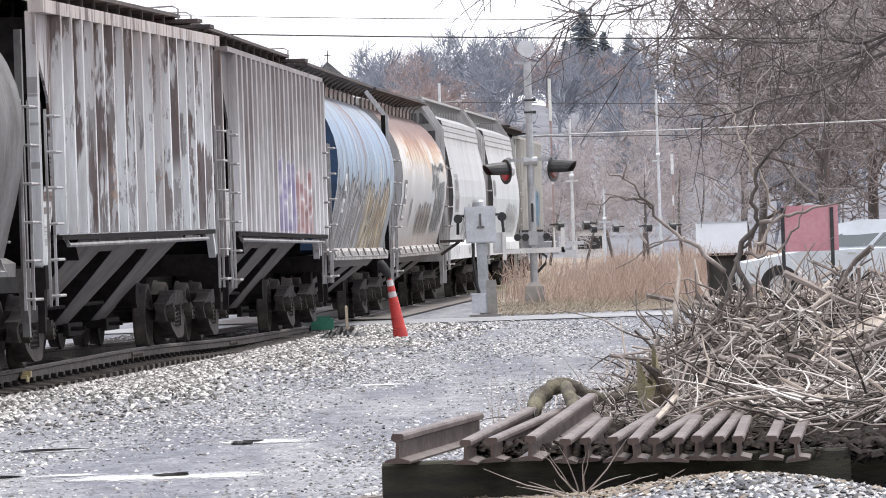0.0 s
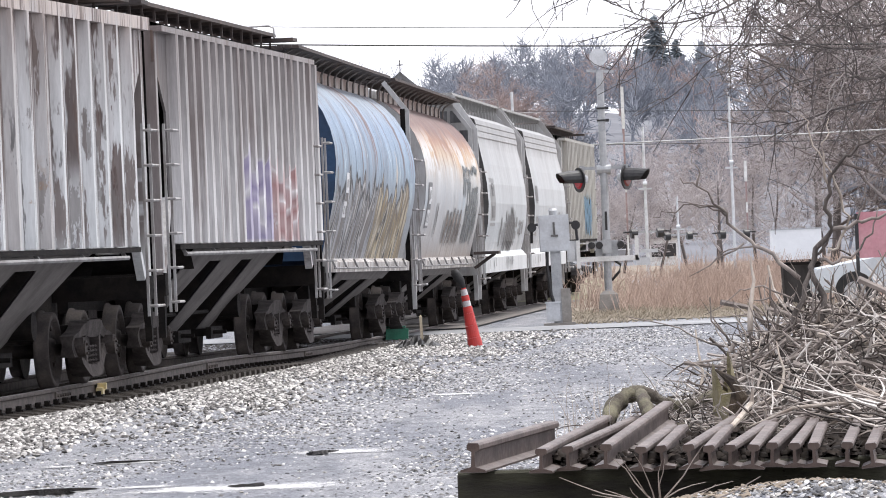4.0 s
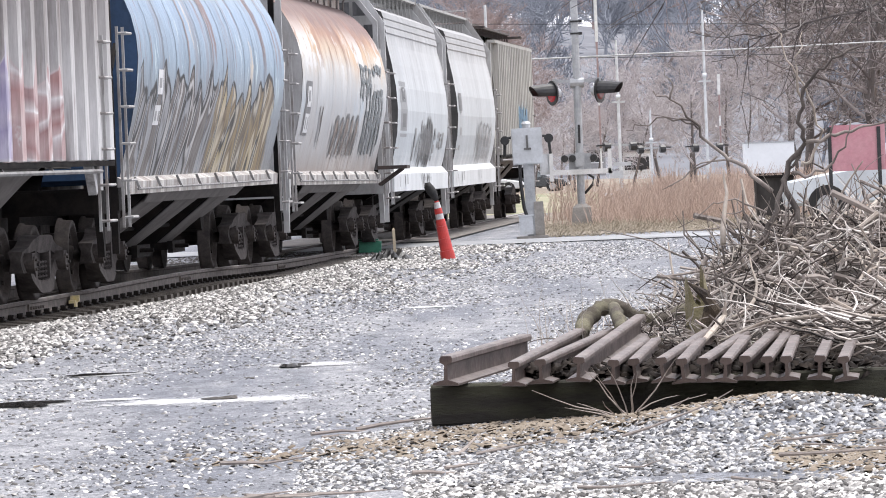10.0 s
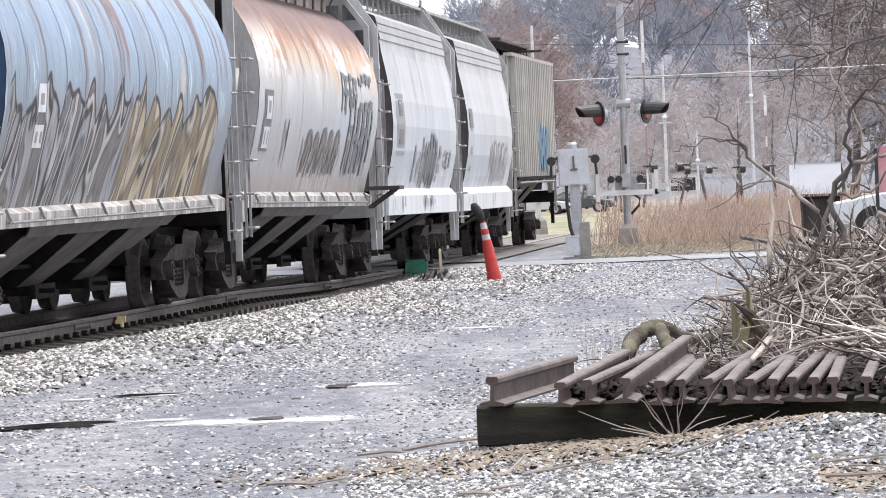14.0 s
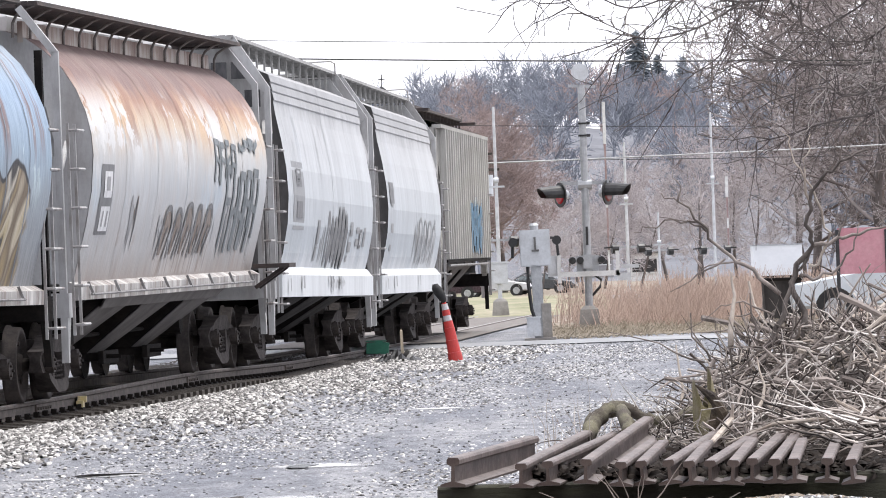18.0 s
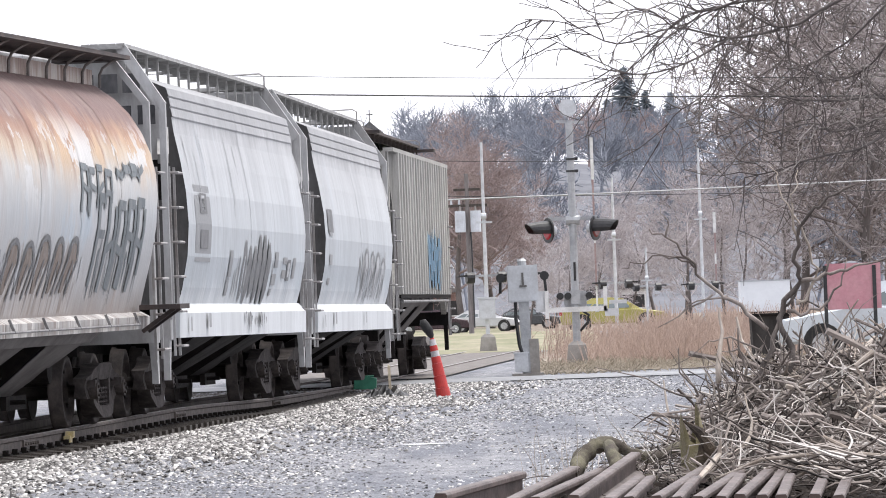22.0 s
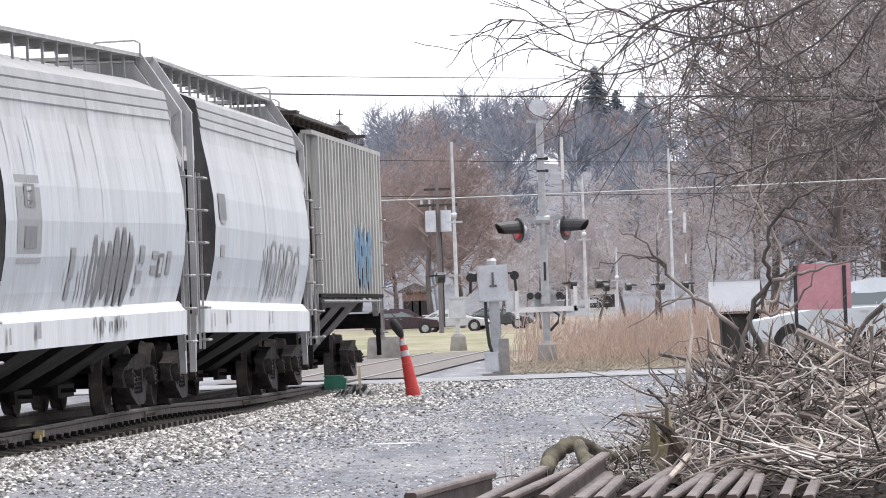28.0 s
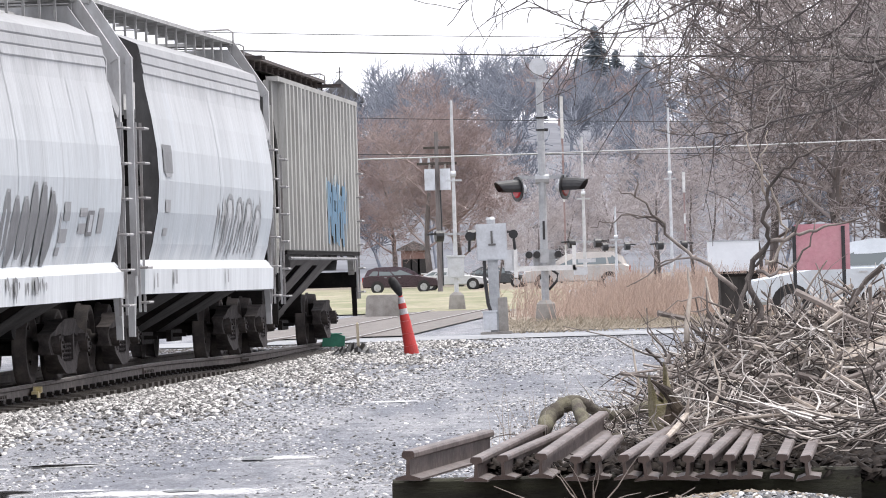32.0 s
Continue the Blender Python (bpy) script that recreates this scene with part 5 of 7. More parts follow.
panel_ink = flat_paint("grey_overpaint", (0.27, 0.275, 0.28))
dusk_ink = flat_paint("worn_blue_grey_spray_paint", (0.15, 0.17, 0.18))
white_ink = flat_paint("white_spray_paint", (0.75, 0.75, 0.75))
cyan_ink = flat_paint("pale_cyan_paint", (0.42, 0.56, 0.60))


def side_x(prof, z):
    return profile_x(prof, z) if prof else 1.586


def stroke(shape, prof, path, off):
    """A painted stroke on the near side: path of (y, z, width along the wagon)."""
    rows = []
    for (y0, z0, w0), (y1, z1, w1) in zip(path, path[1:]):
        n = 4
        for k in range(n + (1 if (y1, z1, w1) == path[-1] else 0)):
            t = k / n
            y, z, w = y0 + (y1 - y0) * t, z0 + (z1 - z0) * t, w0 + (w1 - w0) * t
            rows.append([(side_x(prof, z) + off, y - w / 2, z), (side_x(prof, z) + off, y + w / 2, z)])
    shape.loft(rows)


def plate(car, prof, y, z, w, h, mat, off=0.008, label=""):
    s = Shape()
    stroke(s, prof, [(y, z, w), (y, z + h, w)], off)
    return part("painted_panel", s, mat, car, label)


def blobs(car, prof, y0, y1, z0, z1, n, fill, edge, seed, lean=0.12, rim=0.07):
    """A row of rounded outlined shapes with a slit in each."""
    rnd = random.Random(seed)
    dark, pale = Shape(), Shape()
    w = (y1 - y0) / n
    for i in range(n):
        y, a, b = y0 + w * (i + 0.5), z0 + rnd.uniform(0, 0.12), z1 - rnd.uniform(0, 0.2)

        def oval(ww, a, b, off, s, n=8):
            stroke(s, prof, [(y + lean * (k / n - 0.5), a + (b - a) * k / n, max(0.02, ww * math.sin(math.pi * min(0.98, max(0.02, k / n))) ** 0.45)) for k in range(n + 1)], off + 0.0004 * (i % 3))

        oval(w * 0.96, a, b, 0.006 + 0.003 * i, dark)
        oval(w * 0.96 - 2 * rim, a + rim, b - rim, 0.007 + 0.003 * i, pale)
    tagged(part("graffiti_outline", dark, edge, car), kind="stuff")
    tagged(part("graffiti_fill", pale, fill, car), kind="stuff")


def streaks(car, prof, y0, y1, z0, z1, n, mats, seed, w=(0.03, 0.14)):
    """Vertical runs of paint or rust, pointed at their lower ends."""
    rnd = random.Random(seed)
    by = {}
    for i in range(n):
        y, b = rnd.uniform(y0, y1), z1 - rnd.random() * (z1 - z0) * 0.3
        a = z0 + rnd.random() * (z1 - z0) * 0.5
        ww = rnd.uniform(*w)
        stroke(by.setdefault(rnd.choice(mats), Shape()), prof, [(y, a, 0.01), (y + 0.01, a + (b - a) * 0.4, ww * 0.7), (y, a + (b - a) * 0.8, ww), (y, b, ww * 0.5)], 0.005 + 0.0002 * i)
    for mat, s in by.items():
        tagged(part("paint_run", s, mat, car), kind="stuff")


def ribbon(shape, prof, path, width, off):
    """A spray-can line of even width along a path of (y, z) on the near side."""
    pts = []
    for (y0, z0), (y1, z1) in zip(path, path[1:]):
        n = max(1, int(math.hypot(y1 - y0, z1 - z0) / 0.12))
        pts += [(y0 + (y1 - y0) * k / n, z0 + (z1 - z0) * k / n) for k in range(n)]
    pts.append(path[-1])
    rows = []
    for i, (y, z) in enumerate(pts):
        (ya, za), (yb, zb) = pts[max(0, i - 1)], pts[min(len(pts) - 1, i + 1)]
        d = math.hypot(yb - ya, zb - za) or 1.0
        ny, nz = -(zb - za) / d * width / 2, (yb - ya) / d * width / 2
        rows.append([(side_x(prof, z + k * nz) + off, y + k * ny, z + k * nz) for k in (-1, 1)])
    shape.loft(rows)


def arches(car, prof, y0, y1, z0, z1, n, edge, fill, seed):
    """Leaning rounded letter shapes, an outline over a thin fill, running out downwards."""
    rnd = random.Random(seed)
    line, inner = Shape(), Shape()
    w = (y1 - y0) / n
    for i in range(n):
        y, zt, lean = y0 + w * (i + 0.5), z1 - rnd.uniform(0, 0.18) * (z1 - z0), rnd.uniform(0.15, 0.45) * (z1 - z0)
        r = w * rnd.uniform(0.30, 0.42)
        rise = min(0.35 * (zt - z0), 1.2 * r)
        arc = [(y + r * math.cos(a), zt - rise + rise * math.sin(a)) for a in [math.pi * k / 8 for k in range(9)]]
        path = [(y + r * 0.9 - lean, z0 + rnd.uniform(0, 0.1))] + arc + [(y - r * 0.9 - lean, z0 + rnd.uniform(0, 0.15))]
        ribbon(line, prof, path, 0.07, 0.012 + 0.0006 * i)
        stroke(inner, prof, [(y - lean, z0 + 0.1, r * 0.5), (y - lean * 0.5, (z0 + zt) / 2, r * 1.1), (y, zt - rise, r * 1.5), (y, zt - 0.05, r * 0.8)], 0.008 + 0.0004 * i)
        ribbon(line, prof, [(y - lean * 0.6, z0 + 0.2), (y - lean * 0.2, (z0 + zt) / 2), (y + 0.1 * r, zt - rise)], 0.05, 0.014 + 0.0006 * i)
    tagged(part("graffiti_fill", inner, fill, car), kind="stuff")
    tagged(part("graffiti_outline", line, edge, car), kind="stuff")


def blocks(car, prof, y0, y1, z0, z1, n, mat, seed, width):
    """Upright block shapes of two or three strokes each, worn through in places."""
    rnd = random.Random(seed)
    s = Shape()
    w = (y1 - y0) / n
    for i in range(n):
        a, b = y0 + w * i + width * 0.5, y0 + w * (i + 1) - width * 0.7
        lo, hi, mid = z0 + rnd.uniform(0, 0.12), z1 - rnd.uniform(0, 0.12), z0 + (z1 - z0) * rnd.uniform(0.4, 0.6)
        o = 0.012 + 0.0008 * i
        ribbon(s, prof, [(a - 0.05, lo), (a + 0.05, hi)], width, o)
        if rnd.random() < 0.7:
            ribbon(s, prof, [(a, hi - width * 0.3), (b, hi - width * 0.4)], width * 0.7, o + 0.0002)
        ribbon(s, prof, [(a, mid), (b, mid + rnd.uniform(-0.1, 0.1))], width * 0.6, o + 0.0004)
        if rnd.random() < 0.8:
            ribbon(s, prof, [(b, lo + rnd.uniform(0, 0.3) * (hi - lo)), (b + 0.04, hi - rnd.uniform(0, 0.2) * (hi - lo))], width * 0.9, o + 0.0006)
    tagged(part("graffiti_scrawl", s, mat, car), kind="stuff")


for y, z, w, h, mat in ((-5.0, 2.32, 0.42, 0.30, white_ink), (-5.0, 1.95, 0.5, 0.24, white_ink), (-5.0, 2.40, 0.2, 0.12, grey_ink), (-5.1, 2.0, 0.12, 0.12, grey_ink), (-4.85, 2.0, 0.12, 0.12, grey_ink)):
    plate(car_blue, ROUND, y, z, w, h, mat, 0.006 if mat is white_ink else 0.009)
p = plate(car_tan, ROUND, -6.2, 1.86, 0.9, 0.80, slate_ink, label="dark rectangular panel")
for y, z, w, h in ((-6.15, 2.28, 0.55, 0.30), (-6.15, 1.90, 0.65, 0.28)):
    plate(car_tan, ROUND, y, z, w, h, white_ink, 0.012)
for y, z, w, h in ((-6.15, 2.36, 0.25, 0.16), (-6.3, 1.95, 0.1, 0.18), (-6.0, 1.95, 0.1, 0.18)):
    plate(car_tan, ROUND, y, z, w, h, grey_ink, 0.016)
arches(car_tan, ROUND, -1.5, 2.9, 1.50, 2.24, 5, slate_ink, brown_ink, 61)
streaks(car_tan, ROUND, -2.0, 3.2, 1.5, 2.1, 18, [grey_ink, brown_ink, pale_ink], 67, (0.05, 0.16))
blocks(car_tan, ROUND, 3.7, 6.9, 1.55, 2.75, 5, dusk_ink, 62, 0.17)
streaks(car_tan, ROUND, 3.6, 6.9, 1.4, 2.2, 14, [dusk_ink, pale_ink, grey_ink], 88, (0.04, 0.14))
blocks(car_tan, ROUND, 2.6, 4.6, 2.45, 3.1, 4, dusk_ink, 63, 0.12)
blocks(car_tan, ROUND, 4.9, 6.9, 2.85, 3.12, 4, dusk_ink, 68, 0.14)
streaks(car_tan, ROUND, -4.3, -3.7, 1.6, 2.35, 9, [grey_ink, brown_ink, ink], 64, (0.05, 0.14))
p = plate(car_w1, BOWED, -5.0, 1.93, 1.6, 0.98, panel_ink, 0.005, "faded grey rectangular panel")
for y, z, w, h, mat in ((-4.95, 2.55, 0.7, 0.26, slate_ink), (-4.95, 2.58, 0.3, 0.2, pale_ink), (-4.95, 2.1, 0.8, 0.24, slate_ink), (5.6, 1.75, 0.35, 0.3, grey_ink), (4.4, 1.75, 0.5, 0.12, grey_ink), (4.4, 1.95, 0.5, 0.1, grey_ink)):
    plate(car_w1, BOWED, y, z, w, h, mat, 0.010)
blobs(car_w1, BOWED, -0.7, 2.5, 1.38, 2.38, 6, slate_ink, panel_ink, 71, 0.14, 0.035)
streaks(car_w1, BOWED, -0.7, 2.5, 1.37, 2.0, 14, [pale_ink, paint_white], 80, (0.06, 0.16))
for y, z, w, h, mat in ((-2.0, 1.75, 0.35, 0.35, panel_ink), (-2.1, 1.5, 0.3, 0.2, panel_ink), (3.3, 1.9, 0.4, 0.22, panel_ink), (3.2, 1.65, 0.5, 0.16, grey_ink), (3.0, 1.5, 0.25, 0.1, grey_ink), (4.9, 1.72, 0.42, 0.3, slate_ink), (4.9, 1.77, 0.22, 0.2, pale_ink)):
    plate(car_w1, BOWED, y, z, w, h, mat, 0.012 if mat is not pale_ink else 0.015)
streaks(car_w1, BOWED, -0.5, 2.4, 1.40, 2.3, 12, [slate_ink, paint_white], 77, (0.04, 0.1))
streaks(car_w1, BOWED, -1.2, 3.4, 1.40, 2.1, 14, [grey_ink, pale_ink], 75, (0.03, 0.1))
streaks(car_w1, None, -0.6, 2.2, 0.99, 1.30, 16, [grey_ink, slate_ink], 72, (0.08, 0.2))
streaks(car_w1, BOWED, -6, 6, 2.4, 3.7, 14, [pale_ink, grey_ink], 76, (0.01, 0.05))
streaks(car_w1, BOWED, -3.0, -1.0, 1.42, 1.95, 8, [pale_ink, grey_ink], 73)
for y, z, w, h, mat in ((-5.2, 2.45, 0.55, 0.28, grey_ink), (-5.2, 2.0, 0.5, 0.16, grey_ink), (-5.2, 1.7, 0.4, 0.1, grey_ink)):
    plate(car_w2, BOWED, y, z, w, h, mat, 0.010)
arches(car_w2, BOWED, 1.0, 5.6, 1.40, 2.3, 4, panel_ink, pale_ink, 87)
plate(car_w2, BOWED, -5.2, 2.5, 0.9, 0.36, slate_ink, 0.012)
streaks(car_w2, BOWED, 0.2, 6.0, 1.42, 2.3, 30, [pale_ink, grey_ink, silver_ink], 74, (0.04, 0.16))
for car, n in ((car_w1, 6), (car_w2, 7)):
    for k in (0, 1, 4):
        plate(car, None, -6.4 + 1.9 * k, 1.05 + 0.04 * (k % 3), 0.14 + 0.1 * (k % 2), 0.18, grey_ink, 0.022)
blocks(car_g, None, 0.6, 4.4, 1.62, 2.75, 4, blue_ink, 81, 0.34)
streaks(car_g, None, 0.4, 4.6, 1.6, 2.9, 14, [blue_ink, cyan_ink], 81, (0.06, 0.2))
# numbers on the end sheet of the first white wagon stand as plain bars
ye = -(16.6 / 2 - 0.42 - 0.5) - 0.012
for x, z in ((0.50, 4.04), (0.80, 4.04), (1.08, 4.04), (0.66, 3.64), (0.96, 3.64), (1.26, 3.64)):
    part("stencil_bar", Shape().box(x - 0.11, x + 0.11, ye - 0.004, ye, z, z + 0.24), ink, car_w1, "black stencilled bar")
s = Shape().box(1.5, 2.0, 7.0, 7.7, 1.36, 1.42).bar((1.5, 7.2, 1.1), (1.9, 7.2, 1.37), 0.05).bar((1.5, 7.6, 1.1), (1.9, 7.6, 1.37), 0.05)
part("brake_step", s, roof_rust, car_tan, "rusty brake platform")
# ---- stack of old rails on timbers ----
old_rail = worn("old_brown_rail_steel", (0.10, 0.078, 0.071), (0.175, 0.14, 0.128), 2.5, rough=0.58, bump=0.08)
rot_steel = worn("dark_rust_end", (0.075, 0.052, 0.045), (0.12, 0.09, 0.075), 9, rough=0.9)
timber = worn("mossy_dark_timber", (0.025, 0.022, 0.018), (0.055, 0.054, 0.032), 2.5, (0.6, 4, 3), rough=0.95, bump=0.6)
for x0, x1, d, z, h, turn in ((-0.18, 2.55, 36.05, 0.19, 0.145, 0.8), (0.5, 3.2, 39.4, 0.16, 0.175, -1.2), (1.6, 3.2, 36.6, 0.15, 0.12, 3)):
    m = thing("timber_sleeper", pose((x0 + x1) / 2, d, z, 0, 0, turn), "dark mossy timber bearer under the stacked rails", "timber", "timber bearers under the rails")
    w = (x1 - x0) / 2
    part("beam", Shape().prism([(-0.11, -0.09), (0.11, -0.09), (0.12, -0.08), (0.12, h - 0.015), (0.105, h), (-0.105, h), (-0.12, h - 0.015), (-0.12, -0.08)], -w, w, Matrix.Rotation(radians(-90), 4, "Z")), timber, m)
    part("end_grain", Shape().box(-w - 0.004, -w, -0.10, 0.10, -0.07, h - 0.02), tie_wood, m, "cracked end grain")
# litter coloured near black to paint the shadow between the rails
shade_litter = worn("shade_dark_litter", (0.014, 0.011, 0.01), (0.04, 0.031, 0.026), 8, rough=0.95, spec=0.2)
OLD_RAIL = [(px * 0.92, pz * 0.83) for px, pz in RAIL]
rnd = random.Random(12)
STACK = [(-0.09, 0.50, 3.4), (0.30, 0.57, 5.0), (0.46, 0.58, 5.2), (0.67, 0.55, 4.6), (0.87, 0.45, 3.4), (1.01, 0.45, 3.2), (1.16, 0.52, 5.2), (1.28, 0.42, 3.0), (1.39, 0.56, 4.6), (1.51, 0.46, 3.3), (1.63, 0.50, 4.4), (1.76, 0.50, 4.8), (1.87, 0.40, 3.0), (2.06, 0.46, 5.0), (2.21, 0.46, 5.2)]
for i, (x, dx, length) in enumerate(STACK):
    z = 0.338 - 0.024 * x + rnd.uniform(0, 0.012)
    a = math.degrees(math.atan2(dx, 5.5 if i else 3.4)) + rnd.uniform(-0.5, 0.5)
    m = thing("old_rail", pose(x, 35.5 + rnd.uniform(-0.15, 0.15), z + (0.02 if i == 3 else 0.0), 1.35 if i == 3 else 0.25 + rnd.uniform(-0.15, 0.3), rnd.uniform(-6, 6) if i else 2, -a), "short length of rusty brown rail stacked on timbers", "rail", "stacked old rails")
    part("rail_bar", Shape().prism(OLD_RAIL if i else RAIL, 0, length), old_rail, m)
    part("sawn_end", Shape().prism([(px * 0.96, 0.004 + pz * 0.96) for px, pz in (OLD_RAIL if i else RAIL)], -0.003, 0.0), rot_steel, m, "dark sawn end")
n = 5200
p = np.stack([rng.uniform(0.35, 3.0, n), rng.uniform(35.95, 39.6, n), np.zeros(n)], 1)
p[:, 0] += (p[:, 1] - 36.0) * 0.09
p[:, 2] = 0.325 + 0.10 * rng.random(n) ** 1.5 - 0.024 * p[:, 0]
stones("rail_litter", p, rng.uniform(0.03, 0.09, n), "leaves and twigs packed between the stacked rails, near black as painted shade", shade_litter, 0.6)
n = 2600
p = np.stack([rng.normal(0.6, 0.8, n), rng.normal(34.9, 0.45, n), np.zeros(n)], 1)
p[:, 2] = [heap_z(x, d) + 0.006 for x, d, _ in p]
stones("bark_litter", p, rng.uniform(0.015, 0.06, n), "brown bark chips and leaf litter below the rail stack", litter, 0.3)
p = np.stack([rng.uniform(1.6, 4.2, n), rng.normal(31.9, 0.5, n), np.zeros(n)], 1)
p[:, 2] = [heap_z(x, d) + 0.006 for x, d, _ in p]
stones("bark_litter", p, rng.uniform(0.015, 0.06, n), "brown bark chips and leaf litter strewn over the stone heap", litter, 0.3)
# ---- brush, logs and saplings ----
bark_grey = material("grey_brown_bark", (0.3, 0.26, 0.22), 0.9)
gi = bark_grey.node_tree.nodes.new("ShaderNodeNewGeometry")
bc = ramp(bark_grey, gi.outputs["Random Per Island"], [(0.0, (0.022, 0.018, 0.016)), (0.35, (0.11, 0.088, 0.077)), (0.62, (0.36, 0.312, 0.28)), (1.0, (0.80, 0.75, 0.70))])
bg_n = noise_of(bark_grey, 18, (1, 1, 1), 4)
finish(bark_grey, mix(bark_grey, 0.5, bc, ramp(bark_grey, bg_n, [(0.3, 0.45), (0.65, 1.0)]), "MULTIPLY"), None, bg_n, 0.5, 0.01)
pale_bark = worn("pale_peeled_bark", (0.50, 0.44, 0.38), (0.33, 0.27, 0.22), 6, (1, 1, 0.4), rough=0.85, bump=0.4)
sap_bark = worn("grey_sapling_bark", (0.13, 0.108, 0.096), (0.34, 0.295, 0.265), 7, (1, 1, 0.5), rough=0.9)
mossy = worn("mossy_bark", (0.085, 0.07, 0.055), (0.19, 0.175, 0.115), 6, rough=0.95, bump=0.8)
dark_stem = worn("dark_wet_sapling_bark", (0.055, 0.045, 0.04), (0.17, 0.145, 0.13), 8, (1, 1, 0.5), rough=0.9, bump=0.5)
stump_moss = worn("yellow_green_mossy_bark", (0.24, 0.21, 0.11), (0.30, 0.26, 0.19), 7, rough=0.95, bump=0.8)
rot = worn("rotten_dark_wood", (0.04, 0.03, 0.024), (0.12, 0.09, 0.06), 8, rough=0.95, bump=0.8)


def brush_top(x):
    return float(np.interp(x, [1.0, 1.45, 1.8, 2.3, 2.8, 3.4, 4.5, 6.5], [0.1, 0.5, 0.86, 1.08, 1.12, 1.12, 1.15, 0.4]))


def crooked(rnd, p, d, length, r, n=5, kink=0.25):
    pts, q = [Vector(p)], Vector(d).normalized()
    for _ in range(n):
        q = (q + Vector((rnd.gauss(0, kink), rnd.gauss(0, kink), rnd.gauss(0, kink * 0.7)))).normalized()
        pts.append(pts[-1] + q * length / n)
    return pts, [r * (1 - 0.75 * k / n) for k in range(n + 1)]


# brown litter made darker so the heap's gaps look shaded
brush_floor = worn("gap_shade_brown_litter", (0.035, 0.027, 0.022), (0.085, 0.067, 0.055), 6, rough=0.95, bump=0.8)
pile = thing("brush_pile", pose(0, 0, 0), "heap of cut grey branches and twigs beside the rails", "brush pile")
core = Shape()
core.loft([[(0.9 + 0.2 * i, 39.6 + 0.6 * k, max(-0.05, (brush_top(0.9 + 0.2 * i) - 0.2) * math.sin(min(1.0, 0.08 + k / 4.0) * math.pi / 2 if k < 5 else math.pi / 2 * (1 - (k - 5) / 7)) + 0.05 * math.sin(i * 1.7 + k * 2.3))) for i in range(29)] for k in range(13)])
part("leaf_mat", core, brush_floor, pile, "matted brown twigs and leaves, darkened as shade in the gaps")
rnd = random.Random(31)


def laid(rnd, length, r, n, kink):
    """A branch lying in the heap: along its face, mostly across."""
    x = 1.35 + rnd.random() ** 0.8 * 4.0
    d = 39.2 + rnd.random() ** 1.1 * 4.5
    a = rnd.choice((rnd.gauss(0.25, 0.45), rnd.gauss(2.75, 0.4), rnd.uniform(0, math.tau)))
    pts, rs = crooked(rnd, (0, 0, 0), (math.cos(a), 0.4 * math.sin(a), rnd.gauss(0.05, 0.5)), length, r, n, kink)
    mid = pts[n // 2]
    z = max(0.08, brush_top(x) * (0.30 + 0.70 * min(1.0, (d - 38.8) / 2.6)) * rnd.uniform(0.86, 1.04))
    off = Vector((x, d, z)) - mid
    return [p + off for p in pts], rs, a


loose = Shape()
for k in range(2100):
    pts, rs, a = laid(rnd, rnd.uniform(0.2, 0.75), rnd.uniform(0.004, 0.011), 5, 0.42)
    loose.tube(pts, rs, 4, False)
for k in range(240):
    x, d = rnd.uniform(0.75, 1.75), rnd.uniform(39.8, 41.2)
    a = rnd.choice((0.0, math.pi)) + rnd.gauss(0, 0.6)
    pts, rs = crooked(rnd, (x, d, rnd.uniform(0.34, 0.30 + 0.28 * min(1.0, x - 0.55))), (math.cos(a), 0.3 * math.sin(a), rnd.gauss(0.25, 0.45)), rnd.uniform(0.12, 0.45), rnd.uniform(0.003, 0.007), 5, 0.4)
    loose.tube([Vector((q.x, q.y, max(0.3, q.z))) for q in pts], rs, 4, False)
for k in range(170):
    x, d = rnd.uniform(2.25, 3.7), rnd.uniform(37.2, 39.6)
    a = rnd.choice((0.2, 2.8)) + rnd.gauss(0, 0.5)
    pts, rs = crooked(rnd, (x, d, rnd.uniform(0.38, 0.62)), (math.cos(a), 0.4 * math.sin(a), rnd.gauss(0.0, 0.35)), rnd.uniform(0.25, 0.8), rnd.uniform(0.004, 0.012), 5, 0.3)
    loose.tube([Vector((q.x, q.y, max(0.36, q.z))) for q in pts], rs, 4, False)
tagged(part("twig_tangle", loose, bark_grey, pile, "tangled thin twigs"), kind="stuff")
for k in range(290):
    pts, rs, a = laid(rnd, rnd.uniform(0.4, 1.25), 0.008 + 0.017 * rnd.random() ** 1.6, 6, 0.32)
    s = Shape().tube(pts, rs, 6)
    q = pts[rnd.randint(2, 5)]
    t2, r2 = crooked(rnd, q, (math.cos(a) + rnd.gauss(0, 0.6), rnd.gauss(0, 0.3), rnd.gauss(0.2, 0.4)), rnd.uniform(0.15, 0.45), 0.007, 4)
    s.tube(t2, r2, 4, False)
    part("branch", s, rnd.choice((bark_grey, pale_bark, bark_grey, sap_bark)), pile)
# a long peeled branch across the front, and a board
s = Shape().tube([(1.65, 39.2, 0.42), (1.95, 39.1, 0.54), (2.4, 39.0, 0.57), (2.9, 39.0, 0.52), (3.5, 38.9, 0.40)], [0.008, 0.012, 0.014, 0.013, 0.009], 7)
part("peeled_branch", s, pale_bark, pile, "long pale peeled branch")
s = Shape().tube([(1.71, 39.5, 0.66), (1.70, 39.5, 0.57), (1.62, 39.3, 0.49), (1.52, 38.6, 0.44)], [0.010, 0.017, 0.02, 0.017], 7)
part("peeled_branch", s, pale_bark, pile, "short pale forked branch")
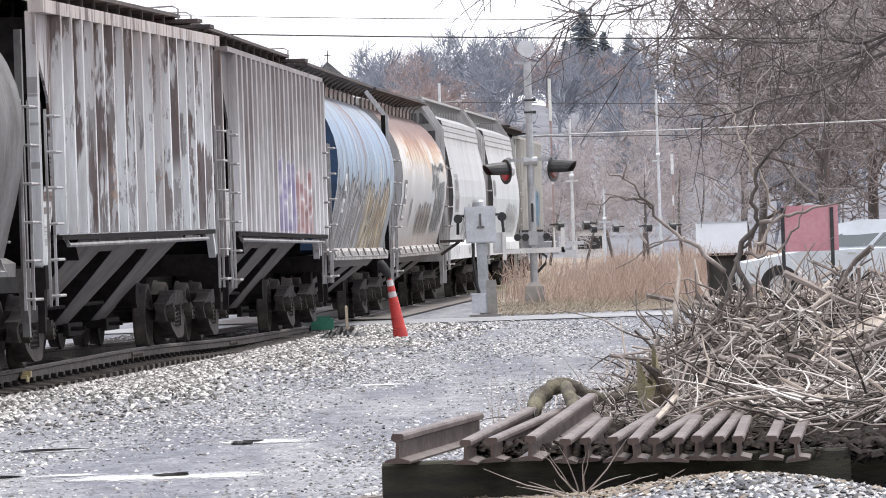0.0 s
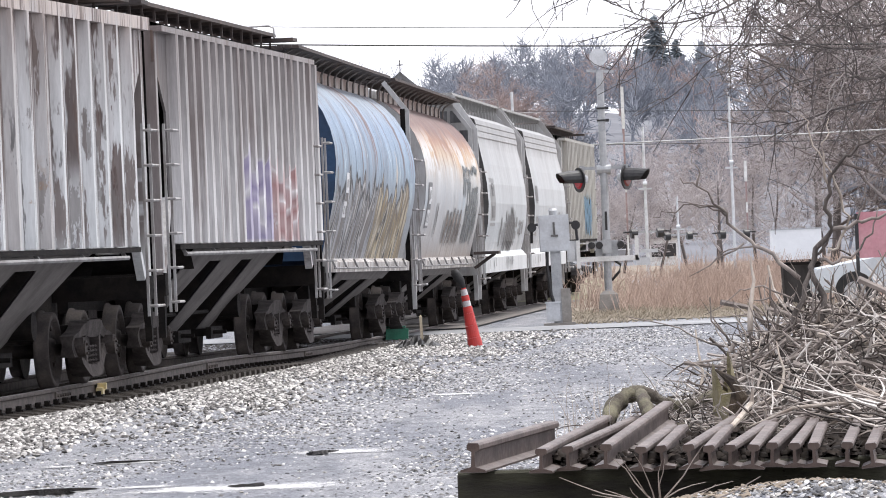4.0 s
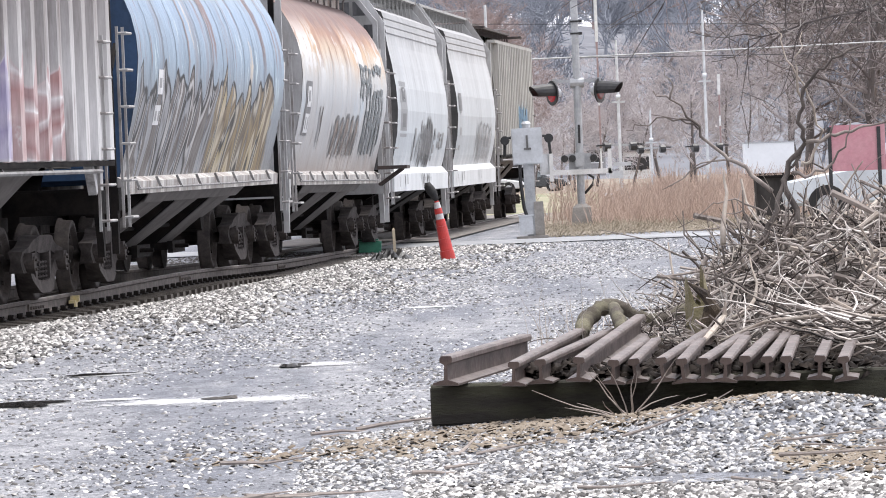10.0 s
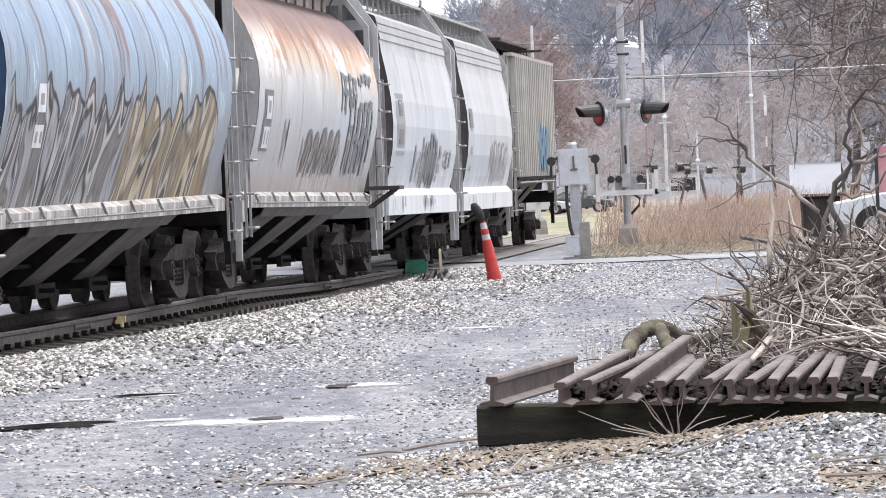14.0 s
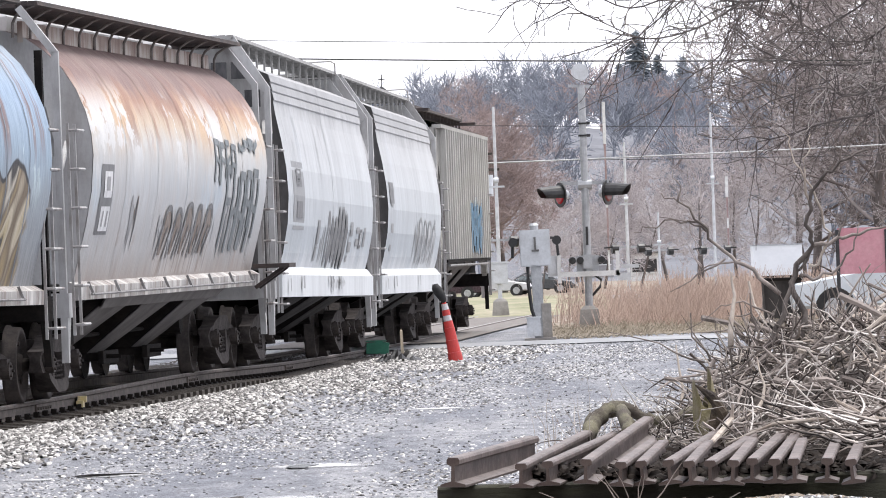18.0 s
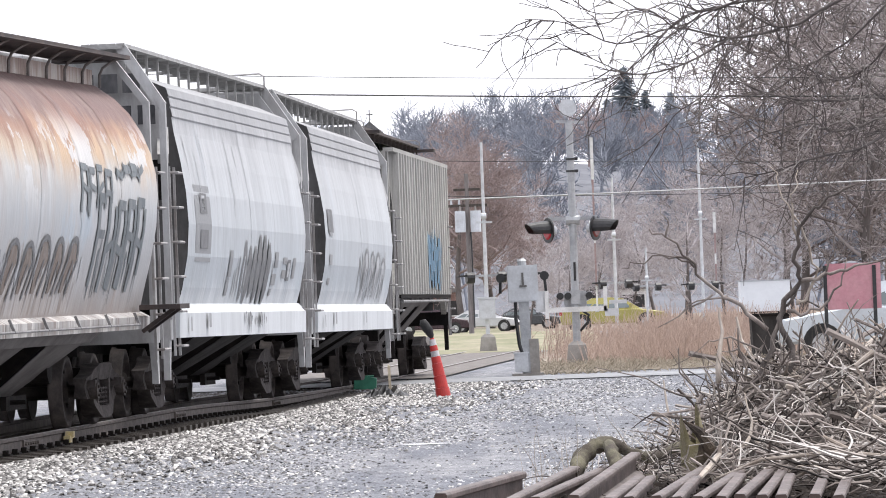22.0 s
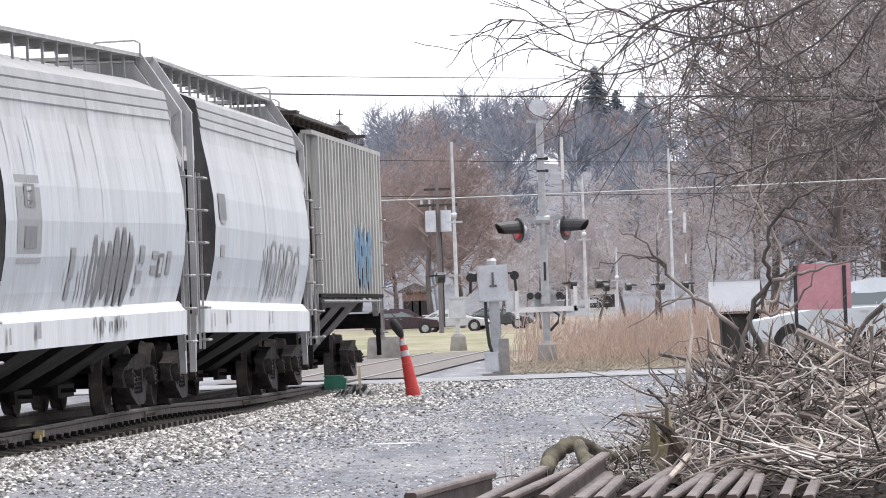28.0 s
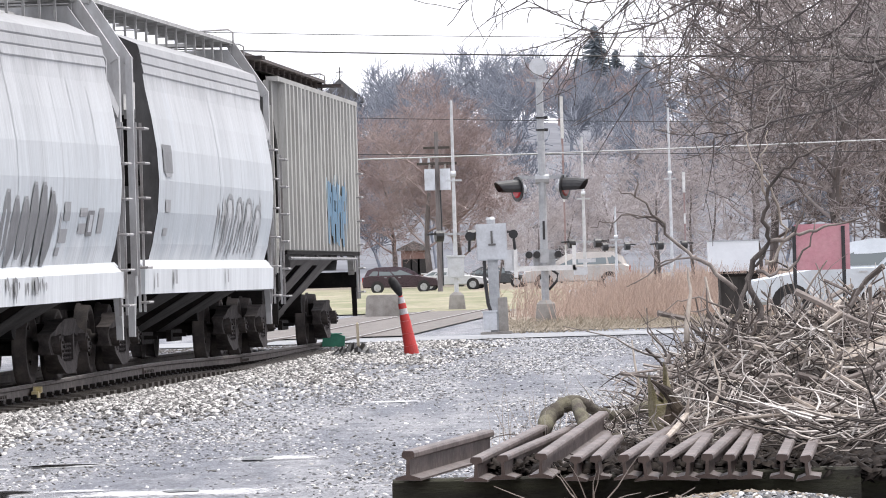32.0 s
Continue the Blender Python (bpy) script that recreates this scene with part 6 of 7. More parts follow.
s = Shape().tube([(2.37, 39.5, 0.66), (2.58, 39.4, 0.54), (2.77, 39.3, 0.45), (3.0, 39.2, 0.41)], [0.012, 0.018, 0.016, 0.01], 7)
part("peeled_branch", s, pale_bark, pile, "pale peeled branch leaning down")
s = Shape().tube([(2.7, 39.6, 0.78), (2.95, 39.4, 0.62), (3.15, 39.2, 0.45), (3.4, 39.0, 0.22)], [0.013, 0.015, 0.012, 0.008], 7)
part("peeled_branch", s, pale_bark, pile, "pale peeled branch leaning down")
part("board", Shape().box(-0.5, 0.55, -0.1, 0.1, -0.02, 0.02), pale_bark, pile, "weathered grey board", at=pose(3.2, 41.0, 0.98, 20, -14, 8))
part("board", Shape().box(-0.6, 0.6, -0.09, 0.09, -0.02, 0.02), litter, pile, "weathered brown board", at=pose(4.0, 41.0, 0.98, 25, -10, 4))
# mossy crooked log and a broken stump at the foot of the heap
def gnarled(pts, rs, n, seed):
    """A bole with knobs and hollows between its given points."""
    r2 = random.Random(seed)
    line, radii = [], []
    for (p, q), (a, b) in zip(zip(pts, pts[1:]), zip(rs, rs[1:])):
        for t in (0.0, 0.25, 0.5, 0.75):
            line.append(Vector(p).lerp(Vector(q), t) + Vector((r2.gauss(0, 0.005), 0, r2.gauss(0, 0.005))))
            radii.append((a + (b - a) * t) * r2.uniform(0.82, 1.2))
    return Shape().tube(line + [pts[-1]], radii + [rs[-1]], n)


m = thing("fallen_log", pose(0, 0, 0), "crooked mossy log lying at the foot of the brush", "log")
part("bole", gnarled([(0.78, 40.1, 0.44), (0.80, 40.2, 0.49), (0.83, 40.4, 0.55), (0.90, 40.5, 0.61), (1.0, 40.6, 0.64), (1.1, 40.6, 0.61), (1.2, 40.6, 0.55), (1.32, 40.7, 0.53), (1.5, 40.9, 0.6)], [0.035, 0.045, 0.052, 0.05, 0.052, 0.044, 0.04, 0.036, 0.03], 10, 3), mossy, m, smooth=True)
part("side_limb", gnarled([(1.02, 40.45, 0.63), (1.03, 40.2, 0.57), (1.07, 40.0, 0.49), (1.17, 39.9, 0.44), (1.3, 39.8, 0.42)], [0.042, 0.046, 0.044, 0.036, 0.02], 9, 4), mossy, m, smooth=True)
m = thing("broken_stump", pose(1.58, 40.2, 0.5, 0, -8, 0), "jagged mossy tree stump with a dark rotten heart", "stump")
ring = []
for z, r in ((-0.4, 0.12), (0.0, 0.09), (0.12, 0.08), (0.24, 0.06)):
    ring.append([(r * (1 + 0.25 * math.sin(3 * a + z * 5)) * math.cos(a), r * 0.8 * math.sin(a), z + (0.12 * math.sin(2 * a + 1) + 0.06 * math.sin(5 * a) if z > 0.2 else 0)) for a in [k * math.tau / 14 for k in range(14)]])
part("shell", Shape().loft(ring, True), stump_moss, m, smooth=True)
part("heart", Shape().tube([(0.02, -0.02, -0.2), (0.04, -0.05, 0.02), (0.07, -0.06, 0.14)], [0.06, 0.05, 0.02], 8), rot, m, "dark rotten heartwood")
part("splinter", Shape().tube([(0.10, -0.08, -0.05), (0.10, -0.09, 0.08), (0.05, -0.09, 0.20), (-0.04, -0.08, 0.29)], [0.035, 0.04, 0.035, 0.006], 7), rot, m)

# crooked sapling rising out of the brush
m = thing("bare_sapling", pose(0, 0, 0), "crooked bare sapling growing out of the brush pile", "sapling")
sap_rnd = random.Random(5)


def limb(pts, r, mat, label=""):
    bent = []
    for (x0, z0), (x1, z1) in zip(pts, pts[1:]):
        bent += [(x0, z0)] + [(x0 + (x1 - x0) * t + sap_rnd.gauss(0, 0.011), z0 + (z1 - z0) * t + sap_rnd.gauss(0, 0.011)) for t in (0.3, 0.65)]
    pts = bent + [pts[-1]]
    n = len(pts)
    part("limb" if r > 0.013 else "twig", Shape().tube([(x, 41.6 + 0.1 * math.sin(5 * z), z) for x, z in pts], [r * (1 - 0.72 * k / (n - 1)) for k in range(n)], 7), mat, m, label, smooth=True)


limb([(2.22, 0.3), (2.25, 0.83), (2.28, 1.08), (2.31, 1.21), (2.23, 1.41), (2.30, 1.56), (2.39, 1.66), (2.34, 1.80), (2.37, 1.96), (2.44, 2.09), (2.58, 2.22), (2.76, 2.29)], 0.028, dark_stem)
limb([(1.98, 0.6), (2.04, 0.99), (2.15, 1.16), (2.21, 1.34), (2.27, 1.49), (2.36, 1.60)], 0.028, dark_stem)
limb([(2.15, 1.34), (2.02, 1.45), (1.86, 1.57), (1.73, 1.69), (1.63, 1.84), (1.48, 1.99), (1.37, 2.05)], 0.017, sap_bark)
limb([(2.36, 1.5), (2.42, 1.53), (2.51, 1.74), (2.41, 1.98), (2.31, 2.18), (2.24, 2.36), (2.20, 2.44)], 0.012, pale_bark, "paler crooked stem")
limb([(2.39, 1.66), (2.56, 1.71), (2.70, 1.72), (2.84, 1.76), (3.0, 1.8)], 0.016, sap_bark)
limb([(2.37, 1.96), (2.34, 2.12), (2.36, 2.27), (2.39, 2.41)], 0.010, pale_bark)
limb([(2.29, 1.46), (2.42, 1.44), (2.55, 1.50), (2.66, 1.62), (2.7, 1.8)], 0.014, sap_bark)
limb([(1.80, 1.00), (1.83, 1.27), (1.83, 1.50)], 0.022, pale_bark, "short pale broken stem")
for pts in ([(1.63, 1.84), (1.45, 1.87), (1.28, 1.82), (1.18, 1.79)], [(1.89, 1.58), (1.68, 1.55), (1.46, 1.40)], [(1.79, 1.59), (1.61, 1.50), (1.41, 1.38)], [(1.62, 0.90), (1.32, 1.04), (0.97, 1.13)], [(1.67, 1.78), (1.55, 1.85), (1.35, 1.89)], [(2.58, 2.22), (2.6, 2.34), (2.72, 2.46)], [(2.56, 1.71), (2.62, 1.86), (2.6, 2.02)], [(2.1, 1.2), (1.9, 1.3), (1.75, 1.28), (1.5, 1.12)], [(2.05, 1.0), (1.8, 1.12), (1.55, 1.1)], [(1.48, 1.99), (1.5, 2.1), (1.45, 2.2)]):
    limb(pts, 0.008, sap_bark)
rnd = random.Random(55)
for k in range(46):
    x = rnd.uniform(1.7, 3.0)
    pts, rs = crooked(rnd, (x, 41.5, brush_top(x) - 0.1), (rnd.gauss(-0.1, 0.7), 0, 1), rnd.uniform(0.25, 0.75), 0.006, 5, 0.3)
    part("twig", Shape().tube(pts, rs, 4, False), sap_bark if k % 3 else pale_bark, m)

# dry weeds standing in front of the yard and loose sticks on the ground
m = thing("dry_weeds", pose(0, 0, 0), "thin dry weed stalks standing in the gravel", "weeds", kind="stuff")
s = Shape()
rnd = random.Random(8)
for k in range(90):
    x, d = rnd.uniform(0.55, 1.9), rnd.uniform(41, 52)
    pts, rs = crooked(rnd, (x, d, 0), (rnd.gauss(0, 0.3), 0, 1), rnd.uniform(0.25, 0.8), 0.004, 4, 0.15)
    s.tube(pts, rs, 3, False)
part("stalks", s, pale_bark, m)
rnd = random.Random(9)
for k in range(26):
    x, d = rnd.uniform(-1.4, 1.4), rnd.uniform(29.5, 37.5)
    if k > 18:
        x, d = rnd.uniform(1.6, 2.6), rnd.uniform(30.5, 33.0)
    a = rnd.gauss(0, 0.5)
    pts, rs = crooked(rnd, (x, d, 0.03 + (heap_z(x, d) if x > 0.1 else 0)), (math.cos(a), math.sin(a), 0.03), rnd.uniform(0.25, 0.8), rnd.uniform(0.006, 0.016), 4, 0.12)
    pts = [Vector((q.x, q.y, max(0.012, q.z))) for q in pts]
    tagged(part("fallen_stick", Shape().tube(pts, rs, 6), bark_grey), "bare stick lying on the gravel", "stick", "sticks on the gravel")
m = thing("cut_twig_bunch", pose(0.95, 35.0, 0.0), "spray of cut twigs leaning on the rail stack", "twigs")
rnd = random.Random(17)
for k in range(16):
    pts, rs = crooked(rnd, (rnd.uniform(-0.05, 0.05), 0.2, 0.12), (rnd.gauss(0.1, 0.9), -0.3, rnd.uniform(-0.1, 0.8)), rnd.uniform(0.2, 0.55), 0.006, 4, 0.2)
    part("twig", Shape().tube(pts, rs, 4, False), bark_grey, m)

# ---- trees ----


def twig_bark(name, stops):
    """Winter twigs, each stick of its own tone."""
    m = material(name, (0.3, 0.26, 0.25), 0.95)
    geo = m.node_tree.nodes.new("ShaderNodeNewGeometry")
    n = noise_of(m, 6, (1, 1, 0.3), 4)
    return finish(m, mix(m, 0.35, ramp(m, geo.outputs["Random Per Island"], stops), ramp(m, n, [(0.3, 0.4), (0.7, 1.0)]), "MULTIPLY"), None, n, 0.2)


tree_bark = twig_bark("grey_brown_winter_bark", [(0.0, (0.10, 0.082, 0.078)), (0.4, (0.24, 0.205, 0.20)), (0.8, (0.36, 0.318, 0.312)), (1.0, (0.46, 0.415, 0.41))])
red_twig = worn("reddish_brown_winter_twigs", (0.33, 0.255, 0.245), (0.41, 0.335, 0.325), 1.2, rough=0.95)
# the next two are paled, the second also blued: distance haze painted in
grey_twig = worn("hazed_grey_twigs", (0.44, 0.40, 0.41), (0.56, 0.52, 0.525), 1.2, rough=0.95)
far_bark = worn("hazed_grey_wood", (0.20, 0.218, 0.26), (0.27, 0.285, 0.32), 0.3, rough=0.95, fine=0.1)
dark_bark = worn("dark_wet_bark", (0.085, 0.072, 0.068), (0.15, 0.13, 0.12), 5, (1, 1, 0.3), rough=0.9)


def grow(rnd, p, d, length, r, depth, out, kink=0.22, spread=0.8, droop=0.0, kids=(4, 6), thin=0.55, least=0.006, ratio=(0.45, 0.75), n=4):
    pts, q = [Vector(p)], Vector(d).normalized()
    for i in range(n):
        q = (q + Vector((rnd.gauss(0, kink), rnd.gauss(0, kink), rnd.gauss(0, kink) - droop))).normalized()
        nxt = pts[-1] + q * (length / n)
        out.append((pts[-1], nxt, max(least, r * (1 - 0.6 * i / n)), max(least, r * (1 - 0.6 * (i + 1) / n))))
        pts.append(nxt)
    if depth <= 0:
        return
    for k in range(rnd.randint(*kids)):
        t = rnd.uniform(0.25, 1.0) * n
        i = min(n - 1, int(t))
        b = pts[i].lerp(pts[i + 1], t - i)
        side = Vector((rnd.gauss(0, 1), rnd.gauss(0, 1), rnd.gauss(0.25, 0.7))).normalized()
        grow(rnd, b, q * (1 - spread * 0.5) + side * spread, length * rnd.uniform(*ratio), r * thin * (1 - 0.5 * t / n), depth - 1, out, kink, spread, droop, kids, thin, least, ratio, n)


def sticks_mesh(name, segs, mat, sides=3):
    """Thin tapered sticks, one for each segment, as one mesh."""
    a = np.array([s[0][:] for s in segs], dtype=float)
    b = np.array([s[1][:] for s in segs], dtype=float)
    ra, rb = np.array([s[2] for s in segs]), np.array([s[3] for s in segs])
    d = b - a
    d /= np.linalg.norm(d, axis=1)[:, None] + 1e-9
    u = np.cross(d, np.array([0.31, 0.17, 0.93]))
    u /= np.linalg.norm(u, axis=1)[:, None] + 1e-9
    w = np.cross(d, u)
    rings = []
    for base, r in ((a, ra), (b, rb)):
        for k in range(sides):
            t = k * math.tau / sides
            rings.append(base + (u * math.cos(t) + w * math.sin(t)) * r[:, None])
    v = np.stack(rings, 1)
    n = len(segs)
    f = np.array([(k, (k + 1) % sides, (k + 1) % sides + sides, k + sides) for k in range(sides)])[None] + (2 * sides) * np.arange(n)[:, None, None]
    me = bpy.data.meshes.new(name)
    me.vertices.add(v.shape[0] * v.shape[1])
    me.vertices.foreach_set("co", v.reshape(-1))
    me.loops.add(f.size)
    me.loops.foreach_set("vertex_index", f.reshape(-1))
    me.polygons.add(f.size // 4)
    me.polygons.foreach_set("loop_start", np.arange(0, f.size, 4))
    me.update(calc_edges=True)
    me.materials.append(mat)
    return me


def tree_kind(seed, height, mat, twig, depth=4, kids=(4, 5), least=0.007, spread=0.8, limbs=9, stout=0.016):
    """Meshes of one bare tree: a tapered trunk, and its limbs and twigs."""
    rnd = random.Random(seed)
    trunk, crown = Shape(), []
    pts, q = [Vector((0, 0, -0.2))], Vector((rnd.gauss(0, 0.06), rnd.gauss(0, 0.06), 1))
    for i in range(7):
        q = (q + Vector((rnd.gauss(0, 0.07), rnd.gauss(0, 0.07), 0.05))).normalized()
        pts.append(pts[-1] + q * height * 0.72 / 7)
    r = height * stout
    trunk.tube(pts, [r * (1.25 - i / 8) for i in range(8)], 8)
    for k in range(limbs):
        t = rnd.uniform(1.4, 7.0)
        i = min(6, int(t))
        b = pts[i].lerp(pts[i + 1], t - i)
        a = rnd.uniform(0, math.tau)
        grow(rnd, b, (math.cos(a), math.sin(a), rnd.uniform(0.35, 1.0)), height * rnd.uniform(0.22, 0.36), r * 0.5, depth, crown, 0.16, spread, -0.03, kids, 0.6, least)
    grow(rnd, pts[-1], (0, 0, 1), height * 0.3, r * 0.35, depth, crown, 0.16, spread, -0.03, kids, 0.6, least)
    tm = trunk.mesh("trunk", True)
    tm.materials.append(mat)
    return tm, sticks_mesh("crown", crown, twig)


def tree(kind, x, d, scale, turn, label, group, name="bare_tree"):
    m = thing(name, pose(x, d, ground_z(d), 0, 0, turn) @ Matrix.Scale(scale, 4), label, "tree", group)
    part("trunk", kind[0], None, m)
    part("crown", kind[1], None, m)
    return m


trunk_bark = worn("dark_grey_trunk_bark", (0.11, 0.095, 0.09), (0.19, 0.165, 0.157), 3, (1, 1, 0.3), rough=0.95)
oak = [tree_kind(40 + k, 11.0, trunk_bark, tree_bark, 4, (3, 4), 0.014, 0.85, 14, 0.0125) for k in range(3)]
for i, (x, d, s, a) in enumerate([(9.6, 168, 0.95, 0), (11.4, 160, 1.05, 80), (13.0, 172, 1.15, 200), (10.6, 186, 1.2, 140), (8.9, 192, 1.0, 300), (12.4, 190, 1.25, 20), (14.6, 165, 1.1, 260), (11.8, 150, 0.85, 330), (15.0, 182, 1.3, 110), (9.2, 205, 1.1, 50)]):
    tree(oak[i % 3], x * 1.87 + 0.019 * d, d * 1.85, s * 1.7, a, "bare grey-brown tree in the thicket beyond the yard", "bare trees of the thicket")
maple = [tree_kind(60 + k, 14.0, trunk_bark, red_twig, 4, (4, 6), 0.012, 0.75, 12) for k in range(2)]
for i, (x, d, s, a) in enumerate([(0.9, 420, 0.92, 0), (3.0, 428, 0.88, 70), (-1.5, 446, 0.8, 150)]):
    tree(maple[i % 2], x, d, s, a, "bare tree with reddish-brown twigs far beyond the crossing", "reddish trees beyond the road")

ash = [tree_kind(70 + k, 12.0, trunk_bark, grey_twig, 4, (3, 4), 0.014, 0.75, 12, 0.012) for k in range(2)]
for i, (x, d, s, a) in enumerate([(6.2, 440, 0.75, 220), (8.4, 450, 0.7, 20), (7.2, 410, 0.5, 100), (10.0, 430, 0.62, 330), (12.0, 440, 0.7, 60), (14.5, 430, 0.75, 160), (17.0, 440, 0.8, 40), (4.6, 350, 0.42, 70), (6.8, 345, 0.4, 170), (9.6, 330, 0.5, 10), (11.8, 300, 0.55, 200), (13.8, 310, 0.6, 280), (15.8, 330, 0.6, 130), (18.5, 340, 0.7, 90)]):
    tree(ash[i % 2], x, d, s, a, "bare grey tree far beyond the crossing", "grey trees beyond the road")

# a near tree whose limbs hang into the view from above
m = thing("overhanging_tree", pose(0, 0, 0), "dark bare tree with limbs hanging over the yard", "tree")
part("trunk", Shape().tube([(7.6, 74, -0.1), (7.5, 74, 2.0), (7.3, 74, 4.2), (7.2, 74, 6.5), (7.4, 74, 9.0)], [0.30, 0.26, 0.23, 0.19, 0.12], 12), dark_bark, m, smooth=True)
rnd = random.Random(77)
pale_limb = worn("pale_grey_branch_bark", (0.34, 0.31, 0.29), (0.22, 0.195, 0.18), 5, (1, 1, 0.4), rough=0.9)


def sweep(r, pts, mat):
    """A long curved branch with short side twigs."""
    n = len(pts)
    line = [Vector((x, 74 + 0.25 * math.sin(1.7 * x + 3 * z), z)) for x, z in pts]
    smooth = []
    for i in range(n - 1):
        p0, p1, p2, p3 = line[max(0, i - 1)], line[i], line[i + 1], line[min(n - 1, i + 2)]
        for k in range(4):
            u = k / 4
            smooth.append(0.5 * (2 * p1 + (p2 - p0) * u + (2 * p0 - 5 * p1 + 4 * p2 - p3) * u * u + (3 * p1 - p0 - 3 * p2 + p3) * u ** 3))
    smooth.append(line[-1])
    k = len(smooth)
    limb_ob = part("limb", Shape().tube(smooth, [max(0.005, r * (1 - 0.75 * i / k)) for i in range(k)], 6), mat, m, smooth=True)
    segs = []
    for i in range(1, k):
        for _ in range(2 if r > 0.012 else 1):
            if rnd.random() < 0.5:
                way = (smooth[i] - smooth[i - 1]).normalized() * 0.7 + Vector((rnd.gauss(0, 0.5), rnd.gauss(0, 0.3), rnd.gauss(-0.1, 0.7)))
                grow(rnd, smooth[i], way, rnd.uniform(0.3, 1.0), 0.009, 1, segs, 0.2, 0.7, 0.05, (1, 3), 0.6, 0.0048, (0.4, 0.75))
    tagged(part("twig_spray", sticks_mesh("twig_spray", segs, mat, 4), None, limb_ob), kind="stuff")


for r, pts in (
    (0.024, [(5.93, 3.9), (5.58, 3.77), (5.19, 3.83), (4.79, 3.8), (4.31, 3.82), (3.88, 3.9), (3.37, 3.88)]),
    (0.022, [(5.93, 3.85), (5.64, 3.69), (5.26, 3.57), (5.0, 3.47), (4.66, 3.42), (4.44, 3.53), (3.92, 3.43)]),
    (0.024, [(5.92, 3.65), (5.63, 3.57), (5.34, 3.38), (4.99, 3.2), (4.65, 3.15), (4.33, 3.08), (3.99, 2.98), (3.62, 2.91)]),
    (0.02, [(5.98, 5.14), (5.49, 4.99), (5.23, 4.78), (4.93, 4.51), (4.67, 4.36), (4.44, 4.24), (4.18, 4.2)]),
    (0.02, [(5.98, 5.06), (5.69, 4.87), (5.48, 4.6), (5.26, 4.29), (5.06, 4.13), (4.8, 4.04), (4.54, 4.01)]),
    (0.024, [(5.42, 5.22), (4.9, 5.02), (4.55, 4.86), (4.35, 4.74), (4.09, 4.71), (3.89, 4.8), (3.59, 4.97), (3.13, 4.94), (2.78, 4.74)]),
    (0.02, [(4.73, 5.2), (4.1, 5.05), (3.7, 5.03), (3.4, 4.95), (3.38, 4.66), (3.42, 4.37), (3.32, 4.01)]),
    (0.011, [(4.7, 4.36), (4.69, 4.17), (4.54, 4.04), (4.52, 3.9), (4.57, 3.73), (4.49, 3.5)]),
    (0.008, [(4.57, 3.73), (4.7, 3.63), (4.86, 3.57)]),
    (0.01, [(4.05, 4.71), (4.19, 4.37), (4.24, 4.19), (4.19, 4.03)]),
    (0.014, [(5.96, 4.6), (5.66, 4.28), (5.26, 4.12), (4.91, 3.94)]),
    (0.01, [(5.52, 4.2), (5.49, 3.97), (5.65, 3.67)]),
    (0.016, [(3.4, 4.95), (3.02, 4.9), (2.69, 4.66), (2.48, 4.35)]),
    (0.014, [(3.13, 4.94), (2.8, 5.05), (2.39, 4.95), (2.06, 5.08)]),
    (0.018, [(4.12, 4.68), (3.5, 4.6), (2.83, 4.74), (2.14, 4.56), (1.54, 4.83), (1.04, 4.9)]),
    (0.015, [(3.5, 4.6), (2.95, 4.3), (2.34, 4.19), (1.83, 4.4), (1.33, 4.66)]),
    (0.015, [(4.0, 5.16), (3.17, 4.88), (2.55, 4.47), (2.13, 4.14), (1.85, 3.95)]),
    (0.012, [(2.83, 4.74), (2.5, 4.98), (1.95, 4.93), (1.49, 5.11)]),
    (0.012, [(3.5, 4.5), (3.21, 3.97), (2.79, 3.68), (2.58, 3.31)]),
):
    sweep(r, pts, pale_limb if r in (0.011, 0.008, 0.014) else dark_bark)

# reeds and dead grass beside the far track
reed = worn("dead_reeds", (0.54, 0.41, 0.34), (0.38, 0.285, 0.235), 0.6, rough=0.95)
rnd = random.Random(21)
segs = []
for k in range(16000):
    x, d = rnd.gauss(5.8, 2.2), rnd.uniform(131, 156)
    if x > 11 or x < 1.9 + 2.6 * rnd.random() ** 1.5 or x < track_x(d) + 1.2:
        continue
    thick = 0.5 + 0.5 * noise.noise(Vector((x * 1.1, d * 0.25, 3.0)))
    if rnd.random() > 0.05 + 1.1 * thick * thick:
        continue
    h = rnd.uniform(0.3, 1.45) * (0.2 + 0.95 * thick)
    p = Vector((x, d, 0))
    q = p + Vector((rnd.gauss(0, 0.22), rnd.gauss(0, 0.12), h))
    segs.append((p, q, 0.010, 0.004))
    if rnd.random() < 0.4:
        segs.append((p.lerp(q, 0.6), p.lerp(q, 0.7) + Vector((rnd.gauss(0, 0.25), 0, rnd.uniform(0.1, 0.3))), 0.006, 0.003))
tagged(new("dead_reeds", sticks_mesh("dead_reeds", segs, reed)), "thicket of dead reddish-brown reeds and grass", "reeds", kind="stuff")
straw = worn("straw_grass", (0.36, 0.315, 0.245), (0.25, 0.21, 0.16), 1.0, rough=0.95)
segs = []
for k in range(9000):
    x, d = rnd.uniform(1.8, 10), rnd.uniform(118, 136)
    if rnd.random() < 0.5 + 0.4 * math.sin(x * 1.3 + d):
        p = Vector((x, d, 0))
        segs.append((p, p + Vector((rnd.gauss(0, 0.1), rnd.gauss(0, 0.1), rnd.uniform(0.03, 0.16))), 0.012, 0.004))
tagged(new("dead_grass", sticks_mesh("dead_grass", segs, straw)), "flattened straw-coloured dead grass", "grass", kind="stuff")

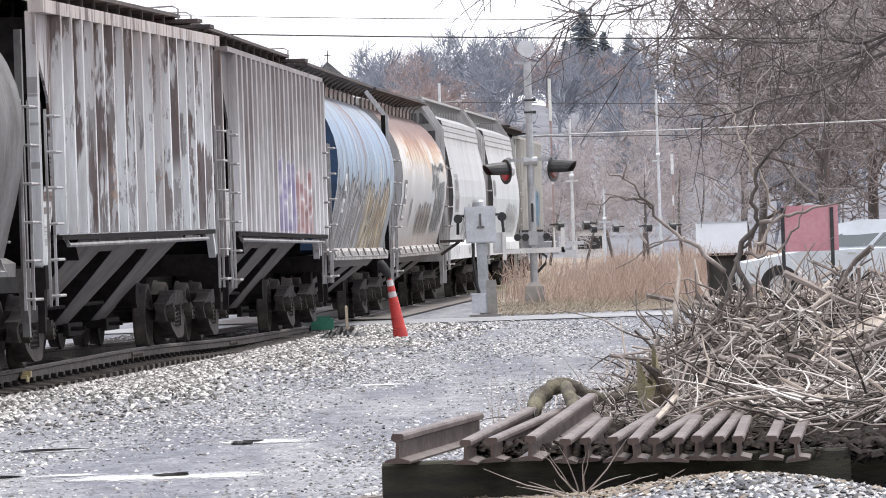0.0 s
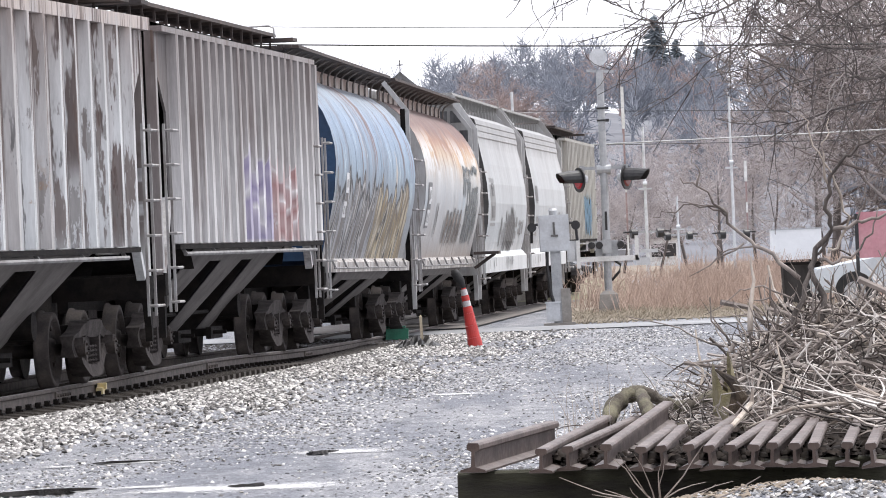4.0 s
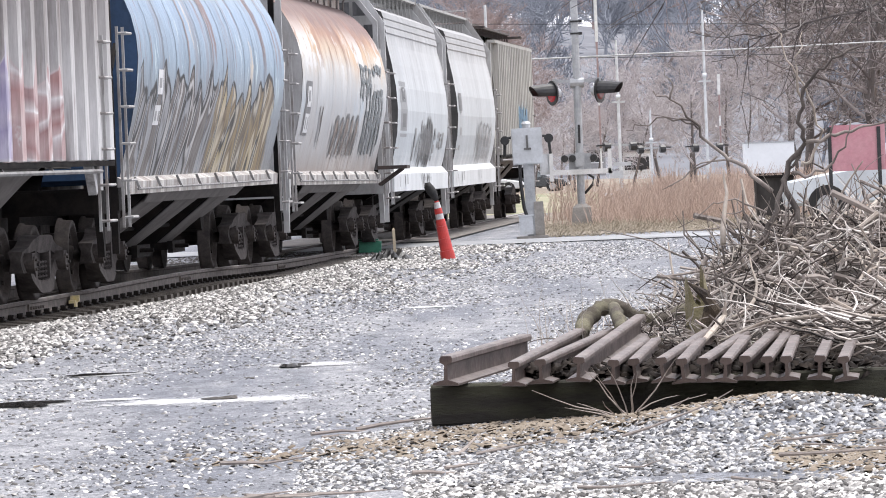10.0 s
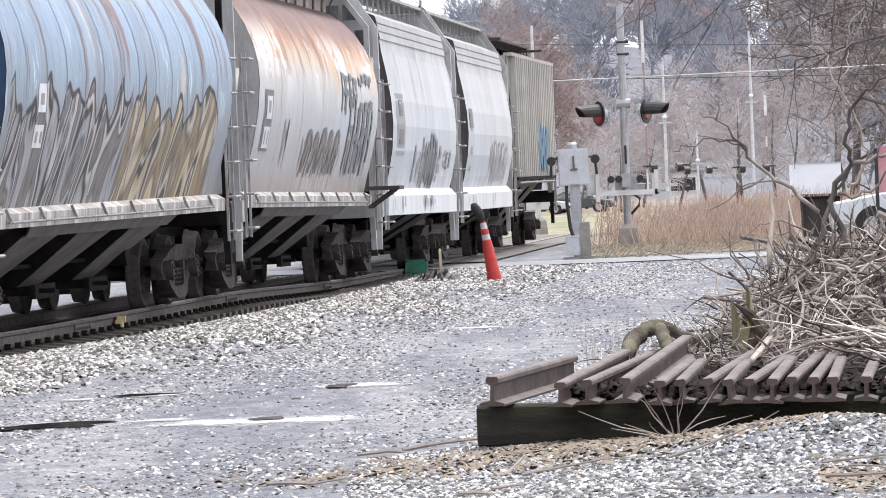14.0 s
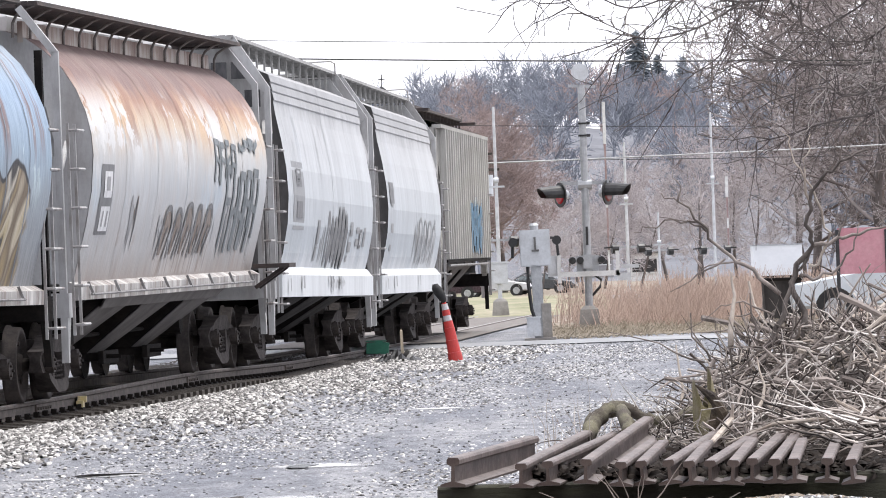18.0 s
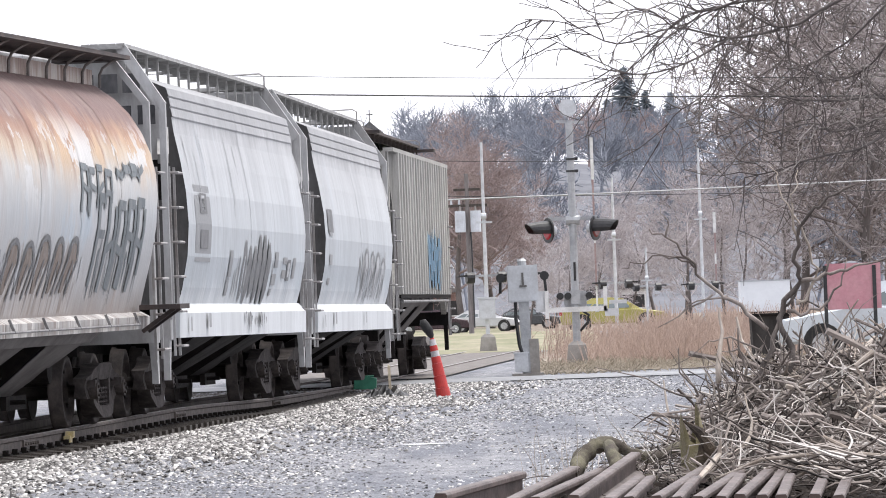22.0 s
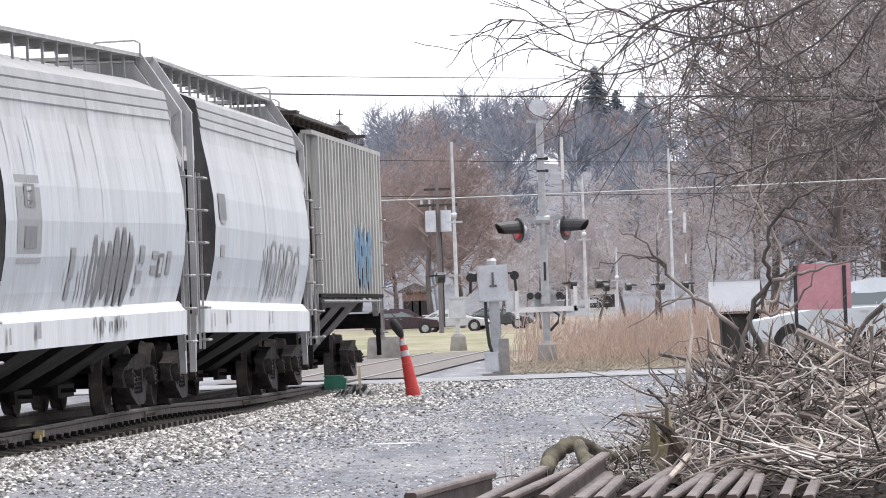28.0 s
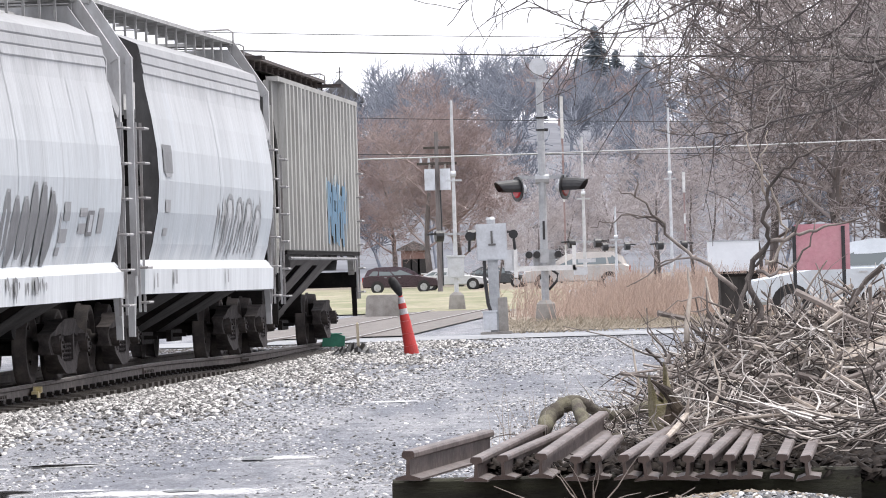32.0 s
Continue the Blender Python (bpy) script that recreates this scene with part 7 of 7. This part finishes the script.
# ---- wooded hill ----
def hill_z(x, d):
    k = min(1.0, max(0.0, (d - 520) / 600))
    return -1.2 + 22.5 * k * k * (3 - 2 * k) * (1 + 0.06 * math.sin(x * 0.045 + 1) + 0.05 * math.sin(x * 0.13) + 0.0012 * x)


# hill ground takes a bluish base colour in place of air haze
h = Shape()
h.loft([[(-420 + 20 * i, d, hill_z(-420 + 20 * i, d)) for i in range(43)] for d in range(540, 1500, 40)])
structure("hillside", h, worn("hazed_grey_hillside", (0.135, 0.14, 0.16), (0.19, 0.195, 0.215), 0.05, rough=1.0), "wooded hillside in winter, bluish grey with haze put into its colour")
rnd = random.Random(90)
kinds = []
for k in range(5):
    segs, r2 = [], random.Random(200 + k)
    grow(r2, (0, 0, -0.5), (0, 0, 1), 8.0, 0.2, 3, segs, 0.16, 0.62, -0.03, (6, 7), 0.55, 0.05, n=2)
    kinds.append(segs)
woods = {0: [], 1: []}
for k in range(440):
    d = 560 + 620 * rnd.random() ** 0.7
    x = rnd.uniform(-0.085, 0.10) * d
    m = pose(x, d, hill_z(x, d), 0, 0, rnd.uniform(0, 360)) @ Matrix.Scale(rnd.uniform(0.55, 0.95), 4)
    w = woods[0 if rnd.random() < 0.92 else 1]
    w += [(m @ a, m @ b, ra, rb) for a, b, ra, rb in kinds[k % 5]]
tagged(new("far_woods", sticks_mesh("far_woods", woods[0], far_bark)), "bare woods covering the hillside, grey-blue with painted haze", "woods", kind="stuff")
tagged(new("far_woods", sticks_mesh("far_woods", woods[1], red_twig)), "reddish-brown bare trees among the hillside woods", "woods", kind="stuff")
# needles lightened and blued to carry the haze at this distance
needle = worn("hazed_conifer_needles", (0.15, 0.175, 0.195), (0.21, 0.235, 0.25), 1, rough=0.95)
for x, d, s in ((33.5, 1120, 1.2), (37.5, 1130, 0.95), (30.5, 1135, 0.85), (42, 1125, 0.9)):
    m = thing("conifer", pose(x, d, hill_z(x, d)) @ Matrix.Scale(s, 4), "conifer on the skyline of the hill, paled by painted haze", "conifer", "conifers on the hill")
    part("trunk", Shape().tube([(0, 0, -1), (0, 0, 15)], [0.3, 0.05], 6), dark_bark, m)
    segs = []
    r2 = random.Random(int(x))
    for k in range(620):
        z = r2.uniform(2.0, 16)
        a, l = r2.uniform(0, math.tau), (0.5 + min(16.3 - z, 7.5) * 0.42) * r2.uniform(0.4, 1.2)
        p = Vector((0, 0, z))
        segs.append((p, p + Vector((l * math.cos(a), l * math.sin(a), -0.25 * l)), 0.28, 0.08))
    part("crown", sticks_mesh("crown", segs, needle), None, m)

# chapel with a cross on the hill
m = thing("hill_chapel", pose(-11.67, 1000, -1.81) @ Matrix.Scale(2.083, 4), "small grey chapel with a cross on its gable", "chapel")
wall_far = worn("weathered_grey_siding", (0.36, 0.35, 0.35), (0.28, 0.27, 0.27), 0.6, rough=0.9)
part("wall", Shape().box(-1.5, 1.5, 0, 8, -2, 13.6), wall_far, m)
part("roof", Shape().prism([(-1.8, 13.5), (0, 15.1), (1.8, 13.5), (1.8, 13.3), (-1.8, 13.3)], -0.3, 8.3), steel_grey, m)
part("cross", Shape().box(-0.04, 0.04, -0.1, 0.02, 15.0, 16.0).box(-0.26, 0.26, -0.1, 0.02, 15.58, 15.66), steel_grey, m)

# utility pole, wires
pole_wood = worn("grey_weathered_pole_wood", (0.16, 0.14, 0.13), (0.24, 0.215, 0.20), 4, (4, 4, 0.4), rough=0.9)
m = thing("utility_pole", pose(0.85, 232, ground_z(232)), "dark wooden utility pole with grey transformers", "utility pole")
part("pole", Shape().tube([(0, 0, 0), (0.0, 0, 6.3)], [0.10, 0.075], 10), pole_wood, m)
part("cross_arm", Shape().bar((-0.75, 0, 5.1), (0.75, 0, 5.1), 0.1).bar((-0.5, 0, 5.7), (0.5, 0, 5.7), 0.09), tie_wood, m)
for x in (-0.28, 0.3):
    p = part("transformer", Shape().tube([(x, -0.25, 4.1), (x, -0.25, 4.9)], 0.2, 14), box_grey, m, "grey can transformer")
    part("bushing", Shape().tube([(x, -0.25, 4.9), (x, -0.25, 5.08)], [0.05, 0.03], 8), concrete, p)
for x in (-0.6, -0.3, 0.6):
    part("insulator", Shape().tube([(x, 0, 5.15), (x, 0, 5.35)], [0.05, 0.03], 8), box_grey, m)
part("drop_cable", Shape().tube([(0.1, -0.1, 4.1), (0.12, -0.1, 3.0), (0.12, -0.1, 0.5)], 0.03, 6), black_paint, m)


def wire(x0, z0, x1, z1, d, r, sag, mat=black_paint, label="black overhead wire across the crossing"):
    slope = (z1 - z0) / (x1 - x0)
    xs = [-40 + 80 * i / 24 for i in range(25)]
    pts = [(x, d + 0.02 * x, z0 + slope * (x - x0) + sag * ((x - 4) / 40.0) ** 2) for x in xs]
    ob = part("overhead_wire", Shape().tube(pts, r, 5), mat)
    return tagged(ob, label, "wire", "overhead wires")


wire(-1.28, 7.42, 7.79, 7.07, 180, 0.022, 1.0)
wire(-1.25, 7.98, 2.04, 7.86, 181, 0.012, 1.0)
wire(-0.75, 4.35, 8.17, 4.41, 181.5, 0.022, 0.8, galv, "pale grey overhead cable across the crossing")
wire(-1.37, 5.23, 3.58, 5.1, 230, 0.014, 0.8)
wire(-1.37, 6.6, 3.58, 6.4, 231, 0.012, 0.8)

# ---- board sign, bin, trailer, sheds ----
pink = worn("faded_pink_red_panel", (0.50, 0.22, 0.25), (0.57, 0.30, 0.32), 1.5, rough=0.7)
m = thing("board_sign", pose(7.75, 118, 0), "faded pinkish-red board on dark posts seen from behind", "sign")
part("panel", Shape().box(-0.52, 0.54, -0.02, 0.02, 1.05, 1.93), pink, m)
part("post", Shape().box(-0.56, -0.49, -0.06, -0.024, 0.0, 1.9), black_paint, m)
part("post", Shape().box(0.38, 0.45, -0.06, -0.024, 0.0, 1.88), black_paint, m)
m = thing("steel_bin", pose(6.75, 130, 0), "dark steel bin at the edge of the dry grass", "bin")
part("tub", Shape().loft([[(sx * w, sy * 0.5, z) for sx, sy in ((-1, -1), (1, -1), (1, 1), (-1, 1))] for z, w in ((0.0, 0.36), (0.9, 0.40))], True, True), slope_dark, m)
part("rim", Shape().box(-0.44, 0.44, -0.54, 0.54, 0.9, 0.96), steel_dark, m)
trailer_white = worn("plain_white_panel", (0.72, 0.73, 0.74), (0.66, 0.67, 0.68), 1.0, rough=0.5, fine=0.08)
m = thing("box_trailer", pose(11.9, 232, ground_z(232)), "white box trailer parked beyond the reeds", "trailer")
part("box", Shape().box(-0.92, 0.92, -1, 1, 0.72, 1.85), trailer_white, m)
part("roof_rail", Shape().box(-0.95, 0.95, -1.03, 1.03, 1.85, 1.9), galv, m)
for sx in (-1, 1):
    part("wheel", Shape().tube([(sx * 0.5, -0.9, 0.33), (sx * 0.5, -0.7, 0.33)], 0.33, 14), rubber, m)
part("frame", Shape().box(-0.9, 0.9, -0.9, 0.9, 0.55, 0.72), steel_dark, m)
for x, d, w, hh, lab in ((15.5, 520, 1.2, 2.6, "white shed among the far trees"), (-0.2, 470, 1.0, 2.9, "brick-red house behind the parked cars"), (12.4, 560, 1.5, 4.6, "pale house on the lower hillside"), (17.4, 580, 1.6, 5.0, "pale house on the lower hillside")):
    m = thing("house", pose(x, d, -1.2), lab, "house", "houses beyond the road")
    wm = worn("red_brick_wall", (0.22, 0.135, 0.115), (0.28, 0.19, 0.165), 1.5, rough=0.9) if "brick" in lab else wall_far if "pale" in lab else white_paint
    part("wall", Shape().box(-w, w, 0, 6, 0, hh), wm, m)
    part("roof", Shape().prism([(-w - 0.3, hh), (0, hh + w * 0.6), (w + 0.3, hh), (w + 0.3, hh - 0.15), (-w - 0.3, hh - 0.15)], -0.3, 6.3), steel_grey, m)
    for k in (-0.55, 0.05, 0.6):
        p = part("window", Shape().box(w * k - 0.35, w * k + 0.35, -0.04, -0.004, hh * 0.35, hh * 0.35 + 1.1), black_paint, m)
        part("sill", Shape().box(w * k - 0.42, w * k + 0.42, -0.1, -0.004, hh * 0.35 - 0.1, hh * 0.35), white_paint, p)

# ---- road vehicles ----
glass = material("dark_car_glass", (0.15, 0.175, 0.18), 0.08)
tyre = rubber
alloy = worn("alloy_rim", (0.55, 0.56, 0.57), (0.4, 0.4, 0.41), 8, rough=0.35, metal=0.7)
tail_red = material("red_lamp_cover", (0.35, 0.02, 0.02), 0.3)
lamp_clear = material("clear_lamp_cover", (0.6, 0.62, 0.65), 0.15)


def paint(name, base, other=None, rough=0.3):
    return worn(name, base, other or tuple(c * 0.85 for c in base), 2.0, rough=rough, fine=0.08, bump=0.02)


SUV = dict(low=[(-2.3, 0.35), (-2.34, 0.62), (-2.22, 0.86), (-1.25, 1.02), (-1.0, 1.06), (2.1, 1.08), (2.3, 1.0), (2.34, 0.6), (2.28, 0.35)], top=[(-1.25, 1.03), (-0.45, 1.52), (0.2, 1.62), (1.5, 1.60), (2.0, 1.42), (2.2, 1.06)], wheels=(-1.42, 1.42))
SEDAN = dict(low=[(-2.25, 0.32), (-2.3, 0.55), (-2.15, 0.76), (-1.1, 0.92), (1.6, 0.96), (2.2, 0.92), (2.28, 0.6), (2.2, 0.32)], top=[(-1.15, 0.91), (-0.4, 1.36), (0.1, 1.43), (0.9, 1.41), (1.8, 0.96)], wheels=(-1.38, 1.36))
PICKUP = dict(low=[(-2.7, 0.45), (-2.74, 0.8), (-2.6, 1.02), (-1.5, 1.12), (0.7, 1.15), (2.65, 1.15), (2.72, 0.8), (2.68, 0.5)], top=[(-1.5, 1.11), (-0.8, 1.68), (-0.3, 1.78), (0.55, 1.76), (0.85, 1.15)], wheels=(-1.75, 1.7))


def vehicle(name, kind, mat, m, label, category="car"):
    """A road vehicle that faces -x: body, cabin with glass, wheels, lamps, bumpers."""
    car = thing(name, m, label, category)
    w = 0.9
    low, top = kind["low"], kind["top"]
    secs = []
    for y, k, lift in ((-w, 0.97, 0.06), (-w + 0.07, 1.0, 0.0), (w - 0.07, 1.0, 0.0), (w, 0.97, 0.06)):
        secs.append([(x * k, y, z + (lift if z < 0.5 else -lift * 0.6)) for x, z in low])
    part("body", Shape().loft(secs, True, True), mat, car)
    secs = []
    for y, k in ((-w + 0.05, 0.0), (-w + 0.22, 1.0), (w - 0.22, 1.0), (w - 0.05, 0.0)):
        secs.append([(x, y if k else y, z) if k else (x, y, min(z, top[0][1] + 0.02)) for x, z in top])
    part("cabin", Shape().loft(secs, True, True), mat, car)
    zb, zt = top[0][1] + 0.06, max(z for _, z in top) - 0.10
    roof = [x for x, z in top if z > zt]
    x0, x1 = top[0][0], top[-1][0]
    for sy in (-1, 1):
        for a, b in ((0.14, 0.46), (0.49, 0.74), (0.77, 0.93)):
            q = []
            for t in (a, b):
                xb = x0 + (x1 - x0) * t
                xt = roof[0] + (roof[-1] - roof[0]) * min(1, max(0, (t - 0.12) / 0.76))
                q.append(((xb, sy * (w - 0.045), zb), (xt, sy * (w - 0.205), zt)))
            s = Shape().add([q[0][0], q[1][0], q[1][1], q[0][1]] + [(x, y - sy * 0.02, z) for x, y, z in (q[0][0], q[1][0], q[1][1], q[0][1])], [(0, 1, 2, 3), (4, 5, 6, 7), (0, 1, 5, 4), (2, 3, 7, 6), (1, 2, 6, 5), (0, 3, 7, 4)])
            part("side_window", s, glass, car, "dark tinted side glass")
    for (xa, za), (xb, zb2), nm in ((top[0], top[1], "windscreen"), (top[-1], top[-2], "rear_window")):
        nx = -0.02 if nm == "windscreen" else 0.02
        s = Shape().loft([[(xa + (xb - xa) * 0.12 + nx, -w + 0.22, za + (zb2 - za) * 0.12 + 0.012), (xa + (xb - xa) * 0.12 + nx, w - 0.22, za + (zb2 - za) * 0.12 + 0.012)], [(xa + (xb - xa) * 0.92 + nx, -w + 0.28, za + (zb2 - za) * 0.92 + 0.012), (xa + (xb - xa) * 0.92 + nx, w - 0.28, za + (zb2 - za) * 0.92 + 0.012)]])
        part(nm, s, glass, car)
    for x in kind["wheels"]:
        for sy in (-1, 1):
            part("wheel_arch", Shape().tube([(x, sy * (w - 0.05), 0.36), (x, sy * (w + 0.005), 0.36)], 0.40, 20), rubber, car)
            t = part("wheel", Shape().tube([(x, sy * (w - 0.22), 0.34), (x, sy * (w + 0.012), 0.34)], 0.34, 20), tyre, car)
            s = Shape().tube([(x, sy * (w + 0.01), 0.34), (x, sy * (w + 0.02), 0.34)], 0.22, 16)
            for k in range(5):
                a = k * math.tau / 5
                s.bar((x, sy * (w + 0.025), 0.34), (x + 0.2 * math.cos(a), sy * (w + 0.025), 0.34 + 0.2 * math.sin(a)), 0.05, 0.02)
            part("rim", s, alloy, t)
    zf = low[2][1] - 0.08
    for sy in (-1, 1):
        part("headlamp", Shape().box(low[2][0] - 0.04, low[2][0] + 0.3, sy * (w - 0.2) - 0.17, sy * (w - 0.2) + 0.17, zf - 0.12, zf + 0.03), lamp_clear, car)
        part("tail_lamp", Shape().box(-low[-3][0] * 0 + max(x for x, _ in low) - 0.12, max(x for x, _ in low) + 0.01, sy * (w - 0.14) - 0.1, sy * (w - 0.14) + 0.1, 0.72, 0.98), tail_red, car)
        part("mirror", Shape().box(x0 + 0.35, x0 + 0.5, sy * (w + 0.07) - 0.07, sy * (w + 0.07) + 0.07, zb + 0.02, zb + 0.16), mat, car)
        for t in (0.35, 0.6):
            part("door_handle", Shape().box(x0 + (x1 - x0) * t, x0 + (x1 - x0) * t + 0.16, sy * w - 0.02, sy * w + 0.02, zb - 0.14, zb - 0.11), alloy, car)
    part("bumper", Shape().box(low[1][0] - 0.03, low[1][0] + 0.2, -w + 0.08, w - 0.08, 0.38, 0.56), black_paint, car)
    part("number_plate", Shape().box(low[1][0] - 0.045, low[1][0] - 0.03, -0.25, 0.25, 0.44, 0.55), white_paint, car, "plain plate")
    return car


silver = paint("silver_blue_car_paint", (0.62, 0.67, 0.71), rough=0.25)
maroon = paint("dark_maroon_car_paint", (0.045, 0.022, 0.03))
vehicle("parked_suv", SUV, silver, pose(9.0, 124.5, 0, 0, 0, -6), "silver-blue SUV parked behind the brush pile")
vehicle("parked_suv", SUV, maroon, pose(-1.05, 378, ground_z(378), 0, 0, 180), "dark maroon SUV parked beyond the lawn")
vehicle("parked_car", SEDAN, paint("pale_silver_car_paint", (0.6, 0.61, 0.62)), pose(2.2, 392, ground_z(392), 0, 0, 175), "silver car parked beyond the lawn")
vehicle("parked_car", SEDAN, paint("dark_grey_car_paint", (0.07, 0.075, 0.08)), pose(5.2, 400, ground_z(400), 0, 0, 170), "dark car parked beyond the lawn")
# passing traffic: name, kind, colour, seconds at which it passes, where, metres a second, distance, label
TRAFFIC = []
for name, kind, base, t, x, v, d, label in (
    ("passing_car", SEDAN, (0.46, 0.43, 0.40), 7.0, 8.6, -9.5, 250.0, "pale beige car driving along the road"),
    ("passing_pickup", PICKUP, (0.72, 0.73, 0.74), 9.0, 5.6, -11.0, 256.0, "white pickup truck driving along the road"),
    ("passing_suv", SUV, (0.02, 0.02, 0.022), 12.0, 6.3, -11.0, 262.0, "black SUV driving along the road"),
    ("passing_car", SEDAN, (0.36, 0.32, 0.09), 22.0, 7.0, 8.6, 262.0, "yellow car driving along the road"),
    ("passing_suv", SUV, (0.48, 0.44, 0.40), 32.0, 6.9, -11.5, 268.0, "pale SUV driving along the road"),
):
    ob = vehicle(name, kind, paint("car_paint", base), pose(x, d, ground_z(d) + 0.024), label)
    TRAFFIC.append((ob, t, x, v, d))
# ---- movement ----
# metres that the train has come towards the camera, second by second
GONE = [-0.9, 2.49, 6.07, 9.52, 12.73, 15.83, 18.84, 21.84, 24.86, 27.78, 30.7, 33.45, 36.1, 38.75, 41.3, 43.82, 46.36, 48.91, 51.43, 53.93, 56.34, 58.69, 60.94, 63.07, 65.05, 66.89, 68.61, 70.28, 71.9, 73.41, 74.83, 76.19, 77.55]


def gone(t):
    return float(np.interp(t, range(33), GONE))


def motions():
    for car, wheels, s, pitch in CARS:
        rows = []
        b = pitch / 2 - 2.17
        for t in range(33):
            p, _ = on_track(s + b - GONE[t])
            q, _ = on_track(s - b - GONE[t])
            d = p - q
            m = Matrix.Translation((p + q) / 2) @ Matrix.Rotation(-math.atan2(d.x, d.y), 4, "Z") @ Matrix.Rotation(math.atan2(d.z, math.hypot(d.x, d.y)), 4, "X")
            rows.append((t, m))
        walk(car, rows)
        for w in wheels:
            at = w.matrix_basis.translation.copy()
            walk(w, [(k / 5, Matrix.Translation(at) @ Matrix.Rotation(gone(k / 5) / WHEEL_R, 4, "X")) for k in range(161)])
    for ob, t, x, v, d in TRAFFIC:
        turn = 0 if v < 0 else 180
        walk(ob, [(s, pose(x + v * (s - t), d, ground_z(d) + 0.024, 0, 0, turn)) for s in (0.0, t, 32.0) if s == 0.0 or s > 0.5 and (s == 32.0 or t < 32.0)])


motions()
